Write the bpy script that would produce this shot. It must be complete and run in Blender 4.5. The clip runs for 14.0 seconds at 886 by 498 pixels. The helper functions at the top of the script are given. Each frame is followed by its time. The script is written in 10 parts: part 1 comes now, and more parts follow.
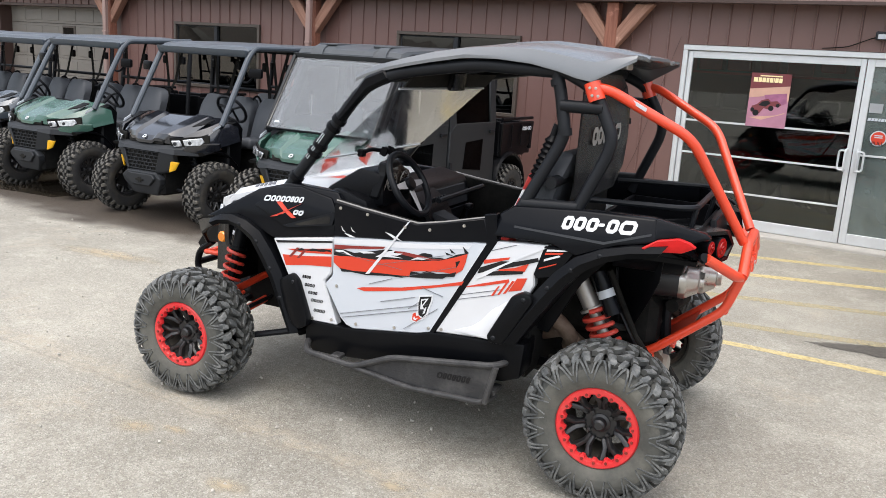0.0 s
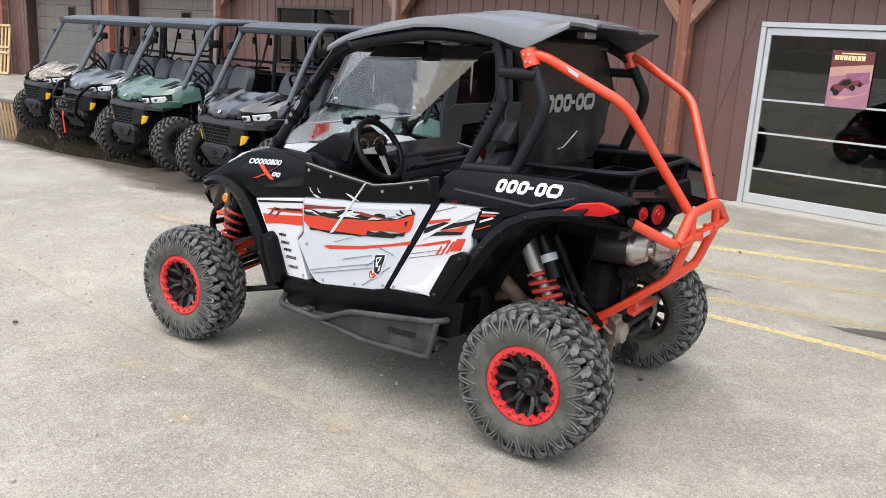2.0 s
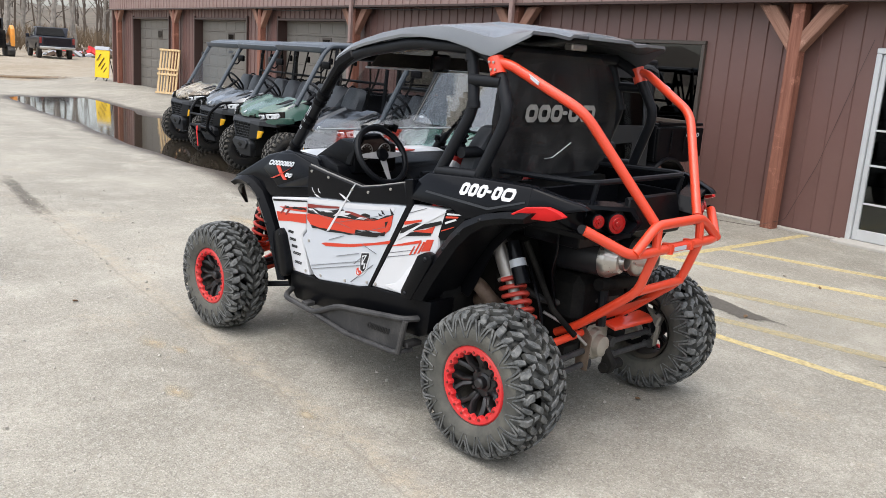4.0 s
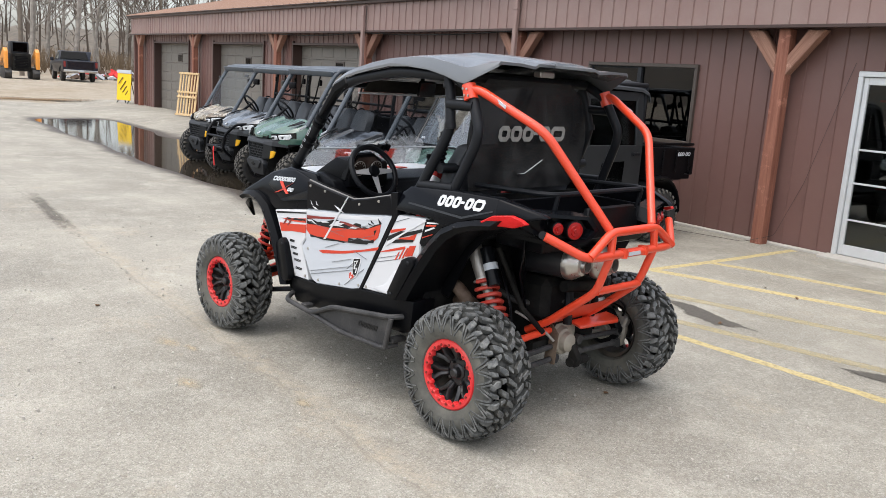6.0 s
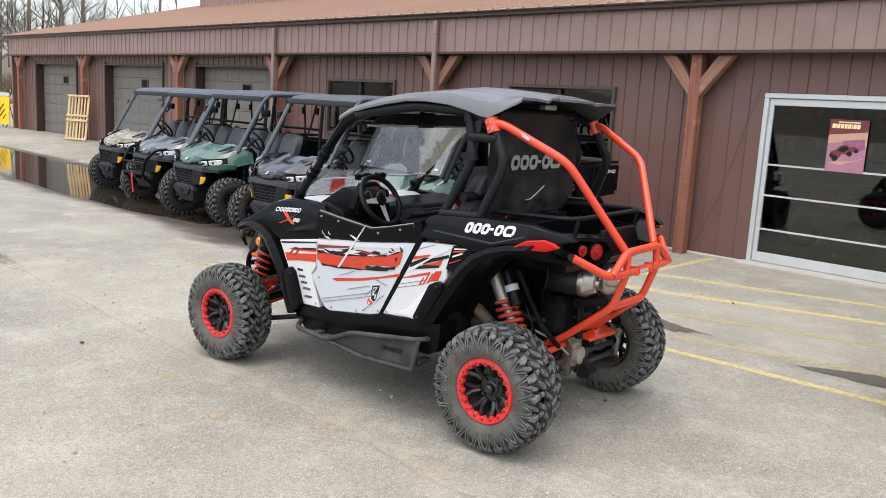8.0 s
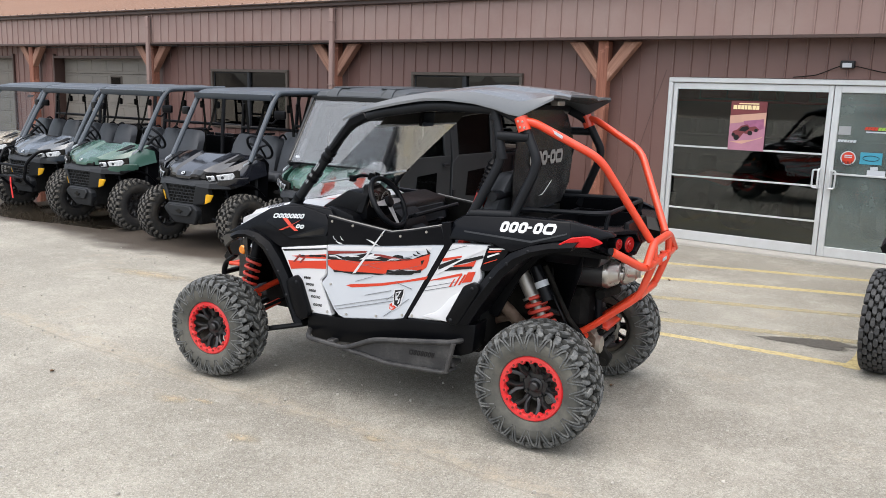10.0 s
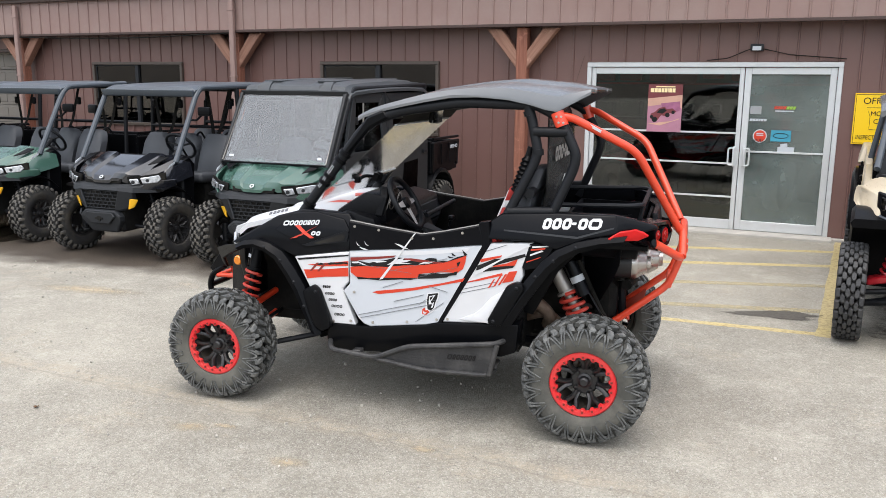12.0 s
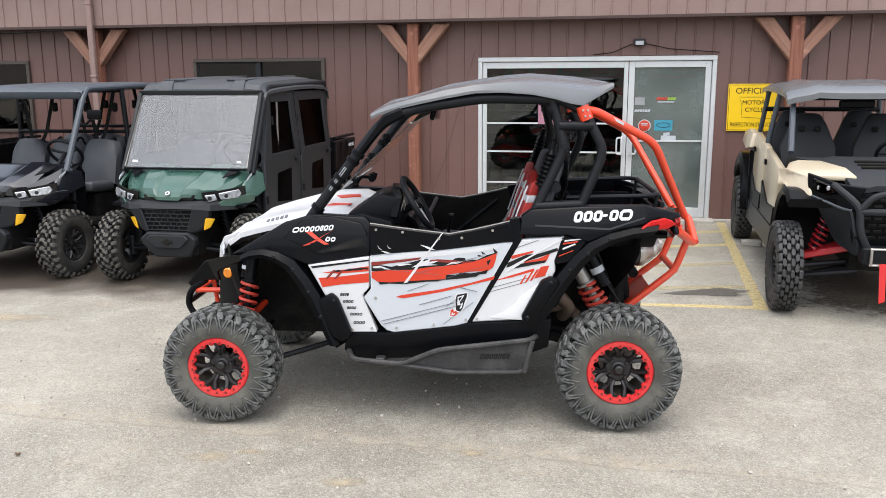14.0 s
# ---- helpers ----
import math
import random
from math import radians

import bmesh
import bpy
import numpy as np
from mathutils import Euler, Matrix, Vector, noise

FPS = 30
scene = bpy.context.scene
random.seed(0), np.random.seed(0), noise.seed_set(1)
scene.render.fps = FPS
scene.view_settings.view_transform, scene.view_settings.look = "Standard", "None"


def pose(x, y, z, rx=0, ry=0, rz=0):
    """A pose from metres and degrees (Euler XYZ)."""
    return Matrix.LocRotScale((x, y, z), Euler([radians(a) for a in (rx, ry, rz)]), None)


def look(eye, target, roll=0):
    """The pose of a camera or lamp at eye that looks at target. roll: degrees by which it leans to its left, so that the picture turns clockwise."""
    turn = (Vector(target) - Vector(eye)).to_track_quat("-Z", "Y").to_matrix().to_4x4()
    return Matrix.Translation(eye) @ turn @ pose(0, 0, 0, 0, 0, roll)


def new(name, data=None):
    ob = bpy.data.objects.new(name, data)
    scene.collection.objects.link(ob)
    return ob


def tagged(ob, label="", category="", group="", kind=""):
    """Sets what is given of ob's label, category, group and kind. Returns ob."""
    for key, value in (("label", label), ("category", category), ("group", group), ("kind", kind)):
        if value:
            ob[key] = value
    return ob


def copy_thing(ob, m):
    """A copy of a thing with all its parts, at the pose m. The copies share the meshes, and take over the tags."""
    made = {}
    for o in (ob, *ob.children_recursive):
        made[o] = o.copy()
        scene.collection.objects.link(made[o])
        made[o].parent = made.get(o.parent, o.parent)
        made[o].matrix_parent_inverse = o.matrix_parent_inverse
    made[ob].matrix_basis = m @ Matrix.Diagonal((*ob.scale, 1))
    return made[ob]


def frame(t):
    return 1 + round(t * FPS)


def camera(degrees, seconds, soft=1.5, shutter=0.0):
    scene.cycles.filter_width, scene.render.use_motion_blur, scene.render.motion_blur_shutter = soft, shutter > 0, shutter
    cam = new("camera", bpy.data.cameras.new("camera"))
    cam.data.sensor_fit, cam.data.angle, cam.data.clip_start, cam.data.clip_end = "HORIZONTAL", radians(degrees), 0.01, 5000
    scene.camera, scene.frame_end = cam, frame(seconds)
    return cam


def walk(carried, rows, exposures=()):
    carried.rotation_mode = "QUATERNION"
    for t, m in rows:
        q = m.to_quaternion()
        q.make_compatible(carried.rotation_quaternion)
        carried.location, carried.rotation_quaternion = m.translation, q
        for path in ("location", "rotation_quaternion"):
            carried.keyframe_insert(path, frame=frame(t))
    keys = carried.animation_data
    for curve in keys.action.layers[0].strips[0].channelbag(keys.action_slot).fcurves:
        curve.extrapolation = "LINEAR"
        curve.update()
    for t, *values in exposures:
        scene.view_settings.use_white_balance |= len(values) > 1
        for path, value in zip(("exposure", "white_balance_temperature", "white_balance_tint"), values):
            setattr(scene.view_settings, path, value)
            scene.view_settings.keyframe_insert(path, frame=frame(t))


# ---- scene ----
cam = camera(56.0, 14.0, soft=0.7)
PATH = [
    (0, (0.229, 0.281, 1.748), (-0.787, 1.947, 1.309), 3.6),
    (0.5, (0.453, 0.454, 1.723), (-0.617, 2.08, 1.26), 3.9),
    (1, (0.663, 0.534, 1.722), (-0.462, 2.117, 1.242), 3.8),
    (1.5, (0.855, 0.534, 1.717), (-0.333, 2.068, 1.232), 3.6),
    (2, (0.992, 0.607, 1.724), (-0.267, 2.082, 1.235), 3.3),
    (4.3, (1.76, 1.195, 1.672), (0.214, 2.386, 1.237), 4.2),
    (4.5, (1.811, 1.233, 1.677), (0.257, 2.416, 1.245), 4.3),
    (5, (1.916, 1.221, 1.693), (0.347, 2.388, 1.271), 4.1),
    (5.5, (2.05, 1.082, 1.694), (0.48, 2.249, 1.279), 4.0),
    (6, (2.15, 0.97, 1.713), (0.587, 2.153, 1.317), 3.8),
    (6.5, (2.066, 0.864, 1.714), (0.523, 2.079, 1.338), 3.7),
    (7, (1.952, 0.722, 1.739), (0.444, 1.986, 1.379), 3.7),
    (7.5, (1.903, 0.468, 1.749), (0.452, 1.8, 1.402), 3.6),
    (8, (1.839, 0.258, 1.761), (0.452, 1.658, 1.419), 3.2),
    (8.2, (1.799, 0.189, 1.754), (0.443, 1.619, 1.415), 3.0),
    (10.3, (0.954, -0.374, 1.816), (-0.116, 1.274, 1.443), 1.6),
    (10.5, (0.891, -0.411, 1.823), (-0.154, 1.252, 1.445), 1.4),
    (11, (0.682, -0.564, 1.838), (-0.289, 1.141, 1.454), 1.1),
    (11.5, (0.448, -0.656, 1.844), (-0.446, 1.09, 1.456), 0.8),
    (12, (0.179, -0.666, 1.85), (-0.633, 1.119, 1.456), 0.5),
    (12.5, (-0.079, -0.75, 1.851), (-0.798, 1.073, 1.452), 0.4),
    (13, (-0.366, -0.864, 1.856), (-0.982, 0.995, 1.448), 0.3),
    (13.5, (-0.647, -0.886, 1.833), (-1.154, 1.006, 1.428), -0.0),
    (14, (-0.894, -0.915, 1.844), (-1.296, 1.003, 1.443), -0.3),
]
walk(cam, [(t, look(eye, target, roll)) for t, eye, target, roll in PATH], [(0, 1.2), (2.5, 1.18), (5, 1.08), (9, 1.08), (12, 1.14), (14, 1.16)])

TAU = math.tau

# ---- world and sun ----
world = bpy.data.worlds.new("overcast_sky")
scene.world = world
world.use_nodes = True
wn, wl = world.node_tree.nodes, world.node_tree.links
sky = wn.new("ShaderNodeTexSky")
sky.sky_type, sky.sun_disc = "NISHITA", False
sky.sun_elevation, sky.sun_rotation = radians(72), radians(165)
sky.air_density, sky.dust_density, sky.ozone_density = 1.0, 3.0, 1.0
grey = wn.new("ShaderNodeHueSaturation")
grey.inputs["Saturation"].default_value = 0.48
cloud_at = wn.new("ShaderNodeTexCoord")
cloud = wn.new("ShaderNodeTexNoise")
cloud.inputs["Scale"].default_value, cloud.inputs["Detail"].default_value = 2.2, 5
cloud_ramp = wn.new("ShaderNodeMapRange")
cloud_ramp.inputs["To Min"].default_value, cloud_ramp.inputs["To Max"].default_value = 0.85, 1.15
cloud_mul = wn.new("ShaderNodeMix")
cloud_mul.data_type, cloud_mul.blend_type = "RGBA", "MULTIPLY"
cloud_mul.inputs["Factor"].default_value = 1.0
wl.new(cloud_at.outputs["Generated"], cloud.inputs["Vector"])
wl.new(cloud.outputs["Fac"], cloud_ramp.inputs["Value"])
wl.new(sky.outputs[0], grey.inputs["Color"])
wl.new(grey.outputs[0], cloud_mul.inputs["A"])
wl.new(cloud_ramp.outputs[0], cloud_mul.inputs["B"])
wl.new(cloud_mul.outputs["Result"], wn["Background"].inputs["Color"])
wn["Background"].inputs["Strength"].default_value = 0.15

sun = new("sun", bpy.data.lights.new("sun", "SUN"))
sun.data.energy, sun.data.angle, sun.data.color = 0.9, radians(110), (1.0, 0.96, 0.9)
sun.matrix_world = look((0, 0, 30), (-2.5, 9, 0))


# ---- materials ----
def mat(name, color, rough=0.5, metal=0.0, var=0.12, scale=5.0, bump=0.06, bscale=90.0, coat=0.0, spec=0.5,
        dirt=None, dirt_amount=0.35, dirt_scale=3.0, emit=0.0, sheen=0.0):
    m = bpy.data.materials.new(name)
    m.use_nodes = True
    nt, ln = m.node_tree.nodes, m.node_tree.links
    b = nt["Principled BSDF"]
    b.inputs["Metallic"].default_value = metal
    b.inputs["Coat Weight"].default_value = coat
    b.inputs["Coat Roughness"].default_value = 0.12
    b.inputs["Specular IOR Level"].default_value = spec
    at = nt.new("ShaderNodeTexCoord")
    big = nt.new("ShaderNodeTexNoise")
    big.inputs["Scale"].default_value, big.inputs["Detail"].default_value = scale, 4
    fine = nt.new("ShaderNodeTexNoise")
    fine.inputs["Scale"].default_value, fine.inputs["Detail"].default_value = bscale, 3
    ln.new(at.outputs["Object"], big.inputs["Vector"])
    ln.new(at.outputs["Object"], fine.inputs["Vector"])
    mix = nt.new("ShaderNodeMix")
    mix.data_type = "RGBA"
    mix.inputs["A"].default_value = (*[c * (1 - var) for c in color], 1)
    mix.inputs["B"].default_value = (*[min(1, c * (1 + var)) for c in color], 1)
    ln.new(big.outputs["Fac"], mix.inputs["Factor"])
    out = mix.outputs["Result"]
    if dirt:
        dn = nt.new("ShaderNodeTexNoise")
        dn.inputs["Scale"].default_value, dn.inputs["Detail"].default_value, dn.inputs["Roughness"].default_value = dirt_scale, 8, 0.7
        ln.new(at.outputs["Object"], dn.inputs["Vector"])
        rg = nt.new("ShaderNodeMapRange")
        rg.inputs["From Min"].default_value, rg.inputs["From Max"].default_value = 0.42, 0.72
        rg.inputs["To Max"].default_value = dirt_amount
        ln.new(dn.outputs["Fac"], rg.inputs["Value"])
        dm = nt.new("ShaderNodeMix")
        dm.data_type = "RGBA"
        dm.inputs["B"].default_value = (*dirt, 1)
        ln.new(rg.outputs[0], dm.inputs["Factor"])
        ln.new(out, dm.inputs["A"])
        out = dm.outputs["Result"]
    ln.new(out, b.inputs["Base Color"])
    rr = nt.new("ShaderNodeMapRange")
    rr.inputs["To Min"].default_value, rr.inputs["To Max"].default_value = max(0.02, rough - 0.08), min(1, rough + 0.08)
    ln.new(fine.outputs["Fac"], rr.inputs["Value"])
    ln.new(rr.outputs[0], b.inputs["Roughness"])
    if bump:
        bp = nt.new("ShaderNodeBump")
        bp.inputs["Strength"].default_value, bp.inputs["Distance"].default_value = bump, 0.01
        ln.new(fine.outputs["Fac"], bp.inputs["Height"])
        ln.new(bp.outputs[0], b.inputs["Normal"])
    if emit:
        b.inputs["Emission Color"].default_value = (*color, 1)
        b.inputs["Emission Strength"].default_value = emit
    return m


def glass(name, tint=(1, 1, 1), rough=0.02, mirror=0.12, grow=4.0):
    """A thin pane: see-through with a glossy skin whose strength grows at grazing angles."""
    m = bpy.data.materials.new(name)
    m.use_nodes = True
    nt, ln = m.node_tree.nodes, m.node_tree.links
    nt.remove(nt["Principled BSDF"])
    tr = nt.new("ShaderNodeBsdfTransparent")
    tr.inputs["Color"].default_value = (*tint, 1)
    gl = nt.new("ShaderNodeBsdfGlossy")
    gl.inputs["Roughness"].default_value = rough
    lw = nt.new("ShaderNodeLayerWeight")
    lw.inputs["Blend"].default_value = 0.5
    fr = nt.new("ShaderNodeMath")
    fr.operation = "POWER"
    fr.inputs[1].default_value = grow
    ln.new(lw.outputs["Facing"], fr.inputs[0])
    add = nt.new("ShaderNodeMath")
    add.inputs[1].default_value = mirror
    add.use_clamp = True
    mx = nt.new("ShaderNodeMixShader")
    ln.new(fr.outputs[0], add.inputs[0])
    ln.new(add.outputs[0], mx.inputs["Fac"])
    ln.new(tr.outputs[0], mx.inputs[1])
    ln.new(gl.outputs[0], mx.inputs[2])
    ln.new(mx.outputs[0], nt["Material Output"].inputs["Surface"])
    return m


def node_mix(nt, ln, fac, a, b):
    mx = nt.new("ShaderNodeMix")
    mx.data_type = "RGBA"
    for sock, v in (("A", a), ("B", b)):
        if isinstance(v, tuple):
            mx.inputs[sock].default_value = (*v, 1)
        else:
            ln.new(v, mx.inputs[sock])
    if isinstance(fac, float):
        mx.inputs["Factor"].default_value = fac
    else:
        ln.new(fac, mx.inputs["Factor"])
    return mx.outputs["Result"]


def node_noise(nt, ln, vec, scale, detail=5, rough=0.6, lo=0.35, hi=0.7, top=1.0):
    n = nt.new("ShaderNodeTexNoise")
    n.inputs["Scale"].default_value, n.inputs["Detail"].default_value, n.inputs["Roughness"].default_value = scale, detail, rough
    ln.new(vec, n.inputs["Vector"])
    r = nt.new("ShaderNodeMapRange")
    r.inputs["From Min"].default_value, r.inputs["From Max"].default_value, r.inputs["To Max"].default_value = lo, hi, top
    ln.new(n.outputs["Fac"], r.inputs["Value"])
    return r.outputs[0]


def hazy_glass():
    """Door glass with a cloudy grey-green diffuse layer mixed over it."""
    m = glass("cloudy_door_glass", (0.55, 0.62, 0.6), 0.08, 0.13)
    nt, ln = m.node_tree.nodes, m.node_tree.links
    out = nt["Material Output"]
    skin = out.inputs["Surface"].links[0].from_socket
    pos = nt.new("ShaderNodeNewGeometry").outputs["Position"]
    n = node_noise(nt, ln, pos, 2.2, 6, 0.6, 0.3, 0.75, 0.42)
    ad = nt.new("ShaderNodeMath")
    ad.inputs[1].default_value = 0.16
    ln.new(n, ad.inputs[0])
    film = nt.new("ShaderNodeBsdfDiffuse")
    film.inputs["Color"].default_value = (0.25, 0.3, 0.285, 1)
    mx = nt.new("ShaderNodeMixShader")
    ln.new(ad.outputs[0], mx.inputs["Fac"])
    ln.new(skin, mx.inputs[1])
    ln.new(film.outputs[0], mx.inputs[2])
    ln.new(mx.outputs[0], out.inputs["Surface"])
    return m


def smoked_mesh():
    """Dark see-through screen fabric with a patchy film of dust."""
    m = glass("dusty_smoked_mesh", (0.42, 0.42, 0.43), 0.25, 0.015)
    nt, ln = m.node_tree.nodes, m.node_tree.links
    out = nt["Material Output"]
    skin = out.inputs["Surface"].links[0].from_socket
    at = nt.new("ShaderNodeTexCoord").outputs["Object"]
    thick = nt.new("ShaderNodeMath")
    thick.inputs[1].default_value = 0.5
    ln.new(node_noise(nt, ln, at, 3.0, 7, 0.7, 0.35, 0.75, 0.2), thick.inputs[0])
    film = nt.new("ShaderNodeBsdfDiffuse")
    ln.new(node_mix(nt, ln, node_noise(nt, ln, at, 6.0, 8, 0.75, 0.4, 0.75), (0.02, 0.02, 0.021), (0.085, 0.083, 0.08)), film.inputs["Color"])
    mx = nt.new("ShaderNodeMixShader")
    ln.new(thick.outputs[0], mx.inputs["Fac"])
    ln.new(skin, mx.inputs[1])
    ln.new(film.outputs[0], mx.inputs[2])
    ln.new(mx.outputs[0], out.inputs["Surface"])
    return m


def ground_material():
    m = bpy.data.materials.new("worn_pavement")
    m.use_nodes = True
    nt, ln = m.node_tree.nodes, m.node_tree.links
    b = nt["Principled BSDF"]
    geo = nt.new("ShaderNodeNewGeometry")
    pos = geo.outputs["Position"]
    col = node_mix(nt, ln, node_noise(nt, ln, pos, 0.5, 6, 0.6, 0.34, 0.66), (0.23, 0.213, 0.178), (0.345, 0.322, 0.27))
    col = node_mix(nt, ln, node_noise(nt, ln, pos, 2.0, 9, 0.78, 0.5, 0.7, 0.7), col, (0.44, 0.415, 0.355))
    col = node_mix(nt, ln, node_noise(nt, ln, pos, 1.3, 9, 0.8, 0.56, 0.7, 0.6), col, (0.40, 0.335, 0.25))
    # stones of the aggregate, each with a tone of its own, and fines between them
    for sc, share, dark, pale in ((34.0, 0.1, (0.15, 0.138, 0.117), (0.5, 0.475, 0.415)), (80.0, 0.2, (0.1, 0.094, 0.082), (0.56, 0.54, 0.475)), (160.0, 0.3, (0.085, 0.08, 0.07), (0.62, 0.6, 0.54))):
        vo = nt.new("ShaderNodeTexVoronoi")
        vo.inputs["Scale"].default_value = sc
        ln.new(pos, vo.inputs["Vector"])
        tone = nt.new("ShaderNodeSeparateColor")
        ln.new(vo.outputs["Color"], tone.inputs[0])
        for out, lo, hi, c in ((0, 0.62, 0.95, dark), (1, 0.68, 0.97, pale)):
            r = nt.new("ShaderNodeMapRange")
            r.inputs["From Min"].default_value, r.inputs["From Max"].default_value, r.inputs["To Max"].default_value = lo, hi, share
            ln.new(tone.outputs[out], r.inputs["Value"])
            col = node_mix(nt, ln, r.outputs[0], col, c)
    col = node_mix(nt, ln, node_noise(nt, ln, pos, 7.0, 9, 0.85, 0.56, 0.72, 0.4), col, (0.46, 0.435, 0.385))
    # a tan dust streak left along the drive line
    sx = nt.new("ShaderNodeSeparateXYZ")
    ln.new(pos, sx.inputs[0])
    wv = nt.new("ShaderNodeTexNoise")
    wv.inputs["Scale"].default_value, wv.inputs["Detail"].default_value = 3.0, 8
    ln.new(pos, wv.inputs["Vector"])
    sy = nt.new("ShaderNodeMath")
    sy.operation = "MULTIPLY_ADD"
    sy.inputs[1].default_value = 0.22
    ln.new(wv.outputs["Fac"], sy.inputs[0])
    ln.new(sx.outputs["Y"], sy.inputs[2])
    dy = nt.new("ShaderNodeMath")
    dy.operation = "SUBTRACT"
    dy.inputs[1].default_value = 3.08
    ln.new(sy.outputs[0], dy.inputs[0])
    ab = nt.new("ShaderNodeMath")
    ab.operation = "ABSOLUTE"
    ln.new(dy.outputs[0], ab.inputs[0])
    band_mask = nt.new("ShaderNodeMapRange")
    band_mask.inputs["From Min"].default_value, band_mask.inputs["From Max"].default_value, band_mask.inputs["To Min"].default_value, band_mask.inputs["To Max"].default_value = 0.01, 0.12, 0.7, 0.0
    ln.new(ab.outputs[0], band_mask.inputs["Value"])
    grit = nt.new("ShaderNodeMath")
    grit.operation = "MULTIPLY"
    ln.new(band_mask.outputs[0], grit.inputs[0])
    ln.new(node_noise(nt, ln, pos, 9.0, 9, 0.85, 0.42, 0.62), grit.inputs[1])
    ends = nt.new("ShaderNodeMapRange")
    ends.inputs["From Min"].default_value, ends.inputs["From Max"].default_value = -8.0, -6.0
    ln.new(sx.outputs["X"], ends.inputs["Value"])
    ends2 = nt.new("ShaderNodeMapRange")
    ends2.inputs["From Min"].default_value, ends2.inputs["From Max"].default_value = 0.6, -0.8
    ln.new(sx.outputs["X"], ends2.inputs["Value"])
    for e in (ends, ends2):
        both_ends = nt.new("ShaderNodeMath")
        both_ends.operation = "MULTIPLY"
        ln.new(grit.outputs[0], both_ends.inputs[0])
        ln.new(e.outputs[0], both_ends.inputs[1])
        grit = both_ends
    col = node_mix(nt, ln, grit.outputs[0], col, (0.42, 0.355, 0.265))
    # the seam itself: a thin dark joint on the near side of the dust
    joint = nt.new("ShaderNodeMath")
    joint.operation = "ADD"
    joint.inputs[1].default_value = 0.05
    ln.new(dy.outputs[0], joint.inputs[0])
    gap = nt.new("ShaderNodeMath")
    gap.operation = "ABSOLUTE"
    ln.new(joint.outputs[0], gap.inputs[0])
    thin = nt.new("ShaderNodeMapRange")
    thin.inputs["From Min"].default_value, thin.inputs["From Max"].default_value, thin.inputs["To Min"].default_value, thin.inputs["To Max"].default_value = 0.003, 0.014, 0.3, 0.0
    ln.new(gap.outputs[0], thin.inputs["Value"])
    col = node_mix(nt, ln, thin.outputs[0], col, (0.16, 0.145, 0.12))
    col = node_mix(nt, ln, node_noise(nt, ln, pos, 14.0, 6, 0.8, 0.55, 0.8, 0.35), col, (0.19, 0.175, 0.155))
    # loose gravel past the end of the building
    sep = nt.new("ShaderNodeSeparateXYZ")
    ln.new(pos, sep.inputs[0])
    wob = nt.new("ShaderNodeTexNoise")
    wob.inputs["Scale"].default_value, wob.inputs["Detail"].default_value = 0.35, 6
    ln.new(pos, wob.inputs["Vector"])
    s1 = nt.new("ShaderNodeMath")
    s1.operation = "MULTIPLY_ADD"
    s1.inputs[1].default_value, s1.inputs[2].default_value = 7.0, -3.5
    ln.new(wob.outputs["Fac"], s1.inputs[0])
    s2 = nt.new("ShaderNodeMath")
    s2.operation = "ADD"
    ln.new(sep.outputs["X"], s2.inputs[0])
    ln.new(s1.outputs[0], s2.inputs[1])
    rg = nt.new("ShaderNodeMapRange")
    rg.inputs["From Min"].default_value, rg.inputs["From Max"].default_value = -30.3, -31.5
    ln.new(s2.outputs[0], rg.inputs["Value"])
    grav = node_mix(nt, ln, node_noise(nt, ln, pos, 1.6, 8, 0.8, 0.35, 0.7), (0.25, 0.21, 0.155), (0.38, 0.335, 0.27))
    grav = node_mix(nt, ln, node_noise(nt, ln, pos, 0.12, 4, 0.6, 0.5, 0.7, 0.5), grav, (0.23, 0.17, 0.1))
    col = node_mix(nt, ln, rg.outputs[0], col, grav)
    # damp, dark pavement low in the swale
    wet = nt.new("ShaderNodeMapRange")
    wet.inputs["From Min"].default_value, wet.inputs["From Max"].default_value = -0.038, -0.056
    wz = nt.new("ShaderNodeTexNoise")
    wz.inputs["Scale"].default_value, wz.inputs["Detail"].default_value = 2.5, 6
    ln.new(pos, wz.inputs["Vector"])
    wa = nt.new("ShaderNodeMath")
    wa.operation = "MULTIPLY_ADD"
    wa.inputs[1].default_value = 0.03
    ln.new(wz.outputs["Fac"], wa.inputs[0])
    zz = nt.new("ShaderNodeMath")
    zz.operation = "SUBTRACT"
    zz.inputs[1].default_value = 0.015
    ln.new(sep.outputs["Z"], zz.inputs[0])
    ln.new(zz.outputs[0], wa.inputs[2])
    ln.new(wa.outputs[0], wet.inputs["Value"])
    col = node_mix(nt, ln, wet.outputs[0], col, (0.075, 0.062, 0.05))
    ln.new(col, b.inputs["Base Color"])
    rr = nt.new("ShaderNodeMapRange")
    rr.inputs["To Min"].default_value, rr.inputs["To Max"].default_value = 0.92, 0.5
    ln.new(wet.outputs[0], rr.inputs["Value"])
    ln.new(rr.outputs[0], b.inputs["Roughness"])
    b.inputs["Specular IOR Level"].default_value = 0.25
    bn = nt.new("ShaderNodeTexNoise")
    bn.inputs["Scale"].default_value, bn.inputs["Detail"].default_value = 120, 4
    ln.new(pos, bn.inputs["Vector"])
    bp = nt.new("ShaderNodeBump")
    bp.inputs["Strength"].default_value, bp.inputs["Distance"].default_value = 0.7, 0.009
    ln.new(bn.outputs["Fac"], bp.inputs["Height"])
    ln.new(bp.outputs[0], b.inputs["Normal"])
    return m


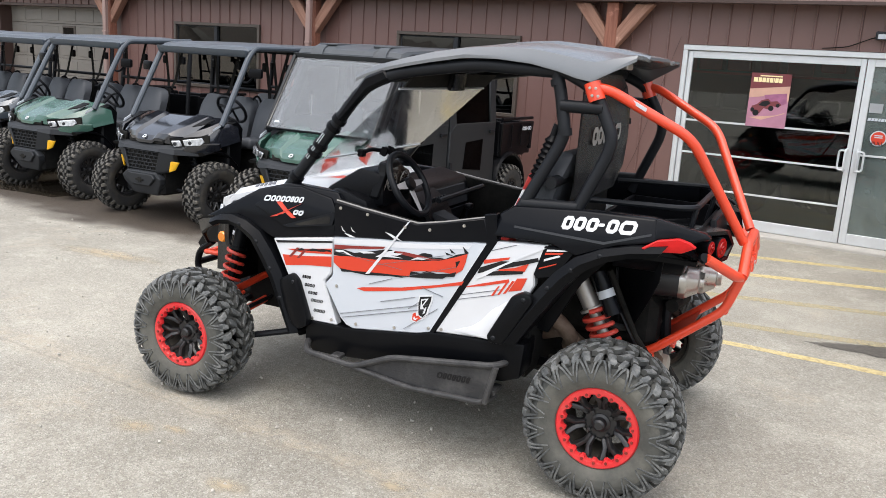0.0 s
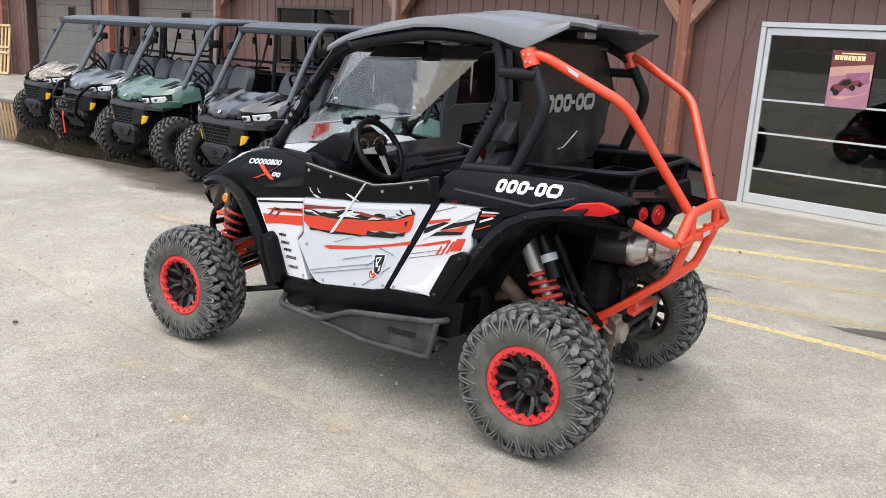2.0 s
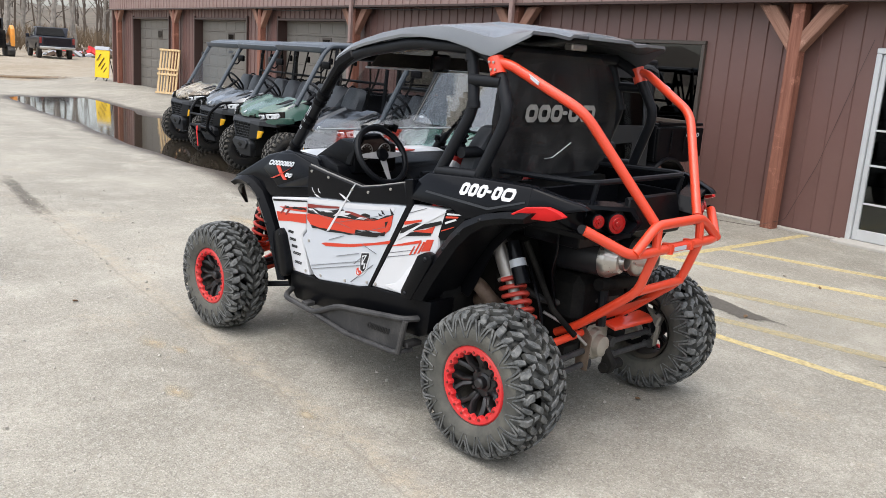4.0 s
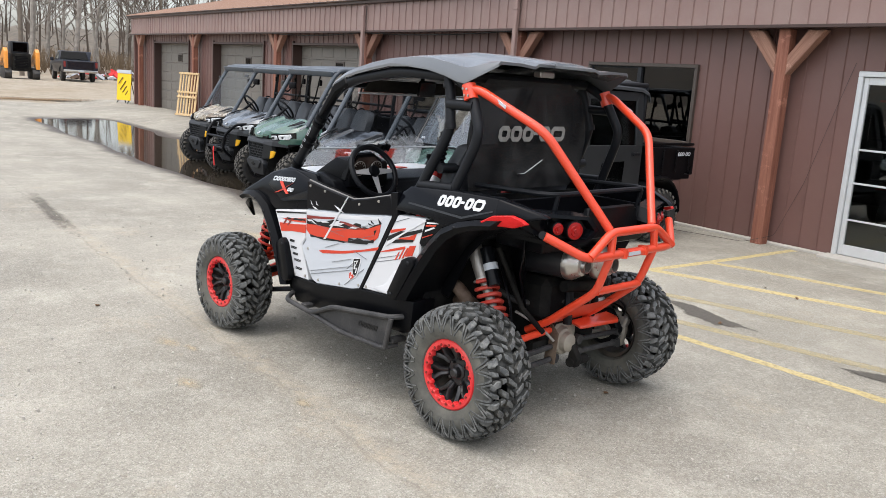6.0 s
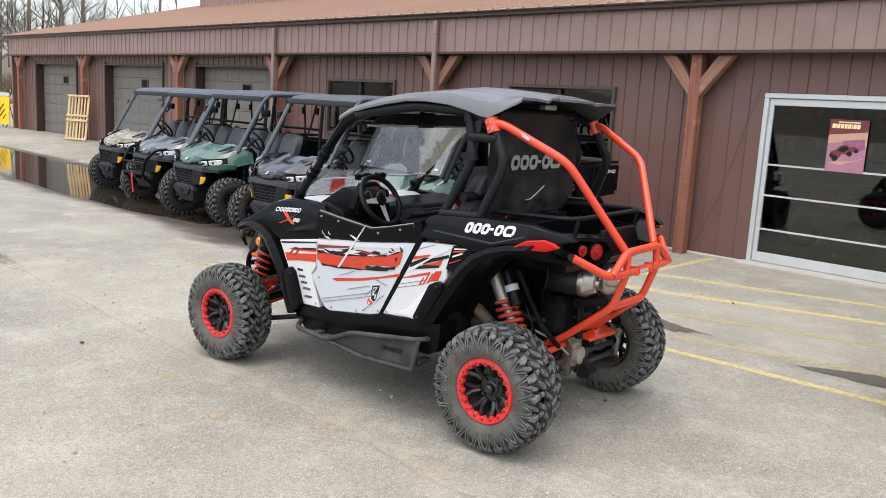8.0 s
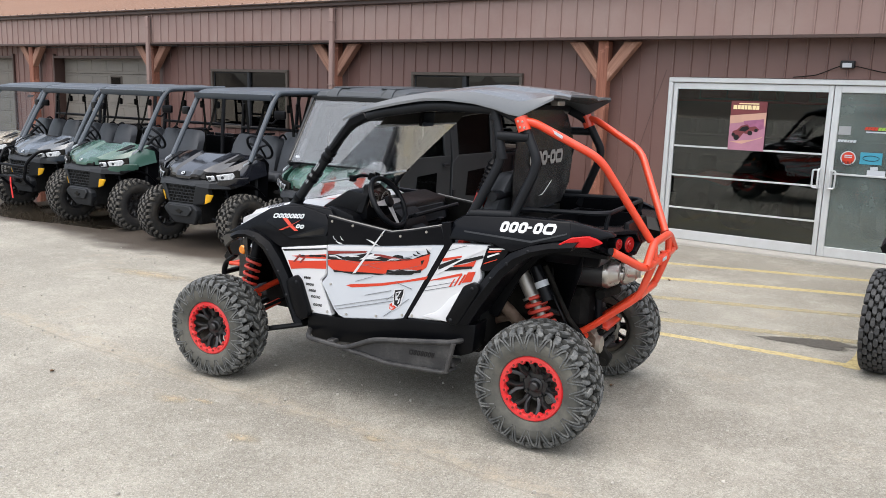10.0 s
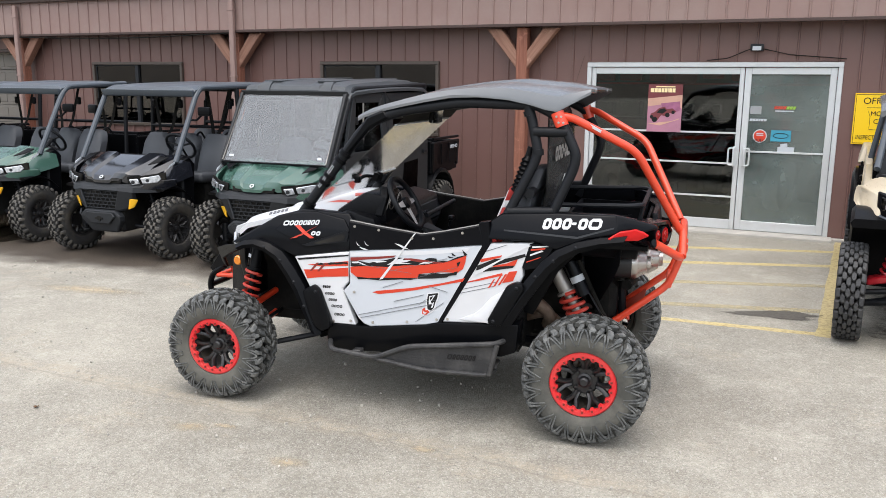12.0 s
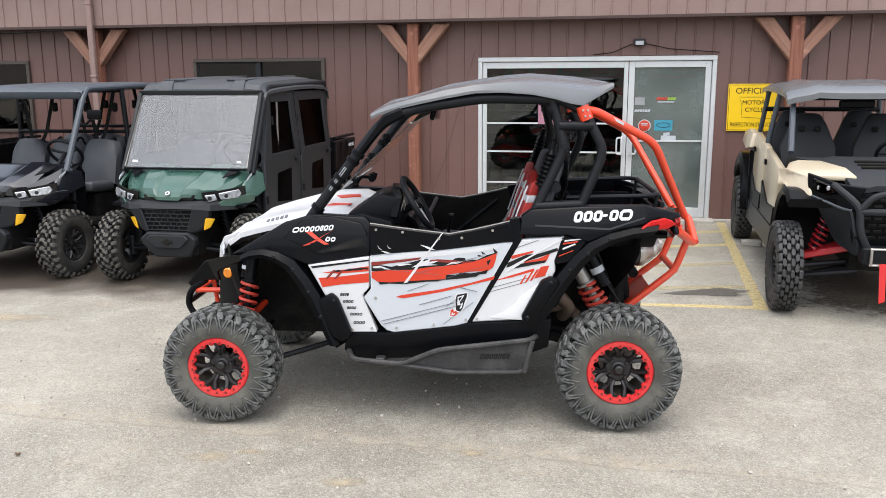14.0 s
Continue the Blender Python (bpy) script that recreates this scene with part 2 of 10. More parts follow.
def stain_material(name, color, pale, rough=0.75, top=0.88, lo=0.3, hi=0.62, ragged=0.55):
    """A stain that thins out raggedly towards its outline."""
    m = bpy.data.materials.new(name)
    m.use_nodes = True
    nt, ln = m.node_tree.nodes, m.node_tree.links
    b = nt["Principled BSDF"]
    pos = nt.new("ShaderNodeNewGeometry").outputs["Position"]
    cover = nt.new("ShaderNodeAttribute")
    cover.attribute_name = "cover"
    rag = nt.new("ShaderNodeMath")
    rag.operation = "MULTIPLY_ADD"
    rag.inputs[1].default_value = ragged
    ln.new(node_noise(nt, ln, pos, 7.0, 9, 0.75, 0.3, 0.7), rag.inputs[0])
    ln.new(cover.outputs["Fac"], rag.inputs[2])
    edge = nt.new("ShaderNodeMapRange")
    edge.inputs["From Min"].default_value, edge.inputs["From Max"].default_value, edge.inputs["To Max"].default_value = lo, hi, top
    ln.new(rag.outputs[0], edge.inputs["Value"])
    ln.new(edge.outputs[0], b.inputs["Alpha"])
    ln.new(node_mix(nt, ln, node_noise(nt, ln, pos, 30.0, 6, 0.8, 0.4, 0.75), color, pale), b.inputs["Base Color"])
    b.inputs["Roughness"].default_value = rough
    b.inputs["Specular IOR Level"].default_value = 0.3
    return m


def worn_paint(name, color, under, lo=0.45, hi=0.6, top=1.0):
    """Thin road paint: faded towards the pavement's tone, and worn through in specks."""
    m = bpy.data.materials.new(name)
    m.use_nodes = True
    nt, ln = m.node_tree.nodes, m.node_tree.links
    b = nt["Principled BSDF"]
    pos = nt.new("ShaderNodeNewGeometry").outputs["Position"]
    ln.new(node_mix(nt, ln, node_noise(nt, ln, pos, 2.0, 5, 0.7, 0.4, 0.75, 0.7), color, under), b.inputs["Base Color"])
    wear = nt.new("ShaderNodeMapRange")
    wear.inputs["To Min"].default_value, wear.inputs["To Max"].default_value = top, 0.4 * top
    ln.new(node_noise(nt, ln, pos, 26.0, 8, 0.8, lo, hi), wear.inputs["Value"])
    ln.new(wear.outputs[0], b.inputs["Alpha"])
    b.inputs["Roughness"].default_value = 0.85
    return m


def wood_material(name, dark, light):
    m = bpy.data.materials.new(name)
    m.use_nodes = True
    nt, ln = m.node_tree.nodes, m.node_tree.links
    at = nt.new("ShaderNodeTexCoord")
    mp = nt.new("ShaderNodeMapping")
    mp.inputs["Scale"].default_value = (30, 30, 1.5)
    ln.new(at.outputs["Object"], mp.inputs["Vector"])
    grain = node_noise(nt, ln, mp.outputs[0], 1.0, 6, 0.7, 0.3, 0.7)
    col = node_mix(nt, ln, grain, dark, light)
    pale = tuple(min(1, c * 1.9 + 0.05) for c in light)
    col = node_mix(nt, ln, node_noise(nt, ln, at.outputs["Object"], 5.0, 8, 0.8, 0.56, 0.72, 0.75), col, pale)
    ln.new(col, nt["Principled BSDF"].inputs["Base Color"])
    nt["Principled BSDF"].inputs["Roughness"].default_value = 0.75
    bp = nt.new("ShaderNodeBump")
    bp.inputs["Strength"].default_value, bp.inputs["Distance"].default_value = 0.3, 0.01
    ln.new(grain, bp.inputs["Height"])
    ln.new(bp.outputs[0], nt["Principled BSDF"].inputs["Normal"])
    return m


def camo_material():
    m = bpy.data.materials.new("camouflage_film")
    m.use_nodes = True
    nt, ln = m.node_tree.nodes, m.node_tree.links
    at = nt.new("ShaderNodeTexCoord")
    v = at.outputs["Object"]
    col = node_mix(nt, ln, node_noise(nt, ln, v, 9.0, 4, 0.6, 0.44, 0.5), (0.13, 0.1, 0.07), (0.29, 0.25, 0.19))
    col = node_mix(nt, ln, node_noise(nt, ln, v, 16.0, 4, 0.6, 0.52, 0.56), col, (0.06, 0.05, 0.035))
    col = node_mix(nt, ln, node_noise(nt, ln, v, 23.0, 4, 0.6, 0.56, 0.6), col, (0.42, 0.4, 0.35))
    ln.new(col, nt["Principled BSDF"].inputs["Base Color"])
    nt["Principled BSDF"].inputs["Roughness"].default_value = 0.4
    return m


DUST = (0.34, 0.29, 0.22)
M_GROUND = ground_material()
M_WATER = mat("puddle_water", (0.035, 0.028, 0.02), 0.02, bump=0.0, var=0.2, spec=0.9)
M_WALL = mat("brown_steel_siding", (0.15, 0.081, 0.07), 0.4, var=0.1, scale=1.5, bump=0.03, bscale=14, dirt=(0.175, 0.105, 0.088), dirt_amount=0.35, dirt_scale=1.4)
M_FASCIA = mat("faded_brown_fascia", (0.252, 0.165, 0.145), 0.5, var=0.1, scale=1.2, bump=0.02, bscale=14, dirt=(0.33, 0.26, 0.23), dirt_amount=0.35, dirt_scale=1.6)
M_ROOF = mat("roof_steel", (0.26, 0.15, 0.1), 0.55, var=0.12, scale=0.6, bump=0.02, bscale=20)
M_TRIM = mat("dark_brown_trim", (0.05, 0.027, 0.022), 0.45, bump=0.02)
M_POST = wood_material("stained_post_wood", (0.15, 0.05, 0.03), (0.30, 0.125, 0.08))
M_BRACE = wood_material("weathered_brace_wood", (0.19, 0.085, 0.055), (0.33, 0.185, 0.13))
M_PALLET = wood_material("raw_pine", (0.5, 0.33, 0.16), (0.68, 0.5, 0.28))
M_GARAGE = mat("garage_door_paint", (0.145, 0.132, 0.115), 0.5, var=0.08, scale=2, bump=0.05, bscale=50, dirt=(0.19, 0.17, 0.145), dirt_amount=0.4)
M_ALU = mat("white_aluminium", (0.62, 0.64, 0.65), 0.35, 0.3, var=0.05, bump=0.02, dirt=(0.4, 0.38, 0.36), dirt_amount=0.25)
M_BRONZE = mat("window_frame_bronze", (0.07, 0.055, 0.045), 0.4, bump=0.02)
M_WINDOW = glass("window_glass", (0.2, 0.23, 0.23), 0.015, 0.09)
M_DOORGLASS = glass("door_glass", (0.58, 0.63, 0.61), 0.015, 0.075)
M_HAZE = hazy_glass()
M_CLEAR = glass("clear_polycarbonate", (0.9, 0.92, 0.93), 0.1, 0.1)
M_THIN = glass("thin_windshield", (0.88, 0.9, 0.9), 0.0, 0.02, 9.0)
M_SCREEN5 = glass("cab_windshield", (0.84, 0.87, 0.89), 0.22, 0.12)
M_DARKGLASS = glass("dark_tint", (0.08, 0.085, 0.09), 0.03, 0.02)
M_WORN = mat("worn_silver_vinyl", (0.3, 0.29, 0.265), 0.55, var=0.35, scale=12, bump=0.02, dirt=(0.1, 0.095, 0.085), dirt_amount=0.5, dirt_scale=14)
M_CABPANE = glass("grey_cab_pane", (0.25, 0.26, 0.27), 0.05, 0.02, 16.0)
M_SMOKE = smoked_mesh()
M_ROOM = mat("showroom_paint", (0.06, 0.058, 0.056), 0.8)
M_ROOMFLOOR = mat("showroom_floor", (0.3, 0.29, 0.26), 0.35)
M_YLINE = worn_paint("worn_yellow_paint", (0.56, 0.45, 0.21), (0.46, 0.385, 0.24), 0.46, 0.7, 0.92)
M_YFAINT = worn_paint("faint_yellow_paint", (0.5, 0.42, 0.23), (0.42, 0.365, 0.25), 0.45, 0.7, 0.55)
M_OIL = stain_material("oil_stain", (0.085, 0.077, 0.066), (0.15, 0.138, 0.12), lo=0.36, hi=0.56, ragged=0.35)
M_SOIL_SHADOW = stain_material("damp_soil_and_shadow", (0.115, 0.092, 0.068), (0.22, 0.185, 0.14))
M_LITTER = stain_material("leaf_litter", (0.17, 0.105, 0.058), (0.33, 0.27, 0.19), 0.95)
M_CONCRETE = mat("concrete_sill", (0.42, 0.4, 0.36), 0.85, bump=0.2, bscale=60)

M_WHITE = mat("white_plastic", (0.6, 0.61, 0.63), 0.32, var=0.03, bump=0.01, coat=0.15, dirt=(0.5, 0.47, 0.42), dirt_amount=0.12)
M_PALE = mat("pale_grey_vinyl", (0.5, 0.53, 0.57), 0.34, var=0.03, bump=0.01, dirt=(0.45, 0.43, 0.4), dirt_amount=0.12)
M_RED = mat("red_powder_coat", (0.72, 0.055, 0.018), 0.35, var=0.06, bump=0.02, coat=0.3, dirt=(0.4, 0.2, 0.14), dirt_amount=0.15)
M_SPRING = mat("red_spring_paint", (0.5, 0.035, 0.022), 0.4, var=0.15, bump=0.02, dirt=(0.3, 0.16, 0.11), dirt_amount=0.3)
M_REDRING = mat("red_anodised_ring", (0.62, 0.02, 0.025), 0.35, var=0.08, bump=0.02, dirt=DUST, dirt_amount=0.2)
M_REDVINYL = mat("red_vinyl", (0.55, 0.04, 0.014), 0.35, var=0.08, bump=0.0)
M_PIN = mat("grey_pinstripe", (0.13, 0.135, 0.15), 0.4, bump=0.0)
M_DKRED = mat("dark_red_vinyl", (0.2, 0.02, 0.015), 0.4, var=0.1, bump=0.0)
M_BLKVINYL = mat("black_vinyl", (0.008, 0.008, 0.009), 0.4, bump=0.0, spec=0.3)
M_SILVER = mat("silver_print", (0.6, 0.6, 0.58), 0.5, bump=0.0)
M_BLACK = mat("black_plastic", (0.0035, 0.0038, 0.0048), 0.3, var=0.3, scale=4, bump=0.03, bscale=220, spec=0.1, dirt=(0.035, 0.034, 0.033), dirt_amount=0.07)
M_GLOSS = mat("gloss_black_panel", (0.0035, 0.004, 0.0055), 0.16, var=0.2, bump=0.01, spec=0.12, dirt=(0.045, 0.043, 0.04), dirt_amount=0.07)
M_MATTE = mat("matte_black_liner", (0.006, 0.006, 0.006), 0.85, spec=0.15, var=0.3, bump=0.1, dirt=(0.06, 0.055, 0.045), dirt_amount=0.4)
M_STEP = mat("scuffed_black_step", (0.02, 0.02, 0.021), 0.6, var=0.4, scale=7, bump=0.2, dirt=(0.11, 0.105, 0.1), dirt_amount=0.5, dirt_scale=9)
M_CAGE = mat("satin_black_tube", (0.0075, 0.0085, 0.0105), 0.45, spec=0.2, var=0.2, bump=0.06, bscale=250)
M_ROOFP = mat("charcoal_roof_plastic", (0.11, 0.117, 0.126), 0.24, spec=1.0, var=0.12, scale=2, bump=0.02, bscale=300, dirt=(0.16, 0.16, 0.16), dirt_amount=0.3)
M_TYRE = mat("dusty_rubber", (0.064, 0.064, 0.056), 0.8, var=0.4, scale=7, bump=0.25, bscale=60, dirt=(0.15, 0.142, 0.118), dirt_amount=0.75, dirt_scale=5)
M_TREAD = mat("scuffed_tread", (0.06, 0.064, 0.065), 0.55, var=0.4, scale=25, bump=0.4, bscale=90, dirt=(0.25, 0.25, 0.235), dirt_amount=0.7, dirt_scale=24)
M_ROADTREAD = mat("clean_tread", (0.03, 0.031, 0.033), 0.6, var=0.3, scale=25, bump=0.25, bscale=90, dirt=(0.075, 0.073, 0.068), dirt_amount=0.5, dirt_scale=18)
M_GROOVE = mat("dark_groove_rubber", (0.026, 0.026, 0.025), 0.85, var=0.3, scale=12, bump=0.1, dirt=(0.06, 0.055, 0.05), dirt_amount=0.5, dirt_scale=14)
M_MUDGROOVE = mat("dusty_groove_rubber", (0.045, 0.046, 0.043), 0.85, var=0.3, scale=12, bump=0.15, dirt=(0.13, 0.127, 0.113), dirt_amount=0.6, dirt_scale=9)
M_TRAIL = mat("muddy_tread", (0.055, 0.053, 0.049), 0.75, var=0.35, scale=18, bump=0.3, bscale=90, dirt=(0.2, 0.178, 0.14), dirt_amount=0.6, dirt_scale=12)
M_MUFFLER = mat("black_muffler_coat", (0.014, 0.015, 0.019), 0.42, 0.1, var=0.3, scale=8, bump=0.08, dirt=(0.06, 0.053, 0.046), dirt_amount=0.3)
M_RUBBER = mat("dark_rubber", (0.02, 0.02, 0.021), 0.75, var=0.3, scale=9, bump=0.15, dirt=(0.12, 0.1, 0.07), dirt_amount=0.45, dirt_scale=6)
M_RIM = mat("black_alloy", (0.014, 0.014, 0.015), 0.38, var=0.2, bump=0.03, dirt=(0.07, 0.065, 0.06), dirt_amount=0.35)
M_BARREL = mat("dusty_wheel_barrel", (0.04, 0.036, 0.03), 0.6, var=0.3, scale=8, bump=0.05, dirt=(0.17, 0.14, 0.105), dirt_amount=0.6, dirt_scale=5)
M_STEEL = mat("brushed_steel", (0.5, 0.48, 0.45), 0.3, 0.9, var=0.1, bump=0.03)
M_SHOCK = mat("shock_alloy", (0.34, 0.32, 0.3), 0.4, 0.6, dirt=DUST, dirt_amount=0.4)
M_SPOKE = mat("satin_aluminium", (0.5, 0.5, 0.51), 0.4, 0.35, var=0.08, bump=0.03)
M_DIAL = mat("dial_face_reflection", (0.045, 0.032, 0.026), 0.12, var=0.3, scale=30, bump=0.0, coat=0.6)
M_RUSTY = mat("muddy_steel", (0.1, 0.06, 0.04), 0.7, 0.2, var=0.4, scale=12, bump=0.3, dirt=(0.3, 0.25, 0.19), dirt_amount=0.6)
M_CAST = mat("muddy_cast_metal", (0.27, 0.25, 0.21), 0.6, 0.1, var=0.3, scale=14, bump=0.3, dirt=DUST, dirt_amount=0.6)
M_TAIL = mat("red_lens", (0.27, 0.004, 0.004), 0.22, bump=0.0, spec=0.35, var=0.5, scale=60)
M_REFLECT = mat("red_reflector", (0.5, 0.012, 0.012), 0.35, bump=0.0, spec=0.2, var=0.15, scale=40)
M_AMBER = mat("amber_lens", (0.85, 0.27, 0.02), 0.2, bump=0.0, coat=0.5)
M_YTAG = mat("yellow_reflector", (0.95, 0.5, 0.02), 0.3, bump=0.0)
M_LENS = mat("clear_headlight_lens", (0.5, 0.52, 0.55), 0.12, 0.5, var=0.8, scale=34, bump=0.0, coat=0.8)
M_MIRROR = mat("mirror_glass", (0.85, 0.86, 0.87), 0.02, 1.0, var=0.01, bump=0.0)
M_SEAT = mat("black_seat_vinyl", (0.045, 0.049, 0.056), 0.6, var=0.15, bump=0.1, bscale=140)
M_BENCH = mat("grey_bench_vinyl", (0.062, 0.067, 0.076), 0.5, var=0.15, bump=0.1, bscale=140)
M_REDSEAT = mat("red_seat_vinyl", (0.4, 0.03, 0.025), 0.5, var=0.1, bump=0.08)
M_GREEN = mat("green_paint", (0.045, 0.105, 0.082), 0.25, var=0.03, bump=0.0, coat=0.5)
M_BLUEGREY = mat("dark_grey_paint", (0.055, 0.068, 0.084), 0.22, 0.2, var=0.1, bump=0.01, coat=0.8)
M_BLKPAINT = mat("gloss_black_paint", (0.01, 0.011, 0.015), 0.12, var=0.1, bump=0.01, coat=0.8, spec=0.5)
M_CAMO = camo_material()
M_FRAME = mat("grey_cage_paint", (0.055, 0.067, 0.081), 0.38, var=0.1, bump=0.03)
M_SHELL = mat("grey_roof_shell", (0.06, 0.072, 0.086), 0.36, var=0.12, scale=2, bump=0.03, bscale=200)
M_TAN = mat("cream_paint", (0.56, 0.48, 0.345), 0.3, var=0.05, bump=0.01, coat=0.4)
M_CRIMSON = mat("crimson_arm", (0.38, 0.012, 0.02), 0.3, coat=0.4, bump=0.01)
M_STRAP = mat("red_strap", (0.65, 0.03, 0.03), 0.7)
M_CABP = mat("black_cab_panel", (0.015, 0.017, 0.019), 0.5, spec=0.3, var=0.15, bump=0.04, bscale=200, dirt=(0.04, 0.04, 0.039), dirt_amount=0.2)
M_CABROOF = mat("charcoal_cab_roof", (0.04, 0.045, 0.05), 0.42, var=0.15, bump=0.04, bscale=200)
M_GREYPL = mat("grey_plastic", (0.019, 0.021, 0.024), 0.55, spec=0.3, var=0.1, bump=0.05, bscale=200)


# ---- mesh helpers ----
def part(name, bm, material, parent=None, label="", smooth=35):
    bmesh.ops.recalc_face_normals(bm, faces=bm.faces)
    me = bpy.data.meshes.new(name)
    bm.to_mesh(me)
    bm.free()
    for m in (material if isinstance(material, (list, tuple)) else [material]):
        me.materials.append(m)
    if smooth:
        me.shade_smooth()
        me.set_sharp_from_angle(angle=radians(smooth))
    ob = new(name, me)
    if parent:
        ob.parent = parent
    if label:
        ob["label"] = label
    return ob


def root(name, label, category, m=None, group=""):
    e = new(name)
    e.empty_display_size = 0.2
    if m is not None:
        e.matrix_world = m
    return tagged(e, label, category, group)


def bev(bm, geom_faces, offset, seg=1):
    edges = {e for f in geom_faces for e in f.edges if e.calc_face_angle(0) > radians(28)}
    if edges and offset > 0:
        bmesh.ops.bevel(bm, geom=list(edges), offset=offset, segments=seg, affect="EDGES", profile=0.5, clamp_overlap=True)


def prism(bm, pts, vec, bevel=0.0, seg=1, mat_index=0):
    """Extrude the polygon pts (3D) along vec."""
    v0 = [bm.verts.new(p) for p in pts]
    v1 = [bm.verts.new(Vector(p) + Vector(vec)) for p in pts]
    n = len(pts)
    fs = [bm.faces.new(v0[::-1]), bm.faces.new(v1)]
    fs += [bm.faces.new((v0[i], v0[(i + 1) % n], v1[(i + 1) % n], v1[i])) for i in range(n)]
    for f in fs:
        f.material_index = mat_index
    bmesh.ops.recalc_face_normals(bm, faces=fs)
    bev(bm, fs, bevel, seg)


def box(bm, c, s, bevel=0.0, rot=None, seg=1, mat_index=0):
    """A box of full size s at c; rot: Euler degrees."""
    R = Euler([radians(a) for a in rot]).to_matrix() if rot else Matrix.Identity(3)
    x, y, z = s[0] / 2, s[1] / 2, s[2] / 2
    pts = [Vector(c) + R @ Vector(p) for p in ((-x, -y, -z), (x, -y, -z), (x, y, -z), (-x, y, -z))]
    prism(bm, pts, R @ Vector((0, 0, s[2])), bevel, seg, mat_index)


def side(bm, pts, y, th, bevel=0.006, seg=1):
    """A panel: polygon of (x, z) or (x, z, dy) at y, reaching th inwards."""
    s = 1 if y > 0 else -1
    prism(bm, [(p[0], y + (s * p[2] if len(p) > 2 else 0), p[1]) for p in pts], (0, -s * th, 0), bevel, seg)


def fillet(pts, r, n=4):
    pts = [Vector(p) for p in pts]
    out = [pts[0]]
    for a, b, c in zip(pts, pts[1:], pts[2:]):
        d = min(r, (a - b).length * 0.45, (c - b).length * 0.45)
        p, q = b + (a - b).normalized() * d, b + (c - b).normalized() * d
        out += [p.lerp(b, t).lerp(b.lerp(q, t), t) for t in [i / n for i in range(n + 1)]]
    return out + [pts[-1]]


def tube(bm, pts, r, n=10, bend=0.0, closed=False, mat_index=0):
    pts = fillet(pts, bend) if bend and not closed else [Vector(p) for p in pts]
    rings, up, m = [], None, len(pts)
    for i, p in enumerate(pts):
        a = pts[i - 1] if (i or closed) else p
        b = pts[(i + 1) % m] if (i < m - 1 or closed) else p
        d = (b - a).normalized()
        if up is None:
            up = d.orthogonal().normalized()
        up = (up - d * up.dot(d)).normalized()
        w = d.cross(up)
        rr = r[i] if isinstance(r, (list, tuple)) else r
        rings.append([bm.verts.new(p + (up * math.cos(TAU * k / n) + w * math.sin(TAU * k / n)) * rr) for k in range(n)])
    pairs = list(zip(rings, rings[1:])) + ([(rings[-1], rings[0])] if closed else [])
    for A, B in pairs:
        for k in range(n):
            bm.faces.new((A[k], A[(k + 1) % n], B[(k + 1) % n], B[k])).material_index = mat_index
    if not closed:
        bm.faces.new(rings[0][::-1]).material_index = mat_index
        bm.faces.new(rings[-1]).material_index = mat_index


def lathe(bm, prof, n=32, m=None, mat_index=0, close=False):
    """Revolve (r, h) points about the y axis (h along y), then apply the matrix m."""
    m = m or Matrix.Identity(4)
    rings = []
    for r, h in prof:
        if r < 1e-6:
            rings.append([bm.verts.new(m @ Vector((0, h, 0)))] * n)
        else:
            rings.append([bm.verts.new(m @ Vector((r * math.cos(TAU * k / n), h, r * math.sin(TAU * k / n)))) for k in range(n)])
    pairs = list(zip(rings, rings[1:])) + ([(rings[-1], rings[0])] if close else [])
    for A, B in pairs:
        for k in range(n):
            vs = []
            for v in (A[k], A[(k + 1) % n], B[(k + 1) % n], B[k]):
                if v not in vs:
                    vs.append(v)
            if len(vs) > 2:
                bm.faces.new(vs).material_index = mat_index


def sheet(bm, grid, off):
    """A thick sheet: rows of points, and the offset to its under side."""
    off = Vector(off)
    top = [[bm.verts.new(p) for p in row] for row in grid]
    bot = [[bm.verts.new(Vector(p) + off) for p in row] for row in grid]
    h, w = len(grid), len(grid[0])
    for i in range(h - 1):
        for j in range(w - 1):
            bm.faces.new((top[i][j], top[i][j + 1], top[i + 1][j + 1], top[i + 1][j]))
            bm.faces.new((bot[i][j], bot[i + 1][j], bot[i + 1][j + 1], bot[i][j + 1]))
    ring = [(0, j) for j in range(w)] + [(i, w - 1) for i in range(1, h)] + [(h - 1, j) for j in range(w - 2, -1, -1)] + [(i, 0) for i in range(h - 2, 0, -1)]
    for (a, b), (c, d) in zip(ring, ring[1:] + ring[:1]):
        bm.faces.new((top[a][b], bot[a][b], bot[c][d], top[c][d]))


def interp(table, x):
    xs, ys = [t[0] for t in table], [t[1] for t in table]
    if xs[0] > xs[-1]:
        xs, ys = xs[::-1], ys[::-1]
    return float(np.interp(x, xs, ys))


def along(a, b):
    """The pose of a thing built along its own y axis from a to b."""
    a, b = Vector(a), Vector(b)
    return Matrix.Translation(a) @ (b - a).to_track_quat("Y", "Z").to_matrix().to_4x4()


def smooth(a, b, x):
    t = min(1, max(0, (x - a) / (b - a)))
    return t * t * (3 - 2 * t)


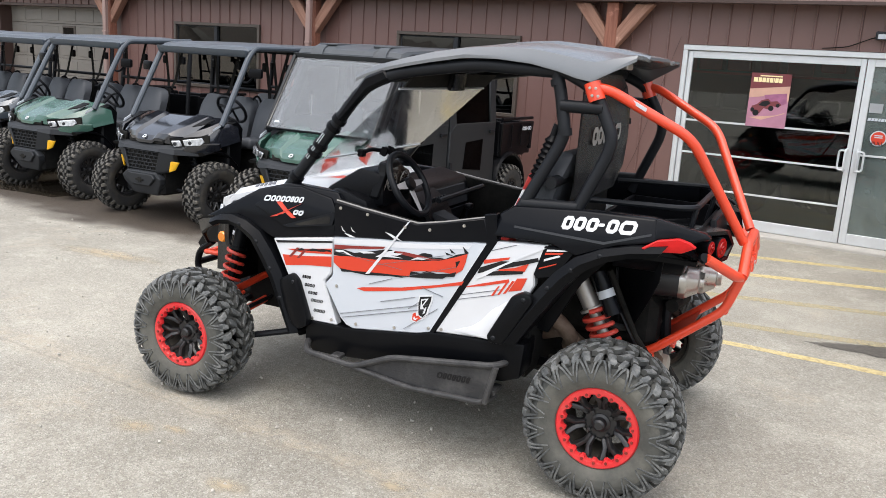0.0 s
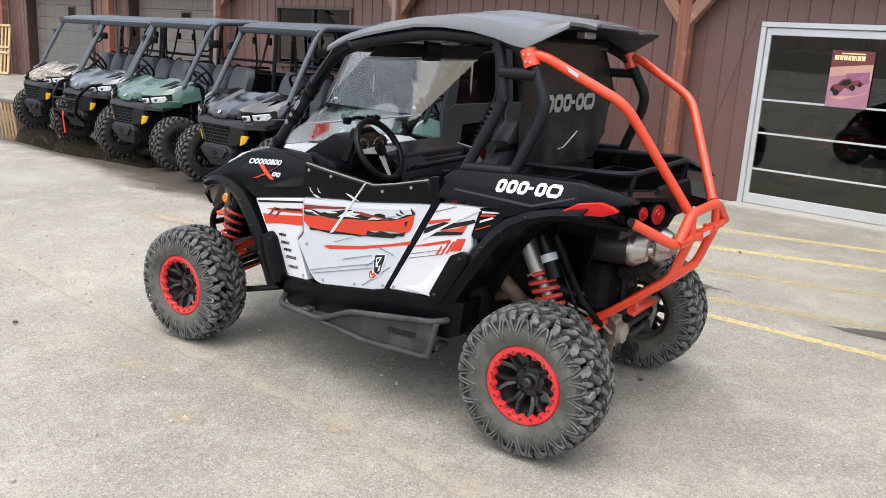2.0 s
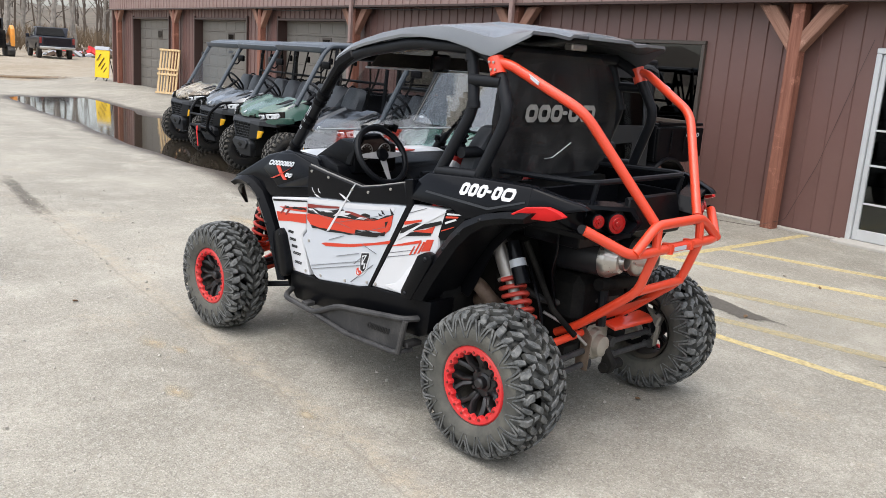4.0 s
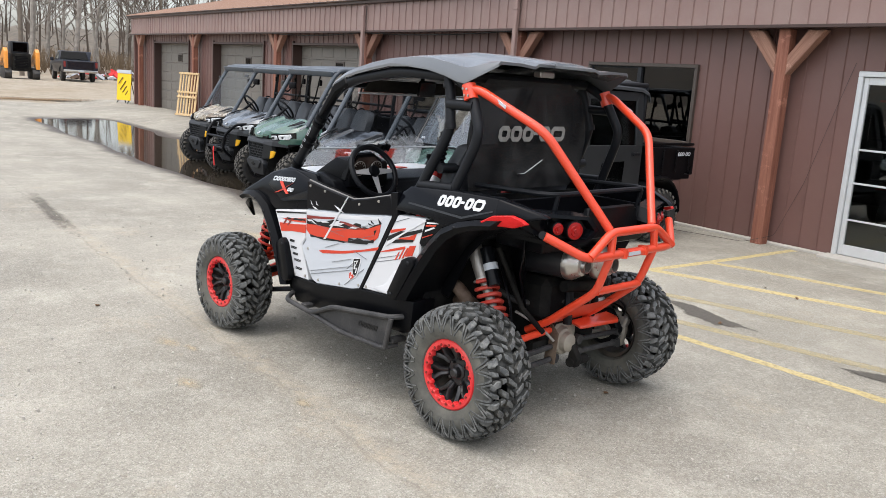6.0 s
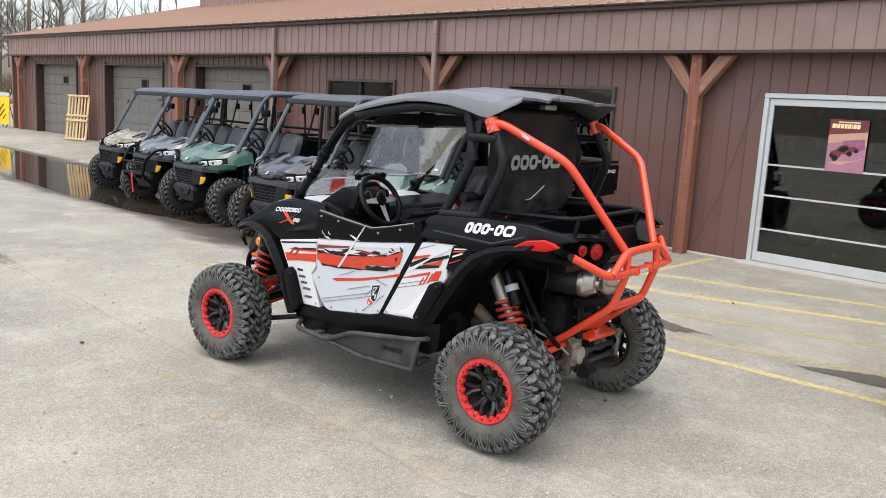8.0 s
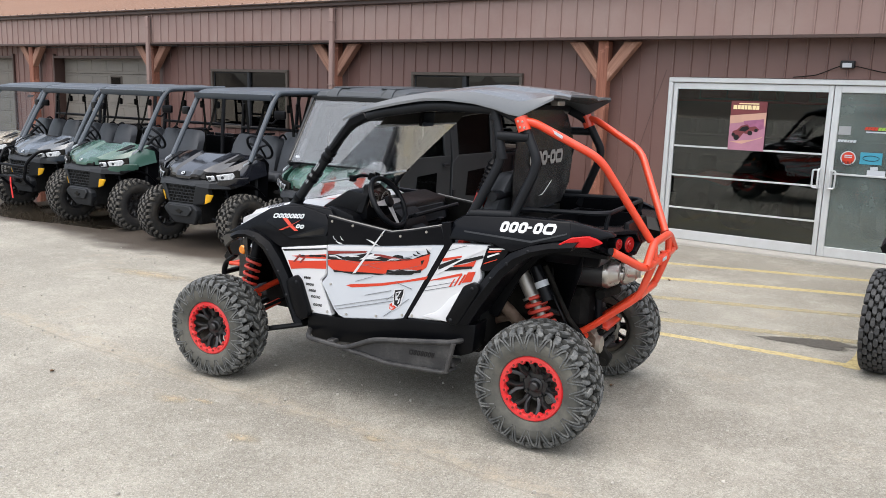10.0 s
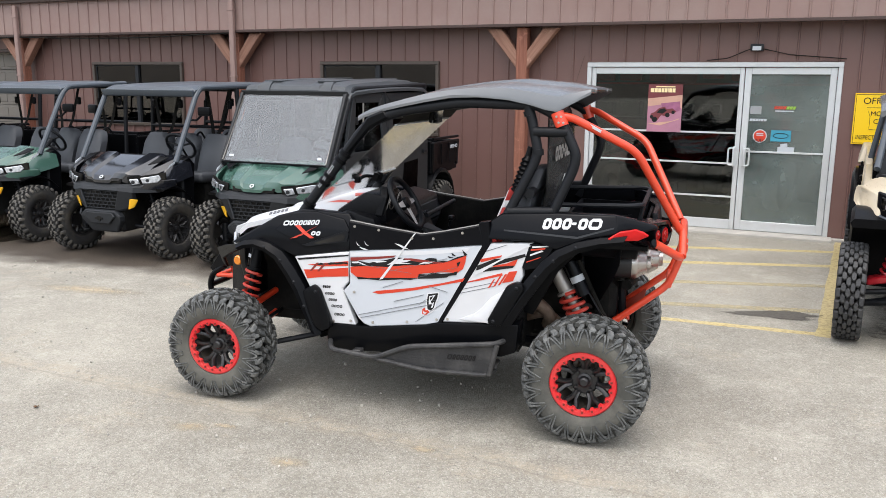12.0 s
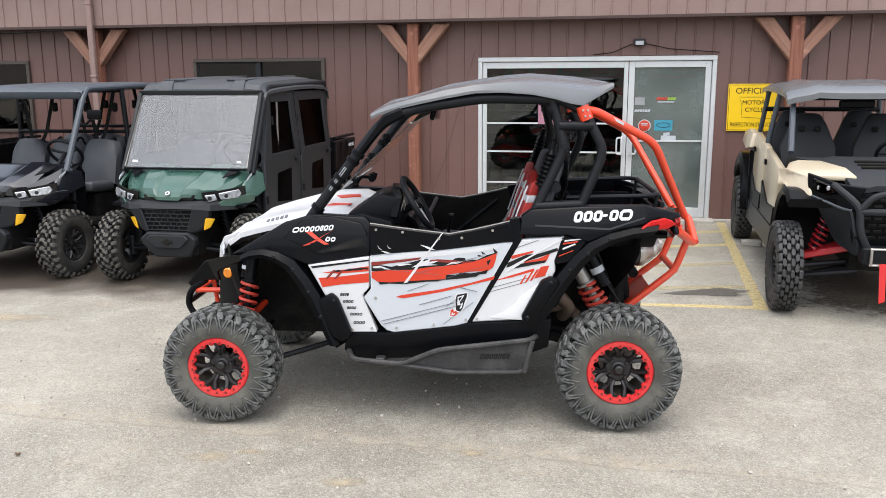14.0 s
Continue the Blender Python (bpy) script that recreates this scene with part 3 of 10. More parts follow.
# ---- ground, puddle, lines ----
def ground_height(x, y):
    swale = smooth(-2.5, -5.5, x) * smooth(-26.0, -22.5, x) * smooth(4.2, 6.0, y) * smooth(10.2, 8.0, y) * 0.06
    pool = smooth(-8.4, -10.5, x) * smooth(-25.0, -22.0, x) * smooth(5.35, 6.1, y) * smooth(7.9, 6.9, y - 0.5 * smooth(-17, -26, x)) * 0.03
    ramp = 0.15 * smooth(-11, -22, x) * smooth(7.6, 9.8, y)
    far = 0.30 * smooth(-30, -44, x) + 0.9 * smooth(-50, -110, x) + 0.08 * smooth(-28, -34, x)
    rough = 0.012 * noise.noise((x * 0.6, y * 0.6, 0.0)) if (swale or ramp) else 0.0
    return -swale - pool + max(ramp, far) + rough


def axis(stops):
    out = []
    for a, b, step in stops:
        n = max(1, round((b - a) / step))
        out += [a + (b - a) * i / n for i in range(n)]
    return out + [stops[-1][1]]


xs = axis([(-600, -120, 60), (-120, -50, 10), (-50, -30, 2), (-30, -2, 0.25), (-2, 8, 1), (8, 60, 10), (60, 400, 60)])
ys = axis([(-400, -40, 60), (-40, -4, 6), (-4, 3, 1), (3, 11, 0.25), (11, 40, 4), (40, 400, 60)])
gv = [(x, y, ground_height(x, y)) for y in ys for x in xs]
gf = [(j * len(xs) + i, j * len(xs) + i + 1, (j + 1) * len(xs) + i + 1, (j + 1) * len(xs) + i) for j in range(len(ys) - 1) for i in range(len(xs) - 1)]
gme = bpy.data.meshes.new("ground")
gme.from_pydata(gv, [], gf)
gme.materials.append(M_GROUND)
gme.shade_smooth()
tagged(new("ground", gme), "pale worn asphalt lot turning to loose gravel", "ground", kind="structure")

bm = bmesh.new()
prism(bm, [(-24.7, 5.0, -0.066), (-7.2, 5.0, -0.066), (-7.2, 9.0, -0.066), (-24.7, 9.0, -0.066)], (0, 0, 0.003))
tagged(part("water", bm, M_WATER), "shallow brown puddle lying in the low pavement", "puddle", kind="structure")


def flat_strip(name, a, b, w, material, label, seed=0, z=0.0015):
    rnd = random.Random(seed)
    a, b = Vector(a), Vector(b)
    d = (b - a).normalized()
    s = Vector((-d.y, d.x))
    n = max(2, int((b - a).length / 0.12))
    bm = bmesh.new()
    L = [a.lerp(b, i / n) + s * (w / 2 + rnd.uniform(-0.006, 0.006)) for i in range(n + 1)]
    R = [a.lerp(b, i / n) - s * (w / 2 + rnd.uniform(-0.006, 0.006)) for i in range(n + 1)]
    lv = [bm.verts.new((p.x, p.y, ground_height(p.x, p.y) + z)) for p in L]
    rv = [bm.verts.new((p.x, p.y, ground_height(p.x, p.y) + z)) for p in R]
    for i in range(n):
        bm.faces.new((lv[i], rv[i], rv[i + 1], lv[i + 1]))
    return tagged(part(name, bm, material), label, "road marking", kind="structure")


flat_strip("parking_line", (-2.2, 5.83), (0.32, 6.03), 0.09, M_YLINE, "worn yellow parking line painted on asphalt", 1)
flat_strip("parking_line", (0.29, 5.95), (0.44, 10.2), 0.1, M_YLINE, "worn yellow parking line painted on asphalt", 2, 0.0035)
flat_strip("parking_line", (-3.08, 7.5), (-3.13, 10.2), 0.1, M_YLINE, "worn yellow parking line painted on asphalt", 3)
flat_strip("parking_line", (-3.05, 8.5), (0.38, 9.55), 0.125, M_YLINE, "worn yellow hatch line painted on asphalt", 4)
flat_strip("parking_line", (-3.05, 7.54), (0.36, 8.72), 0.125, M_YLINE, "worn yellow hatch line painted on asphalt", 5)
flat_strip("parking_line", (-3.0, 6.62), (0.34, 7.74), 0.125, M_YFAINT, "faded yellow hatch line painted on asphalt", 6)
flat_strip("parking_line", (-2.0, 6.15), (0.31, 6.75), 0.125, M_YFAINT, "faded yellow hatch line painted on asphalt", 7)


def blotch(name, pts, material, label, seed=0, z=0.0025, category="stain"):
    """A flat patch with a ragged outline through the corner points, fanned from its middle."""
    rnd = random.Random(seed)
    out, n = [], len(pts)
    mid = Vector((sum(p[0] for p in pts) / n, sum(p[1] for p in pts) / n))
    for i in range(n):
        a, b = Vector(pts[i]), Vector(pts[(i + 1) % n])
        for k in range(6):
            p = a.lerp(b, k / 6)
            out.append(mid + (p - mid) * rnd.uniform(0.9, 1.07))
    bm = bmesh.new()
    vs = [bm.verts.new((p.x, p.y, ground_height(p.x, p.y) + z)) for p in out]
    c = bm.verts.new((mid.x, mid.y, ground_height(mid.x, mid.y) + z))
    for i in range(len(vs)):
        bm.faces.new((c, vs[i], vs[(i + 1) % len(vs)]))
    for f in bm.faces:
        if f.normal.z < 0:
            f.normal_flip()
    ob = part(name, bm, material, smooth=0)
    cover = ob.data.attributes.new("cover", "FLOAT", "POINT")
    far = max((p - mid).length for p in out)
    cover.data.foreach_set("value", [1.0 if v.co.xy == mid.xy or (v.co.xy - mid).length < 0.02 * far else 0.0 for v in ob.data.vertices])
    return tagged(ob, label, category, kind="structure")


blotch("oil_stain", [(-2.4, 6.78), (-1.85, 6.42), (-1.45, 6.37), (-1.15, 6.6), (-1.5, 6.66), (-2.05, 6.84)], M_OIL, "dark damp oil stain on the asphalt", 1)
blotch("oil_stain", [(-0.65, 6.3), (-0.33, 6.5), (0.0, 6.68), (0.42, 6.64), (0.26, 6.33), (-0.25, 6.27)], M_OIL, "dark damp oil stain on the asphalt", 2, 0.004)
# damp dirt, with the vehicle's shadow painted into the same dark colour
blotch("damp_shadow_patch", [(0.62, 6.0), (1.2, 5.78), (2.1, 5.6), (3.1, 5.55), (3.3, 7.6), (2.6, 9.2), (1.0, 9.0), (0.66, 7.4)], M_SOIL_SHADOW, "damp dark dirt with a painted shadow on the asphalt below a vehicle", 7, 0.0045, "dirt")
blotch("dirt_patch", [(-30.3, 9.6), (-30.9, 7.4), (-30.5, 4.6), (-31.4, 1.5), (-32.6, 1.6), (-32.0, 4.5), (-32.4, 7.2), (-31.6, 9.4)], M_LITTER, "brown leaf litter along the gravel edge", 9, 0.012, "dirt")
M_CRACK = stain_material("crack_stain", (0.14, 0.125, 0.105), (0.2, 0.18, 0.155), 0.85, 0.55, 0.42, 0.95, 0.7)
blotch("crack_stain", [(-9.3, 3.12), (-8.2, 3.08), (-7.2, 3.05), (-6.35, 3.0), (-6.35, 2.84), (-7.2, 2.83), (-8.3, 2.9), (-9.3, 2.94)], M_CRACK, "long dark crack stain in the asphalt", 3)

M_TAN_STAIN = stain_material("tan_silt", (0.47, 0.385, 0.26), (0.5, 0.44, 0.33), 0.95, 0.62, 0.42, 1.2, 0.6)
for k, (x, y, a, b, turn) in enumerate(((-2.83, 2.63, 0.17, 0.09, 12), (-2.66, 2.72, 0.12, 0.05, 10), (-2.09, 2.5, 0.16, 0.07, 5), (-1.56, 2.92, 0.1, 0.06, 8), (-5.7, 4.6, 0.7, 0.2, 12))):
    c, e = math.cos(radians(turn)), math.sin(radians(turn))
    ring = [(a * math.cos(TAU * q / 8), b * math.sin(TAU * q / 8)) for q in range(8)]
    blotch("silt_patch", [(x + u * c - v * e, y + u * e + v * c) for u, v in ring], M_TAN_STAIN, "thin tan silt dried on the asphalt", 20 + k, 0.0025, "stain")

# ---- building ----
WALL_Y, FAS_Y, LEFT, RIGHT = 10.36, 10.08, -29.1, 9.0


def ribbed(bm, x0, x1, z0, z1, y, pitch=0.2286, rib=0.016, back=0.12, phase=0.0):
    """Upright steel sheet with ribs, thick to the back."""
    prof, x = [(x0, y)], math.floor((x0 - phase) / pitch) * pitch + phase
    while x < x1:
        for dx, d in ((0.0, 0), (0.007, rib), (0.021, rib), (0.028, 0)):
            if x0 < x + dx < x1:
                prof.append((x + dx, y - d))
        x += pitch
    prof.append((x1, y))
    pts = [(px, py, z0) for px, py in prof] + [(x1, y + back, z0), (x0, y + back, z0)]
    prism(bm, pts, (0, 0, z1 - z0))


def base_z(x):
    return ground_height(x, 9.9) - 0.05


DOOR = (-2.76, 0.30, 2.12)
WINDOWS = [(-11.57, -9.57), (-6.89, -4.91)]
BAYS = [(-27.25, -23.9), (-21.92, -18.42), (-16.78, -13.42)]
WZ0, WZ1, BZ = 1.07, 2.135, 2.36
openings = sorted([(a, b, WZ0, WZ1) for a, b in WINDOWS] + [(a, b, -0.2, BZ) for a, b in BAYS] + [(DOOR[0], DOOR[1], -0.2, DOOR[2])])
bm = bmesh.new()
x = LEFT
for a, b, z0, z1 in openings:
    ribbed(bm, x, a, -0.1, 2.75, WALL_Y)
    ribbed(bm, a, b, z1, 2.75, WALL_Y)
    if z0 > 0:
        ribbed(bm, a, b, -0.1, z0, WALL_Y)
    x = b
ribbed(bm, x, RIGHT, -0.1, 2.75, WALL_Y)
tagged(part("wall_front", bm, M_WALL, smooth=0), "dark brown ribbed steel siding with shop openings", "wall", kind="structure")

bm = bmesh.new()
ribbed(bm, LEFT + 0.1, RIGHT, 2.60, 3.14, FAS_Y, 0.2286, 0.018, 0.06, 0.1)
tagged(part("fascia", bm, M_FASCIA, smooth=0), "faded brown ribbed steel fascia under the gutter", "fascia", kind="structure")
bm = bmesh.new()
box(bm, ((LEFT + RIGHT) / 2, FAS_Y - 0.012, 2.585), (RIGHT - LEFT, 0.07, 0.04), 0.005)
box(bm, ((LEFT + RIGHT) / 2, FAS_Y - 0.03, 3.165), (RIGHT - LEFT + 0.2, 0.1, 0.07), 0.012)
box(bm, ((LEFT + RIGHT) / 2, FAS_Y - 0.06, 3.205), (RIGHT - LEFT + 0.2, 0.14, 0.02), 0.004)
tagged(part("trim", bm, M_TRIM), "dark brown steel drip edge and gutter", "trim", kind="structure")
bm = bmesh.new()
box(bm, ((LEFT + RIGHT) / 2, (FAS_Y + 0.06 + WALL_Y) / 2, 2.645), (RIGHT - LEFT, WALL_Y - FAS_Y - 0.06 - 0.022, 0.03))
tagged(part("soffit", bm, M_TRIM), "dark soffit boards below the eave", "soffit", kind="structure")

RIDGE_Y, RZ = 16.2, 4.75
bm = bmesh.new()
n = int((RIGHT - LEFT + 0.3) / 0.3)
pts = []
for i in range(n):
    x = LEFT - 0.15 + i * 0.3
    pts += [(x, FAS_Y - 0.1, 3.22), (x + 0.02, FAS_Y - 0.1, 3.245), (x + 0.045, FAS_Y - 0.1, 3.245), (x + 0.065, FAS_Y - 0.1, 3.22)]
pts += [(RIGHT + 0.15, FAS_Y - 0.1, 3.22), (RIGHT + 0.15, FAS_Y - 0.1, 3.19), (LEFT - 0.15, FAS_Y - 0.1, 3.19)]
prism(bm, pts, (0, RIDGE_Y + 1.6 - FAS_Y, (RIDGE_Y + 1.6 - FAS_Y) * 0.25))
tagged(part("roof", bm, M_ROOF, smooth=0), "rust-brown ribbed steel roof with a low slope", "roof", kind="structure")
bm = bmesh.new()
ribbed(bm, -27.3, RIGHT, 4.6, 7.4, RIDGE_Y, 0.2286, 0.018, 0.2)
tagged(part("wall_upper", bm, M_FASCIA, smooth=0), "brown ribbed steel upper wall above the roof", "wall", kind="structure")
bm = bmesh.new()
prism(bm, [(LEFT, FAS_Y + 0.1, -0.1), (LEFT, 24, -0.1), (LEFT, 24, 4.9), (LEFT, RIDGE_Y + 1.4, 4.9), (LEFT, FAS_Y + 0.1, 3.17)], (0.1, 0, 0))
prism(bm, [(RIGHT, FAS_Y, -0.1), (RIGHT, 24, -0.1), (RIGHT, 24, 7.4), (RIGHT, FAS_Y + 6.2, 7.4), (RIGHT, FAS_Y, 3.17)], (-0.1, 0, 0))
prism(bm, [(LEFT, 24, -0.1), (RIGHT, 24, -0.1), (RIGHT, 24, 7.4), (LEFT, 24, 7.4)], (0, 0.1, 0))
tagged(part("wall_end", bm, M_WALL, smooth=0), "brown steel end walls of the shop building", "wall", kind="structure")
bm = bmesh.new()
box(bm, ((LEFT + RIGHT) / 2, 10.3, 0.0), (RIGHT - LEFT, 0.08, 0.06), 0.01)
tagged(part("baseboard", bm, M_CONCRETE), "low concrete footing along the wall", "footing", kind="structure")

POSTS = [-28.35, -23.05, -17.35, -13.08, -8.33, -3.61, 1.19]
for k, px in enumerate(POSTS):
    r = root("timber_post", "reddish stained timber post with weathered diagonal braces against the wall", "post", pose(px, 10.2, base_z(px) + 0.05), "eave posts")
    bm = bmesh.new()
    box(bm, (0, 0, 1.27), (0.15, 0.15, 2.6), 0.012)
    part("post", bm, M_POST, r)
    for s in (-1, 1):
        # the brace is built along its own upright axis, so that its grain runs with it
        tilt = math.atan2(0.395 - 0.07, 2.555 - 2.15)
        m = Matrix.Translation((s * 0.07, 0, 2.15)) @ Matrix.Rotation(s * tilt, 4, "Y")
        inv = m.inverted()
        bm = bmesh.new()
        prism(bm, [inv @ Vector(p) for p in ((s * 0.072, -0.068, 2.04), (s * 0.072, -0.068, 2.26), (s * 0.29, -0.068, 2.555), (s * 0.50, -0.068, 2.555))], inv.to_3x3() @ Vector((0, 0.13, 0)), 0.008)
        part("brace", bm, M_BRACE, r).matrix_basis = m

for px in (-13.0, -8.28):
    bm = bmesh.new()
    gz = ground_height(px, 10.0)
    box(bm, (0, 0, 1.55), (0.085, 0.07, 3.1 - gz), 0.01)
    box(bm, (0, -0.05, gz + 0.08), (0.085, 0.14, 0.07), 0.01, (25, 0, 0))
    for z in (0.7, 1.9, 2.9):
        box(bm, (0, -0.003, z), (0.1, 0.078, 0.025), 0.003)
    ob = part("downspout", bm, M_FASCIA)
    ob.location = (px, 10.02, 0)
    tagged(ob, "brown steel downspout beside a timber post", "downspout", "downspouts")

# windows
for k, (a, b) in enumerate(WINDOWS):
    r = root(f"window_{k + 1}", "bronze sliding window with dark reflecting panes", "window", pose((a + b) / 2, WALL_Y - 0.005, (WZ0 + WZ1) / 2))
    r["kind"] = "structure"
    w, h = (b - a) / 2, (WZ1 - WZ0) / 2
    bm = bmesh.new()
    for sx, sz, cx, cz in ((2 * w, 0.05, 0, h - 0.025), (2 * w, 0.05, 0, 0.025 - h), (0.05, 2 * h - 0.1, w - 0.025, 0), (0.05, 2 * h - 0.1, 0.025 - w, 0)):
        box(bm, (cx, 0.0, cz), (sx, 0.09, sz), 0.006)
    part("window_frame", bm, M_BRONZE, r)
    bm = bmesh.new()
    box(bm, (0.0, 0.0, 0), (0.06, 0.05, 2 * h - 0.1), 0.004)
    part("meeting_rail", bm, M_GREYPL, r)
    bm = bmesh.new()
    for sz in (h - 0.062, 0.062 - h):
        box(bm, (-w / 2, 0.01, sz), (w - 0.08, 0.03, 0.022), 0.003)
    for sx in (-w + 0.062, -0.045):
        box(bm, (sx, 0.01, 0), (0.022, 0.03, 2 * h - 0.13), 0.003)
    part("sash", bm, M_GREYPL, r)
    for s in (-1, 1):
        bm = bmesh.new()
        box(bm, (s * w / 2, 0.012 + 0.008 * s, 0), (w - 0.07, 0.006, 2 * h - 0.1))
        part("pane", bm, M_WINDOW, r)
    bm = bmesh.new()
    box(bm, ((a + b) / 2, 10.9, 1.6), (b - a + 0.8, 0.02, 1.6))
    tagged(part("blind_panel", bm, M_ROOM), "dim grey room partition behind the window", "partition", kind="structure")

# garage doors
for k, (a, b) in enumerate(BAYS):
    w = b - a
    z0 = ground_height((a + b) / 2, 10.2)
    bm = bmesh.new()
    for x in (a, b):
        box(bm, (x + (0.02 if x == a else -0.02), WALL_Y + 0.2, (BZ + z0) / 2), (0.05, 0.5, BZ - z0 + 0.1), 0.005)
    box(bm, ((a + b) / 2, WALL_Y + 0.2, BZ - 0.02), (w - 0.06, 0.5, 0.05), 0.005)
    tagged(part("trim", bm, M_TRIM), "dark brown jambs lining a garage bay", "trim", kind="structure")
    r = root(f"door_{k + 2}", "closed grey-brown sectional garage door with raised panels", "garage door", pose((a + b) / 2, WALL_Y + 0.2, z0))
    r["kind"] = "structure"
    rows, cols = 7, 6
    hh, cw = (BZ - z0 - 0.03) / rows, (w - 0.1) / cols
    for i in range(rows):
        bm = bmesh.new()
        box(bm, (0, 0.02, hh * (i + 0.5)), (w - 0.1, 0.05, hh - 0.006), 0.004)
        for j in range(cols):
            if i == 5 and j == 3:
                continue
            box(bm, (-w / 2 + 0.05 + cw * (j + 0.5), -0.005, hh * (i + 0.5)), (cw - 0.1, 0.018, hh - 0.1), 0.008)
        sec = part("door_section", bm, M_GARAGE, r)
        if i == 5:
            bm = bmesh.new()
            box(bm, (-w / 2 + 0.05 + cw * 3.5, -0.01, hh * 5.5), (0.4, 0.03, 0.26), 0.01)
            part("window_frame", bm, M_BRONZE, sec)
            bm = bmesh.new()
            box(bm, (-w / 2 + 0.05 + cw * 3.5, -0.027, hh * 5.5), (0.32, 0.004, 0.19))
            part("pane", bm, M_DARKGLASS, sec)

# ---- wheels ----
def tyre_mesh(R, W, rim, n, style, seed=0):
    """A lugged tyre about the y axis, outer face at +y."""
    rnd = random.Random(seed)
    bm = bmesh.new()
    h = W / 2
    R0 = R - 0.03
    wall = [(rim, h * 0.72), (rim + 0.012, h * 0.86), (rim + 0.3 * (R0 - rim), h * 0.97), (rim + 0.5 * (R0 - rim), h * 1.0), (R0 - 0.045, h * 0.97), (R0 - 0.022, h * 0.88), (R0 - 0.008, h * 0.7), (R0, h * 0.45)]
    lathe(bm, wall + [(R0 + 0.004, 0)] + [(r, -y) for r, y in wall[::-1]], 48, close=True)
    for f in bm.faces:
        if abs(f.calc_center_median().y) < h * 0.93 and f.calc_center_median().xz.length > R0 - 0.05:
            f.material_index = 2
    carcass = [v for v in bm.verts if v.co.xz.length > R0 - 0.06]
    cells = {}
    for v in carcass:
        cells.setdefault(round(math.atan2(v.co.z, v.co.x) * 24 / math.pi) % 48, []).append(v)

    def lug(th, path, widths, skew, d):
        """A moulded block along the path of (y, r); it sinks d into the carcass, against the surface's lean."""
        rows = []
        for (y, r), w, s in zip(path, widths, skew):
            k = smooth(R - 0.02, R - 0.06, r)
            dy, dr = math.copysign(d * 0.6 * k, y), d * (1 - k)
            row = []
            for q, sink in ((-1.2, 1), (-1.0, 0.22), (-0.72, 0), (0.72, 0), (1.0, 0.22), (1.2, 1)):
                a = th + (s + q * w * 0.5) / R
                rr = r - dr * sink
                row.append(bm.verts.new((rr * math.cos(a), y - dy * sink, rr * math.sin(a))))
            rows.append(row)
        for A, B in zip(rows, rows[1:]):
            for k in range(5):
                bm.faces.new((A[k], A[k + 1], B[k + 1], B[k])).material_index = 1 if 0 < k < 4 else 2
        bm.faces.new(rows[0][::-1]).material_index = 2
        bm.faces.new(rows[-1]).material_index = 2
        # a web inside the carcass ties the block to it
        v, w = rows[0][0], rows[0][5]
        near = cells[round(math.atan2(v.co.z, v.co.x) * 24 / math.pi) % 48]
        bm.faces.new((v, w, min(near, key=lambda c: (c.co - v.co).length))).material_index = 2

    step = TAU / n
    for i in range(n):
        for s in (1, -1):
            t = step * (i + (0.5 if s < 0 else 0)) + rnd.uniform(-0.012, 0.012)
            if style == "mud":
                # herringbone bars over the crown, a stepped shoulder bar, and nested chevron ridges down the sidewall
                z = 1 if i % 2 else -1
                u = step * R
                e = [rnd.uniform(-0.006, 0.006) for _ in range(6)]
                lug(t, [(s * h * (0.0 if z > 0 else 0.06), R + 0.001), (s * h * 0.2, R), (s * h * 0.36, R - 0.003)], [0.024, 0.033 + e[0], 0.03], [0.024 + e[1], 0.006, -0.014 + e[2]], 0.024)
                lug(t + 0.46 * step, [(s * h * 0.12, R), (s * h * 0.3, R - 0.002)], [0.026, 0.02], [0.016 + e[2], -0.006], 0.02)
                lug(t + 0.5 * step, [(s * h * 0.34, R - 0.002), (s * h * 0.5, R - 0.004), (s * h * 0.66, R - 0.009)], [0.03, 0.036 + e[3], 0.026], [0.014, 0.002, -0.016 + e[4]], 0.024)
                lug(t, [(s * h * 0.46, R - 0.004), (s * h * 0.62, R - 0.008)], [0.02, 0.026], [-0.016 + e[1], -0.006], 0.02)
                lug(t + 0.02 * step, [(s * h * 0.68, R - 0.01), (s * h * 0.82, R - 0.015), (s * h * 0.9, R - 0.022), (s * h * 0.965, R - 0.038)], [0.034, 0.038, 0.036, 0.026], [0.0, 0.006 + e[0], 0.012 + 0.004 * z, 0.012], 0.024)
                lug(t + 0.52 * step, [(s * h * 0.74, R - 0.013), (s * h * 0.88, R - 0.022), (s * h * 0.96, R - 0.04)], [0.022, 0.032 + e[5], 0.024], [0.01, 0.004, -0.004], 0.022)
                for q in (-1, 1):
                    for inset, deep in ((0.0, 0.118), (0.2, 0.09)):
                        w0, w1 = (0.46 - inset) * u, (0.1 - 0.3 * inset) * u
                        lug(t + 0.26 * step, [(s * h * 0.945, R - 0.03), (s * (h * 0.985 + 0.002), R - 0.05), (s * (h * 1.0 + 0.003), R - deep)], [0.013, 0.0115, 0.009], [q * w0, q * (w0 + (w1 - w0) * 0.3), q * w1], 0.016)
            elif style == "trail":
                big = i % 2
                lug(t, [(s * h * 0.7, R - 0.003), (s * h * 0.88, R - 0.008), (s * h * 1.0, R - 0.026), (s * h * 1.025, R - (0.06 if big else 0.045))], [0.034, 0.04, 0.038, 0.03], [0.004, -0.002, -0.004, -0.002], 0.026)
                lug(t + 0.5 * step, [(s * h * 0.44, R), (s * h * 0.66, R - 0.002)], [0.038, 0.034], [0.006, -0.004], 0.026)
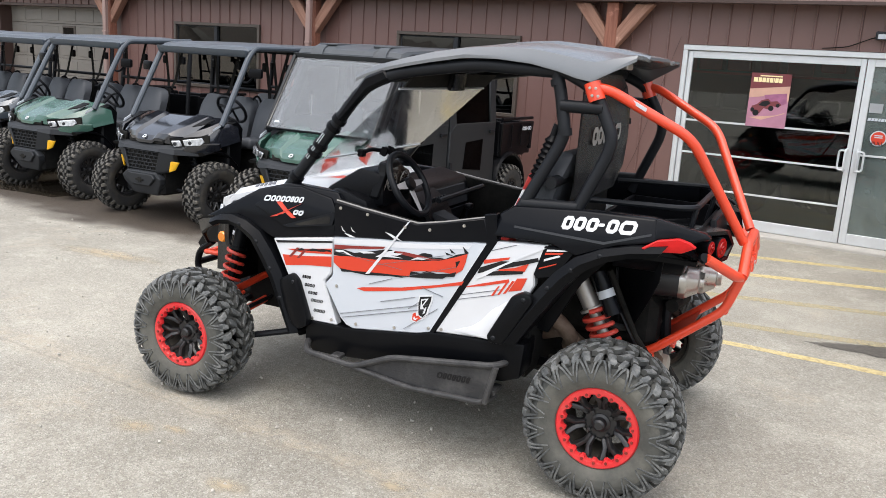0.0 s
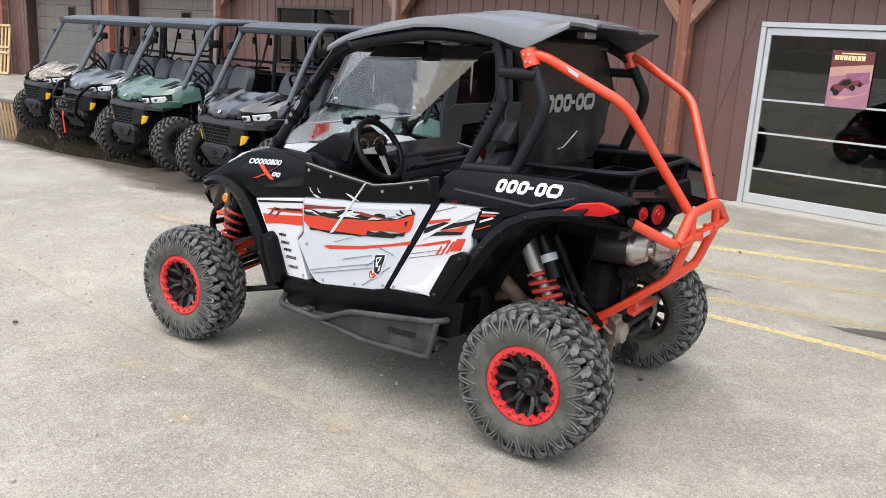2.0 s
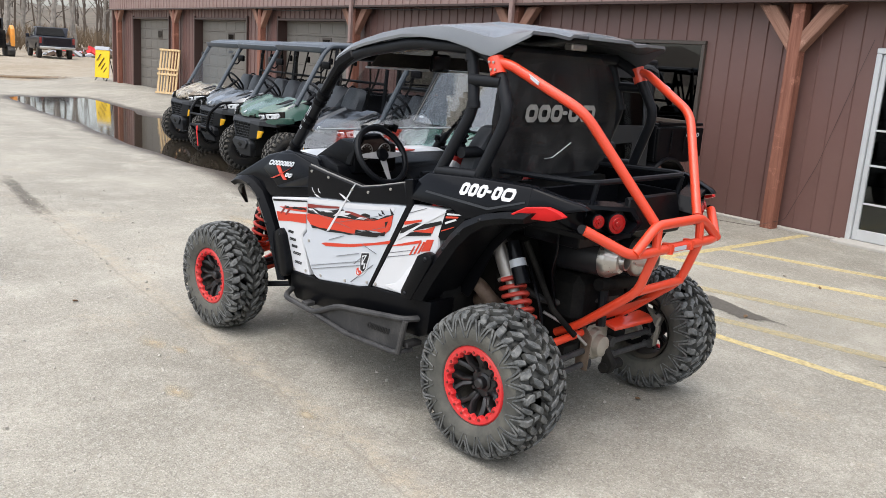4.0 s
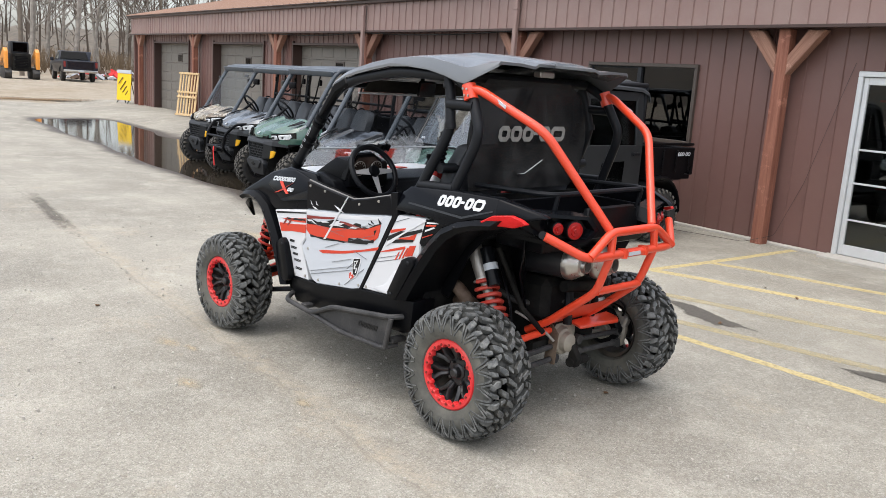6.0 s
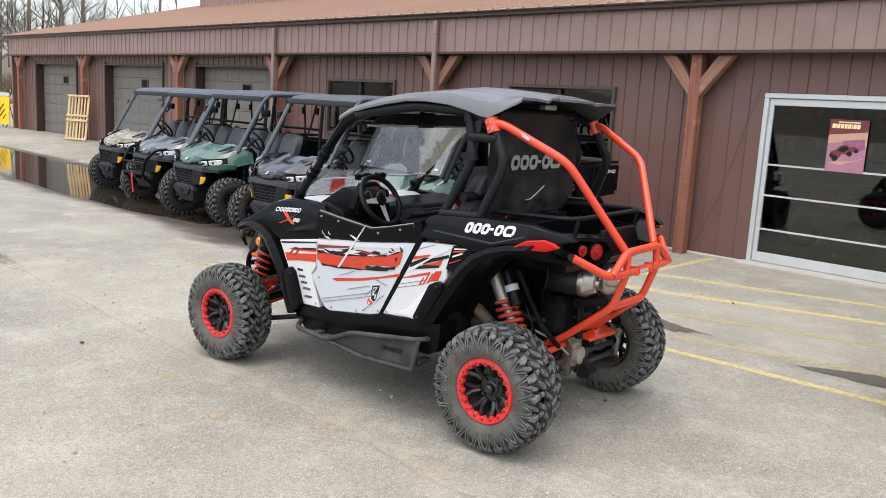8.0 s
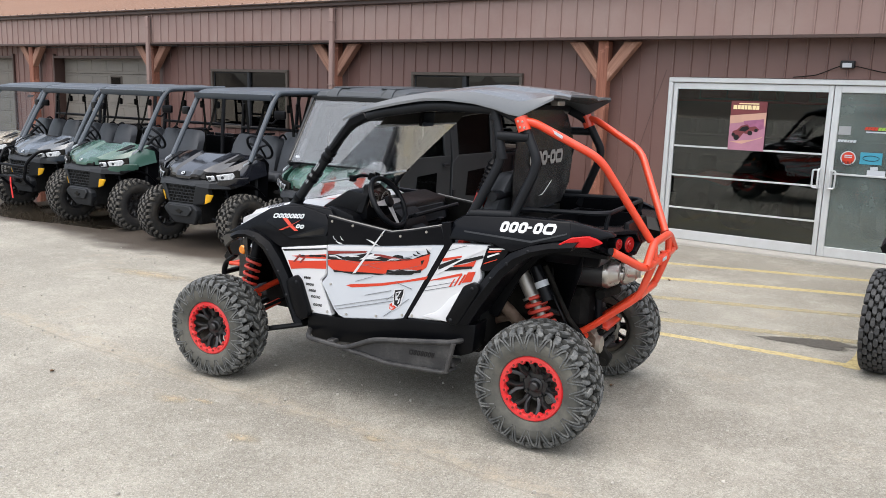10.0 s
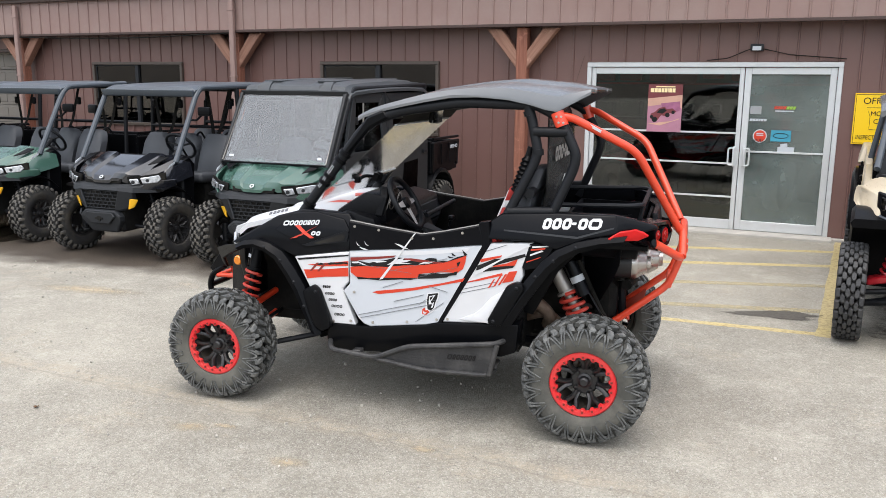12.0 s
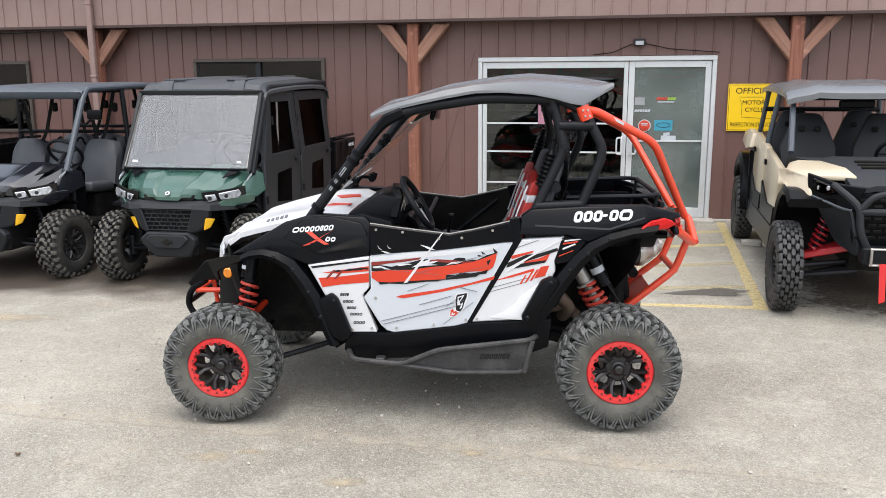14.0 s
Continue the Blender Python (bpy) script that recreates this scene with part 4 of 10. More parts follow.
                lug(t + 0.08 * step, [(s * h * 0.12, R + 0.001), (s * h * 0.36, R)], [0.036, 0.04], [0.008, -0.006], 0.026)
                if s > 0:
                    lug(t + 0.5 * step, [(-h * 0.14, R + 0.001), (h * 0.12, R + 0.001)], [0.04, 0.036], [0.008, -0.008], 0.026)
            else:
                lug(t, [(s * h * 0.66, R - 0.002), (s * h * 0.92, R - 0.008), (s * h * 1.0, R - 0.022), (s * h * 1.02, R - 0.05)], [0.066, 0.07, 0.066, 0.05], [0.0, 0.006, 0.004, 0.0], 0.026)
                lug(t + 0.5 * step, [(s * h * 0.33, R), (s * h * 0.48, R + 0.001), (s * h * 0.63, R - 0.001)], [0.044, 0.072, 0.044], [0.004, 0.0, 0.0], 0.026)
                lug(t, [(s * h * 0.02, R), (s * h * 0.16, R + 0.001), (s * h * 0.31, R)], [0.05, 0.072, 0.044], [0.0, 0.0, 0.0], 0.026)
    return bm


def wheel(parent, at, turn, R, W, style, kind, n, steer=0.0):
    """One wheel under parent; kind: beadlock (red ring), plain (black)."""
    rim = R * 0.5
    h = W / 2
    bm = bmesh.new()
    f = h * 0.62
    lathe(bm, [(0.0, f * 0.5), (rim * 0.4, f * 0.5), (rim * 0.46, f * 0.36), (rim * 0.42, f * 0.1), (0, f * 0.1)], 24)
    lathe(bm, [(rim * 0.87, f * 0.96), (rim * 0.93, f * 1.05), (rim * 0.93, f * 0.7), (rim * 0.87, f * 0.7)], 40, close=True)
    w = part("wheel", bm, M_RIM, parent)
    w.matrix_basis = pose(*at, 0, 0, turn + steer) @ pose(0, 0, 0, 0, random.uniform(0, 360), 0)
    bm = bmesh.new()
    lathe(bm, [(rim * 0.97, -h * 0.75), (rim * 0.99, h * 0.74), (rim * 0.9, h * 0.74), (rim * 0.86, -h * 0.6)], 40, close=True)
    part("barrel", bm, M_BARREL if kind == "beadlock" else M_RIM, w, "dusty wheel barrel" if kind == "beadlock" else "")
    for k in range(7):
        # forked spoke: a stub on the hub and two arms to the rim
        M = pose(0, 0, 0, 0, 360 / 7 * k + 15, 0)
        bm = bmesh.new()
        for q in (-1, 1):
            pts = [M @ Vector((rim * r, f * y, q * rim * z)) for r, y, z in ((0.36, 0.66, 0.0), (0.6, 0.84, 0.0), (0.89, 1.03, 0.13), (0.86, 1.03, 0.30), (0.58, 0.86, 0.12), (0.36, 0.62, 0.11))]
            prism(bm, pts, M.to_3x3() @ Vector((0, -0.038, 0)), 0.006)
        part("spoke", bm, M_RIM, w)
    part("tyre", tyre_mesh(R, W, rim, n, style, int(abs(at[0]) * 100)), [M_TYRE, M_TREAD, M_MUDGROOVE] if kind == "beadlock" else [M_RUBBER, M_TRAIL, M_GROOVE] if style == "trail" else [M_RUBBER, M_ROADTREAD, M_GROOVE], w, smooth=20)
    bm = bmesh.new()
    lathe(bm, [(0.0, f * 0.98), (rim * 0.1, f * 0.98), (rim * 0.15, f * 0.9), (rim * 0.17, f * 0.62), (rim * 0.24, f * 0.56), (rim * 0.25, f * 0.4)], 20)
    for k in range(4):
        a = TAU * k / 4 + 0.4
        lathe(bm, [(0.0, 0.02), (0.008, 0.018), (0.009, 0)], 8, Matrix.Translation((rim * 0.33 * math.cos(a), f * 0.5, rim * 0.33 * math.sin(a))))
    part("center_cap", bm, M_RIM, w)
    if kind == "beadlock":
        bm = bmesh.new()
        m, loops = 144, []
        for rr, y in ((1.03, 0.68), (1.045, 0.79), (1.0, 0.85), (0.0, 0.845), (-0.03, 0.79), (-0.03, 0.66)):
            loop = []
            for k in range(m):
                a = TAU * k / m
                tab = 0.5 + 0.5 * math.cos(18 * a)
                r = rim * (rr if rr > 0.5 else 0.895 + rr - 0.075 * smooth(0.35, 0.75, tab))
                loop.append(bm.verts.new((r * math.cos(a), h * y, r * math.sin(a))))
            loops.append(loop)
        for A, B in zip(loops, loops[1:] + loops[:1]):
            for k in range(m):
                bm.faces.new((A[k], A[(k + 1) % m], B[(k + 1) % m], B[k]))
        part("beadlock_ring", bm, M_REDRING, w, "red beadlock ring")
        bolt_mesh = None
        for k in range(18):
            a = TAU * k / 18
            at_bolt = Matrix.Translation((rim * 0.885 * math.cos(a), h * 0.84, rim * 0.885 * math.sin(a)))
            if bolt_mesh is None:
                bm = bmesh.new()
                lathe(bm, [(0.0, 0.006), (0.0055, 0.0055), (0.007, 0.002), (0.007, -0.004)], 8)
                b0 = part("bolt", bm, M_DKRED, w)
                bolt_mesh = b0.data
                b0.matrix_basis = at_bolt
            else:
                b0 = new("bolt", bolt_mesh)
                b0.parent = w
                b0.matrix_basis = at_bolt
    return w


def coil(bm, a, b, r, turns, wire, n=9):
    a, b = Vector(a), Vector(b)
    m = along(a, b)
    L = (b - a).length
    k = turns * 14
    tube(bm, [m @ Vector((r * math.cos(TAU * i * turns / k), L * i / k, r * math.sin(TAU * i * turns / k))) for i in range(k + 1)], wire, 7)


def shock(parent, top, bot, r, spring_mat, split=0.42, body=None, reservoir=None):
    top, bot = Vector(top), Vector(bot)
    bm = bmesh.new()
    mid = top.lerp(bot, split)
    tube(bm, [top, mid], r * 0.66, 14)
    tube(bm, [mid, top.lerp(bot, split + 0.03)], r * 0.95, 14)
    tube(bm, [mid, bot], r * 0.42, 12)
    tube(bm, [top.lerp(bot, 0.93), top.lerp(bot, 0.97)], r * 1.02, 14)
    s = part("shock_absorber", bm, body or M_SHOCK, parent)
    bm = bmesh.new()
    coil(bm, top.lerp(bot, split + 0.03), top.lerp(bot, 0.94), r * 0.92, 6, r * 0.185)
    part("spring", bm, spring_mat, s, "red coil spring")
    if reservoir:
        a, b = reservoir
        bm = bmesh.new()
        tube(bm, [a, b], r * 0.62, 14)
        part("reservoir", bm, M_GLOSS, s, "black shock reservoir")
        bm = bmesh.new()
        d = (Vector(b) - Vector(a))
        tube(bm, [Vector(a) + d * 0.42, Vector(a) + d * 0.6], r * 0.635, 14)
        part("sticker", bm, M_PALE, s, "white reservoir sticker")
    return s


# ---- the red, white and black side-by-side ----
HERO = pose(-2.0076, 3.9476, 0, 0, 0, 187.89)
hero = root("side_by_side", "white, black and red two-seat off-road side-by-side parked on asphalt", "off-road vehicle", HERO)
HX, HZ, BODY = 1.07, 0.333, 0.70
for sx, w, n in ((HX, 0.25, 20), (-HX, 0.29, 20)):
    for s in (1, -1):
        wheel(hero, (sx, s * (0.80 - w / 2 + 0.015), HZ if sx < 0 else 0.322), 0 if s > 0 else 180, 0.333 if sx < 0 else 0.321, w, "mud", "beadlock", 19)


def both(name, make, material, label="", parent=None):
    """A left and a right part out of make(bm, s)."""
    obs = []
    for s in (1, -1):
        bm = bmesh.new()
        make(bm, s)
        obs.append(part(name, bm, material, parent or hero, label))
    return obs


# hood
def hood_grid():
    st = [(1.15, 0.83, 0.30), (1.11, 0.945, 0.40), (1.02, 1.01, 0.44), (0.90, 1.045, 0.47), (0.74, 1.085, 0.50), (0.58, 1.115, 0.515), (0.42, 1.12, 0.50), (0.34, 1.09, 0.48)]
    return [[(x + 0.04 * (1 - abs(v)), v * hw, z + (0.0 if abs(v) < 0.55 else 0.018 if abs(v) < 0.9 else -0.01)) for v in (-1, -0.85, -0.6, -0.5, 0, 0.5, 0.6, 0.85, 1)] for x, z, hw in st]


bm = bmesh.new()
sheet(bm, hood_grid(), (0, 0, -0.03))
hood = part("hood", bm, M_WHITE, hero)
both("nose_lip", lambda bm, s: prism(bm, [(1.03, s * 0.435, 1.005), (1.14, s * 0.375, 0.965), (1.185, s * 0.325, 0.90), (1.205, s * 0.30, 0.80), (1.172, s * 0.32, 0.80), (1.15, s * 0.35, 0.88), (1.09, s * 0.405, 0.935)], (-0.012, -s * 0.03, 0), 0.006), M_WHITE, "white nose lip", hood)
for s in (1, -1):
    bm = bmesh.new()
    prism(bm, [(0.60, s * 0.24, 1.114), (0.45, s * 0.25, 1.122), (0.43, s * 0.16, 1.122), (0.55, s * 0.12, 1.118)], (0, 0, 0.006))
    part("hood_graphic", bm, M_REDVINYL, hood, "red hood graphic")
for k in range(5):
    bm = bmesh.new()
    prism(bm, [(0.86 - 0.026 * k, 0.464, 1.0625 + 0.0065 * k), (0.846 - 0.026 * k, 0.464, 1.066 + 0.0065 * k), (0.842 - 0.026 * k, 0.452, 1.079 + 0.0065 * k), (0.856 - 0.026 * k, 0.452, 1.0755 + 0.0065 * k)], (0.002, 0.004, 0.003))
    part("badge_block", bm, M_PIN, hood, "grey badge block")

# nose: grille, headlights, bumper
bm = bmesh.new()
prism(bm, [(1.10, 0.42, 0.95), (1.16, 0.30, 0.86), (1.16, -0.30, 0.86), (1.10, -0.42, 0.95), (1.02, -0.45, 0.7), (1.02, 0.45, 0.7)], (0.0, 0, -0.18), 0.012)
part("front_fascia", bm, M_BLACK, hero)
both("headlight", lambda bm, s: prism(bm, [(1.135, s * 0.38, 0.93), (1.165, s * 0.18, 0.9), (1.17, s * 0.18, 0.84), (1.13, s * 0.40, 0.86)], (0.02, 0, 0), 0.006), M_LENS, "clear headlight")
bm = bmesh.new()
for s in (1, -1):
    prism(bm, [(1.14, s * 0.33, 0.80), (1.285, s * 0.29, 0.805), (1.31, s * 0.28, 0.785), (1.42, s * 0.25, 0.655), (1.385, s * 0.25, 0.61), (1.30, s * 0.28, 0.68), (1.14, s * 0.33, 0.70)], (0, -s * 0.03, 0), 0.006)
    tube(bm, [(1.30, s * 0.26, 0.68), (1.41, s * 0.24, 0.61), (1.43, s * 0.24, 0.52), (1.37, s * 0.25, 0.44), (1.15, s * 0.28, 0.40)], 0.019, 10, 0.07)
tube(bm, [(1.42, 0.24, 0.54), (1.42, -0.24, 0.54)], 0.019, 10)
tube(bm, [(1.37, 0.25, 0.44), (1.37, -0.25, 0.44)], 0.016, 10)
prism(bm, [(1.2, 0.28, 0.42), (1.36, 0.26, 0.45), (1.36, -0.26, 0.45), (1.2, -0.28, 0.42)], (-0.01, 0, 0.01))
part("front_bumper", bm, M_BLACK, hero)
bm = bmesh.new()
tube(bm, [(1.05, 0.26, 0.62), (1.34, 0.27, 0.62), (1.38, 0.22, 0.60), (1.38, -0.22, 0.60), (1.34, -0.27, 0.62), (1.05, -0.26, 0.62)], 0.015, 10, 0.04)
tube(bm, [(1.26, 0.2, 0.53), (1.28, 0.2, 0.68)], 0.014, 8)
tube(bm, [(1.26, -0.2, 0.53), (1.28, -0.2, 0.68)], 0.014, 8)
part("bumper_brace", bm, M_RED, hero, "red bumper brace tube")
both("lamp_mount", lambda bm, s: prism(bm, [(1.18, s * 0.35, 0.81), (1.19, s * 0.35, 0.56), (1.06, s * 0.41, 0.58), (1.04, s * 0.44, 0.86)], (0, s * 0.012, 0), 0.004), M_BLACK)
both("marker_lamp", lambda bm, s: lathe(bm, [(0.0, 0.012), (0.024, 0.012), (0.03, 0.004), (0.03, -0.01)], 20, pose(1.115, s * 0.408, 0.758, 0, 0, (0 if s > 0 else 180) - s * 8)), M_AMBER, "amber side marker lamp")

# front side panels and fenders
def lean(z, z0=0.88, k=0.34):
    return -k * (z - z0)


PANEL = [(x, z, lean(z)) for x, z in ((1.0, 0.925), (0.72, 1.09), (0.552, 1.137), (0.28, 1.125), (0.212, 1.05), (0.25, 0.93), (0.583, 0.878), (0.80, 0.955))]
panels = both("front_side_panel", lambda bm, s: side(bm, PANEL, s * (BODY + 0.005), 0.06, 0.012, 2), M_GLOSS)
def on_panel(name, polys, s, material, parent, label, y0=BODY + 0.005, z0=0.88, k=0.34, lift=0.004):
    """Thin flat pieces lying on a leaning side panel."""
    bm = bmesh.new()
    for q in polys:
        prism(bm, [(x, s * (y0 + lean(z, z0, k) + 0.0005), z) for x, z in q], (0, s * lift, 0))
    return part(name, bm, material, parent, label, smooth=0)


def badge_row(put, lift, u, v, widths, h, slant, gap, stroke, rise, material, parent, label):
    """A row of plain rounded slanted blocks, each with a slit, in the place of a brand name: u runs along the row, v up."""
    for w in widths:
        solid = w < h * 0.5
        hh = h * 0.22 if solid else h
        v0 = v + (h * 0.42 if solid else 0.0)
        c = min(w, hh) * 0.25

        def loop(g):
            cc = max(0.0008, c - g * 0.6)
            return [(u + a + slant * b, v0 + b + rise * a) for a, b in ((g + cc, g), (w - g - cc, g), (w - g, g + cc), (w - g, hh - g - cc), (w - g - cc, hh - g), (g + cc, hh - g), (g, hh - g - cc), (g, g + cc))]

        bm = bmesh.new()
        rings = [[bm.verts.new(put(*p)) for p in loop(0)], [bm.verts.new(put(*p) + lift) for p in loop(0)]]
        if not solid:
            rings += [[bm.verts.new(put(*p) + lift) for p in loop(stroke)], [bm.verts.new(put(*p)) for p in loop(stroke)]]
        for A, B in zip(rings, rings[1:]):
            for k in range(8):
                bm.faces.new((A[k], A[(k + 1) % 8], B[(k + 1) % 8], B[k]))
        if solid:
            bm.faces.new(rings[1])
        part("badge_block", bm, material, parent, label, smooth=0)
        u, v = u + w + gap, v + rise * (w + gap)


def flank(s, y0, z0=0.88, k=0.34):
    """Points on a leaning side panel, running back from the front along -x."""
    return (lambda u, v: Vector((-u, s * (y0 + lean(v, z0, k) + 0.0005), v))), Vector((0, s * 0.003, 0))


for pn, s in zip(panels, (1, -1)):
    bm = bmesh.new()
    side(bm, [(x, z, lean(z)) for x, z in ((0.72, 1.016), (0.61, 1.114), (0.475, 1.128), (0.30, 1.095), (0.262, 1.04), (0.272, 0.995), (0.53, 0.94))], s * (BODY + 0.015), 0.02, 0.008, 2)
    part("raised_facet", bm, M_GLOSS, pn)
    on_panel("vent_frame", [[(0.535, 0.945), (0.275, 1.036), (0.262, 1.02), (0.268, 0.978), (0.50, 0.94)]], s, M_BLACK, pn, "black vent frame", y0=BODY + 0.0155, lift=0.003)
    on_panel("vent_insert", [[(0.47, 0.958), (0.30, 1.016), (0.282, 1.008), (0.284, 0.984), (0.44, 0.955)]], s, M_MATTE, pn, "matte black vent recess", y0=BODY + 0.019, lift=0.001)
    put, up = flank(s, BODY + 0.0155)
    badge_row(put, up, -0.668, 1.042, (0.034, 0.024, 0.024, 0.022, 0.024, 0.016, 0.022, 0.024), 0.027, 0.25, 0.004, 0.0065, 0.07, M_ALU, pn, "silver badge block")
    on_panel("badge_cross", [[(0.612, 0.975), (0.575, 0.982), (0.53, 1.012), (0.448, 1.056), (0.50, 1.026), (0.545, 0.995)], [(0.592, 1.046), (0.566, 1.05), (0.52, 1.015), (0.468, 0.985), (0.492, 0.983), (0.54, 1.008)]], s, M_REDVINYL, pn, "red cross badge", y0=BODY + 0.0155, lift=0.005)
    badge_row(put, up * 2.4, -0.488, 1.0, (0.024, 0.024), 0.022, 0.2, 0.005, 0.006, 0.0, M_ALU, pn, "silver badge block")

ARCH_O = [(0.945, 0.925), (0.89, 0.952), (0.818, 0.962), (0.735, 0.945), (0.653, 0.902), (0.58, 0.81), (0.522, 0.714), (0.47, 0.58), (0.42, 0.438)]
ARCH_I = [(0.925, 0.892), (0.885, 0.908), (0.825, 0.915), (0.76, 0.895), (0.70, 0.855), (0.64, 0.77), (0.585, 0.68), (0.53, 0.56), (0.475, 0.435)]


def band(bm, outer, inner, s, y, depth, bulge=0.015):
    """A curved fender lip between two polylines, reaching depth inwards along y."""
    rows = []
    for (a, b), (c, d) in zip(outer, inner):
        m = ((a + c) / 2, (b + d) / 2)
        rows.append([(a, s * (y - depth), b), (a, s * (y - 0.012), b), (m[0], s * (y + bulge), m[1]), (c, s * (y - 0.004), d), (c, s * (y - depth), d)])
    vs = [[bm.verts.new(p) for p in r] for r in rows]
    for A, B in zip(vs, vs[1:]):
        for k in range(4):
            bm.faces.new((A[k], A[k + 1], B[k + 1], B[k]))
        bm.faces.new((A[4], A[0], B[0], B[4]))
    bm.faces.new(vs[0])
    bm.faces.new(vs[-1][::-1])


both("nose_shield", lambda bm, s: prism(bm, [(0.945, s * 0.672, 0.922), (1.09, s * 0.60, 0.892), (1.20, s * 0.505, 0.852), (1.17, s * 0.50, 0.765), (1.135, s * 0.51, 0.735), (1.13, s * 0.555, 0.80), (1.06, s * 0.61, 0.84), (0.95, s * 0.662, 0.885)], (-0.012, -s * 0.016, 0), 0.004), M_BLACK, "black plastic shield ahead of the flare")
both("front_fender", lambda bm, s: band(bm, ARCH_O, ARCH_I, s, BODY + 0.025, 0.24), M_BLACK, "black fender flare")
GUARD = [(0.53, 0.688, -0.01), (0.455, 0.728, 0.0), (0.42, 0.7, 0.006), (0.352, 0.53, 0.014), (0.352, 0.49, 0.015), (0.405, 0.462, 0.01), (0.453, 0.485, 0.0), (0.525, 0.612, -0.005)]
both("mud_guard", lambda bm, s: side(bm, GUARD, s * (BODY + 0.035), 0.05, 0.012, 2), M_BLACK, "black mud guard")
# inner liners behind the front wheels
both("wheel_liner", lambda bm, s: prism(bm, [(0.98, s * 0.42, 0.88), (0.70, s * 0.62, 0.86), (0.50, s * 0.66, 0.55), (0.45, s * 0.66, 0.40), (0.40, s * 0.3, 0.36), (0.44, s * 0.3, 0.8), (0.9, s * 0.3, 0.92)], (0.0, -s * 0.02, 0.03), 0.0), M_MATTE)

# flanks
FRONT_WHITE = [(0.583, 0.876), (0.25, 0.924), (0.254, 0.755), (0.292, 0.713), (0.215, 0.507), (0.366, 0.504), (0.49, 0.70)]
DOOR_P = [(0.243, 1.098), (0.10, 1.078), (-0.173, 1.046), (-0.30, 1.07), (-0.49, 1.115), (-0.507, 1.06), (-0.52, 1.016), (-0.277, 0.567), (-0.2, 0.548), (0.125, 0.508), (0.165, 0.52), (0.198, 0.552), (0.286, 0.70), (0.246, 0.745)]
QUARTER = [(-0.528, 1.02), (-0.776, 1.037), (-0.725, 0.908), (-0.73, 0.856), (-0.592, 0.59), (-0.268, 0.571)]
front_white = both("front_quarter_panel", lambda bm, s: side(bm, FRONT_WHITE, s * BODY, 0.05, 0.006), M_WHITE, "white front quarter panel with stripes")
DOOR_LOW = [(0.246, 0.931), (0.0, 0.954), (-0.11, 0.959), (-0.276, 0.98), (-0.45, 1.004), (-0.512, 1.01), (-0.52, 1.0), (-0.277, 0.567), (-0.2, 0.548), (0.125, 0.508), (0.165, 0.52), (0.198, 0.552), (0.286, 0.70), (0.246, 0.745)]
DOOR_UP = [(0.246, 1.098), (0.10, 1.078), (-0.173, 1.046), (-0.30, 1.07), (-0.49, 1.115), (-0.507, 1.06), (-0.514, 1.011), (-0.45, 1.005), (-0.276, 0.981), (-0.11, 0.96), (0.0, 0.955), (0.246, 0.932)]
both("door_edge", lambda bm, s: tube(bm, [(x, s * (BODY - 0.012), z + 0.002) for x, z in DOOR_P[:5]], 0.004, 6), M_SHOCK, "scuffed pale door edge")
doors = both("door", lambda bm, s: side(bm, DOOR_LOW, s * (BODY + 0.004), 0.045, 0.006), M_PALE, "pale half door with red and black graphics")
for dr, s in zip(doors, (1, -1)):
    bm = bmesh.new()
    side(bm, DOOR_UP, s * (BODY + 0.006), 0.05, 0.005)
    part("upper_panel", bm, M_GLOSS, dr, "gloss black upper door panel")
    bm = bmesh.new()
    side(bm, [(x, z) for x, z in DOOR_P], s * (BODY - 0.044), 0.012, 0.003)
    part("inner_panel", bm, M_MATTE, dr, "matte black inner door panel")
    bm = bmesh.new()
    tube(bm, [(0.1, s * 0.635, 0.62), (-0.42, s * 0.635, 1.04)], 0.012, 8)
    part("door_brace", bm, M_CAGE, dr)
quarters = both("rear_quarter_panel", lambda bm, s: side(bm, QUARTER, s * BODY, 0.05, 0.006), M_WHITE, "white rear quarter panel with stripes")
both("quarter_scoop", lambda bm, s: prism(bm, [(-0.374, s * 0.702, 0.597), (-0.465, s * 0.708, 0.632), (-0.51, s * 0.714, 0.67), (-0.555, s * 0.716, 0.727), (-0.65, s * 0.714, 0.795), (-0.694, s * 0.706, 0.838), (-0.59, s * 0.735, 0.594)], (0, -s * 0.02, 0), 0.006, 2), M_WHITE, "white flared quarter scoop")
both("door_gap_post", lambda bm, s: side(bm, [(-0.486, 1.13), (-0.54, 1.14), (-0.552, 1.02), (-0.288, 0.563), (-0.258, 0.56), (-0.505, 1.01)], s * (BODY + 0.0052), 0.05, 0.004), M_GLOSS)


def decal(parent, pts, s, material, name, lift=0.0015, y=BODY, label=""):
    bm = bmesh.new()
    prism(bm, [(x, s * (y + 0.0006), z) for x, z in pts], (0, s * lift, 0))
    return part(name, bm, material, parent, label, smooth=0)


def jag(a, b, za, zb, n, amp, rnd, th):
    """A ragged band from x a to b with height th."""
    top, bot = [], []
    for i in range(n + 1):
        t = i / n
        x = a + (b - a) * t
        z = za + (zb - za) * t
        top.append((x, z + th / 2 + rnd.uniform(-amp * 0.3, amp)))
        bot.append((x + rnd.uniform(-0.01, 0.01), z - th / 2 - rnd.uniform(-amp * 0.3, amp * 0.6)))
    return top + bot[::-1]


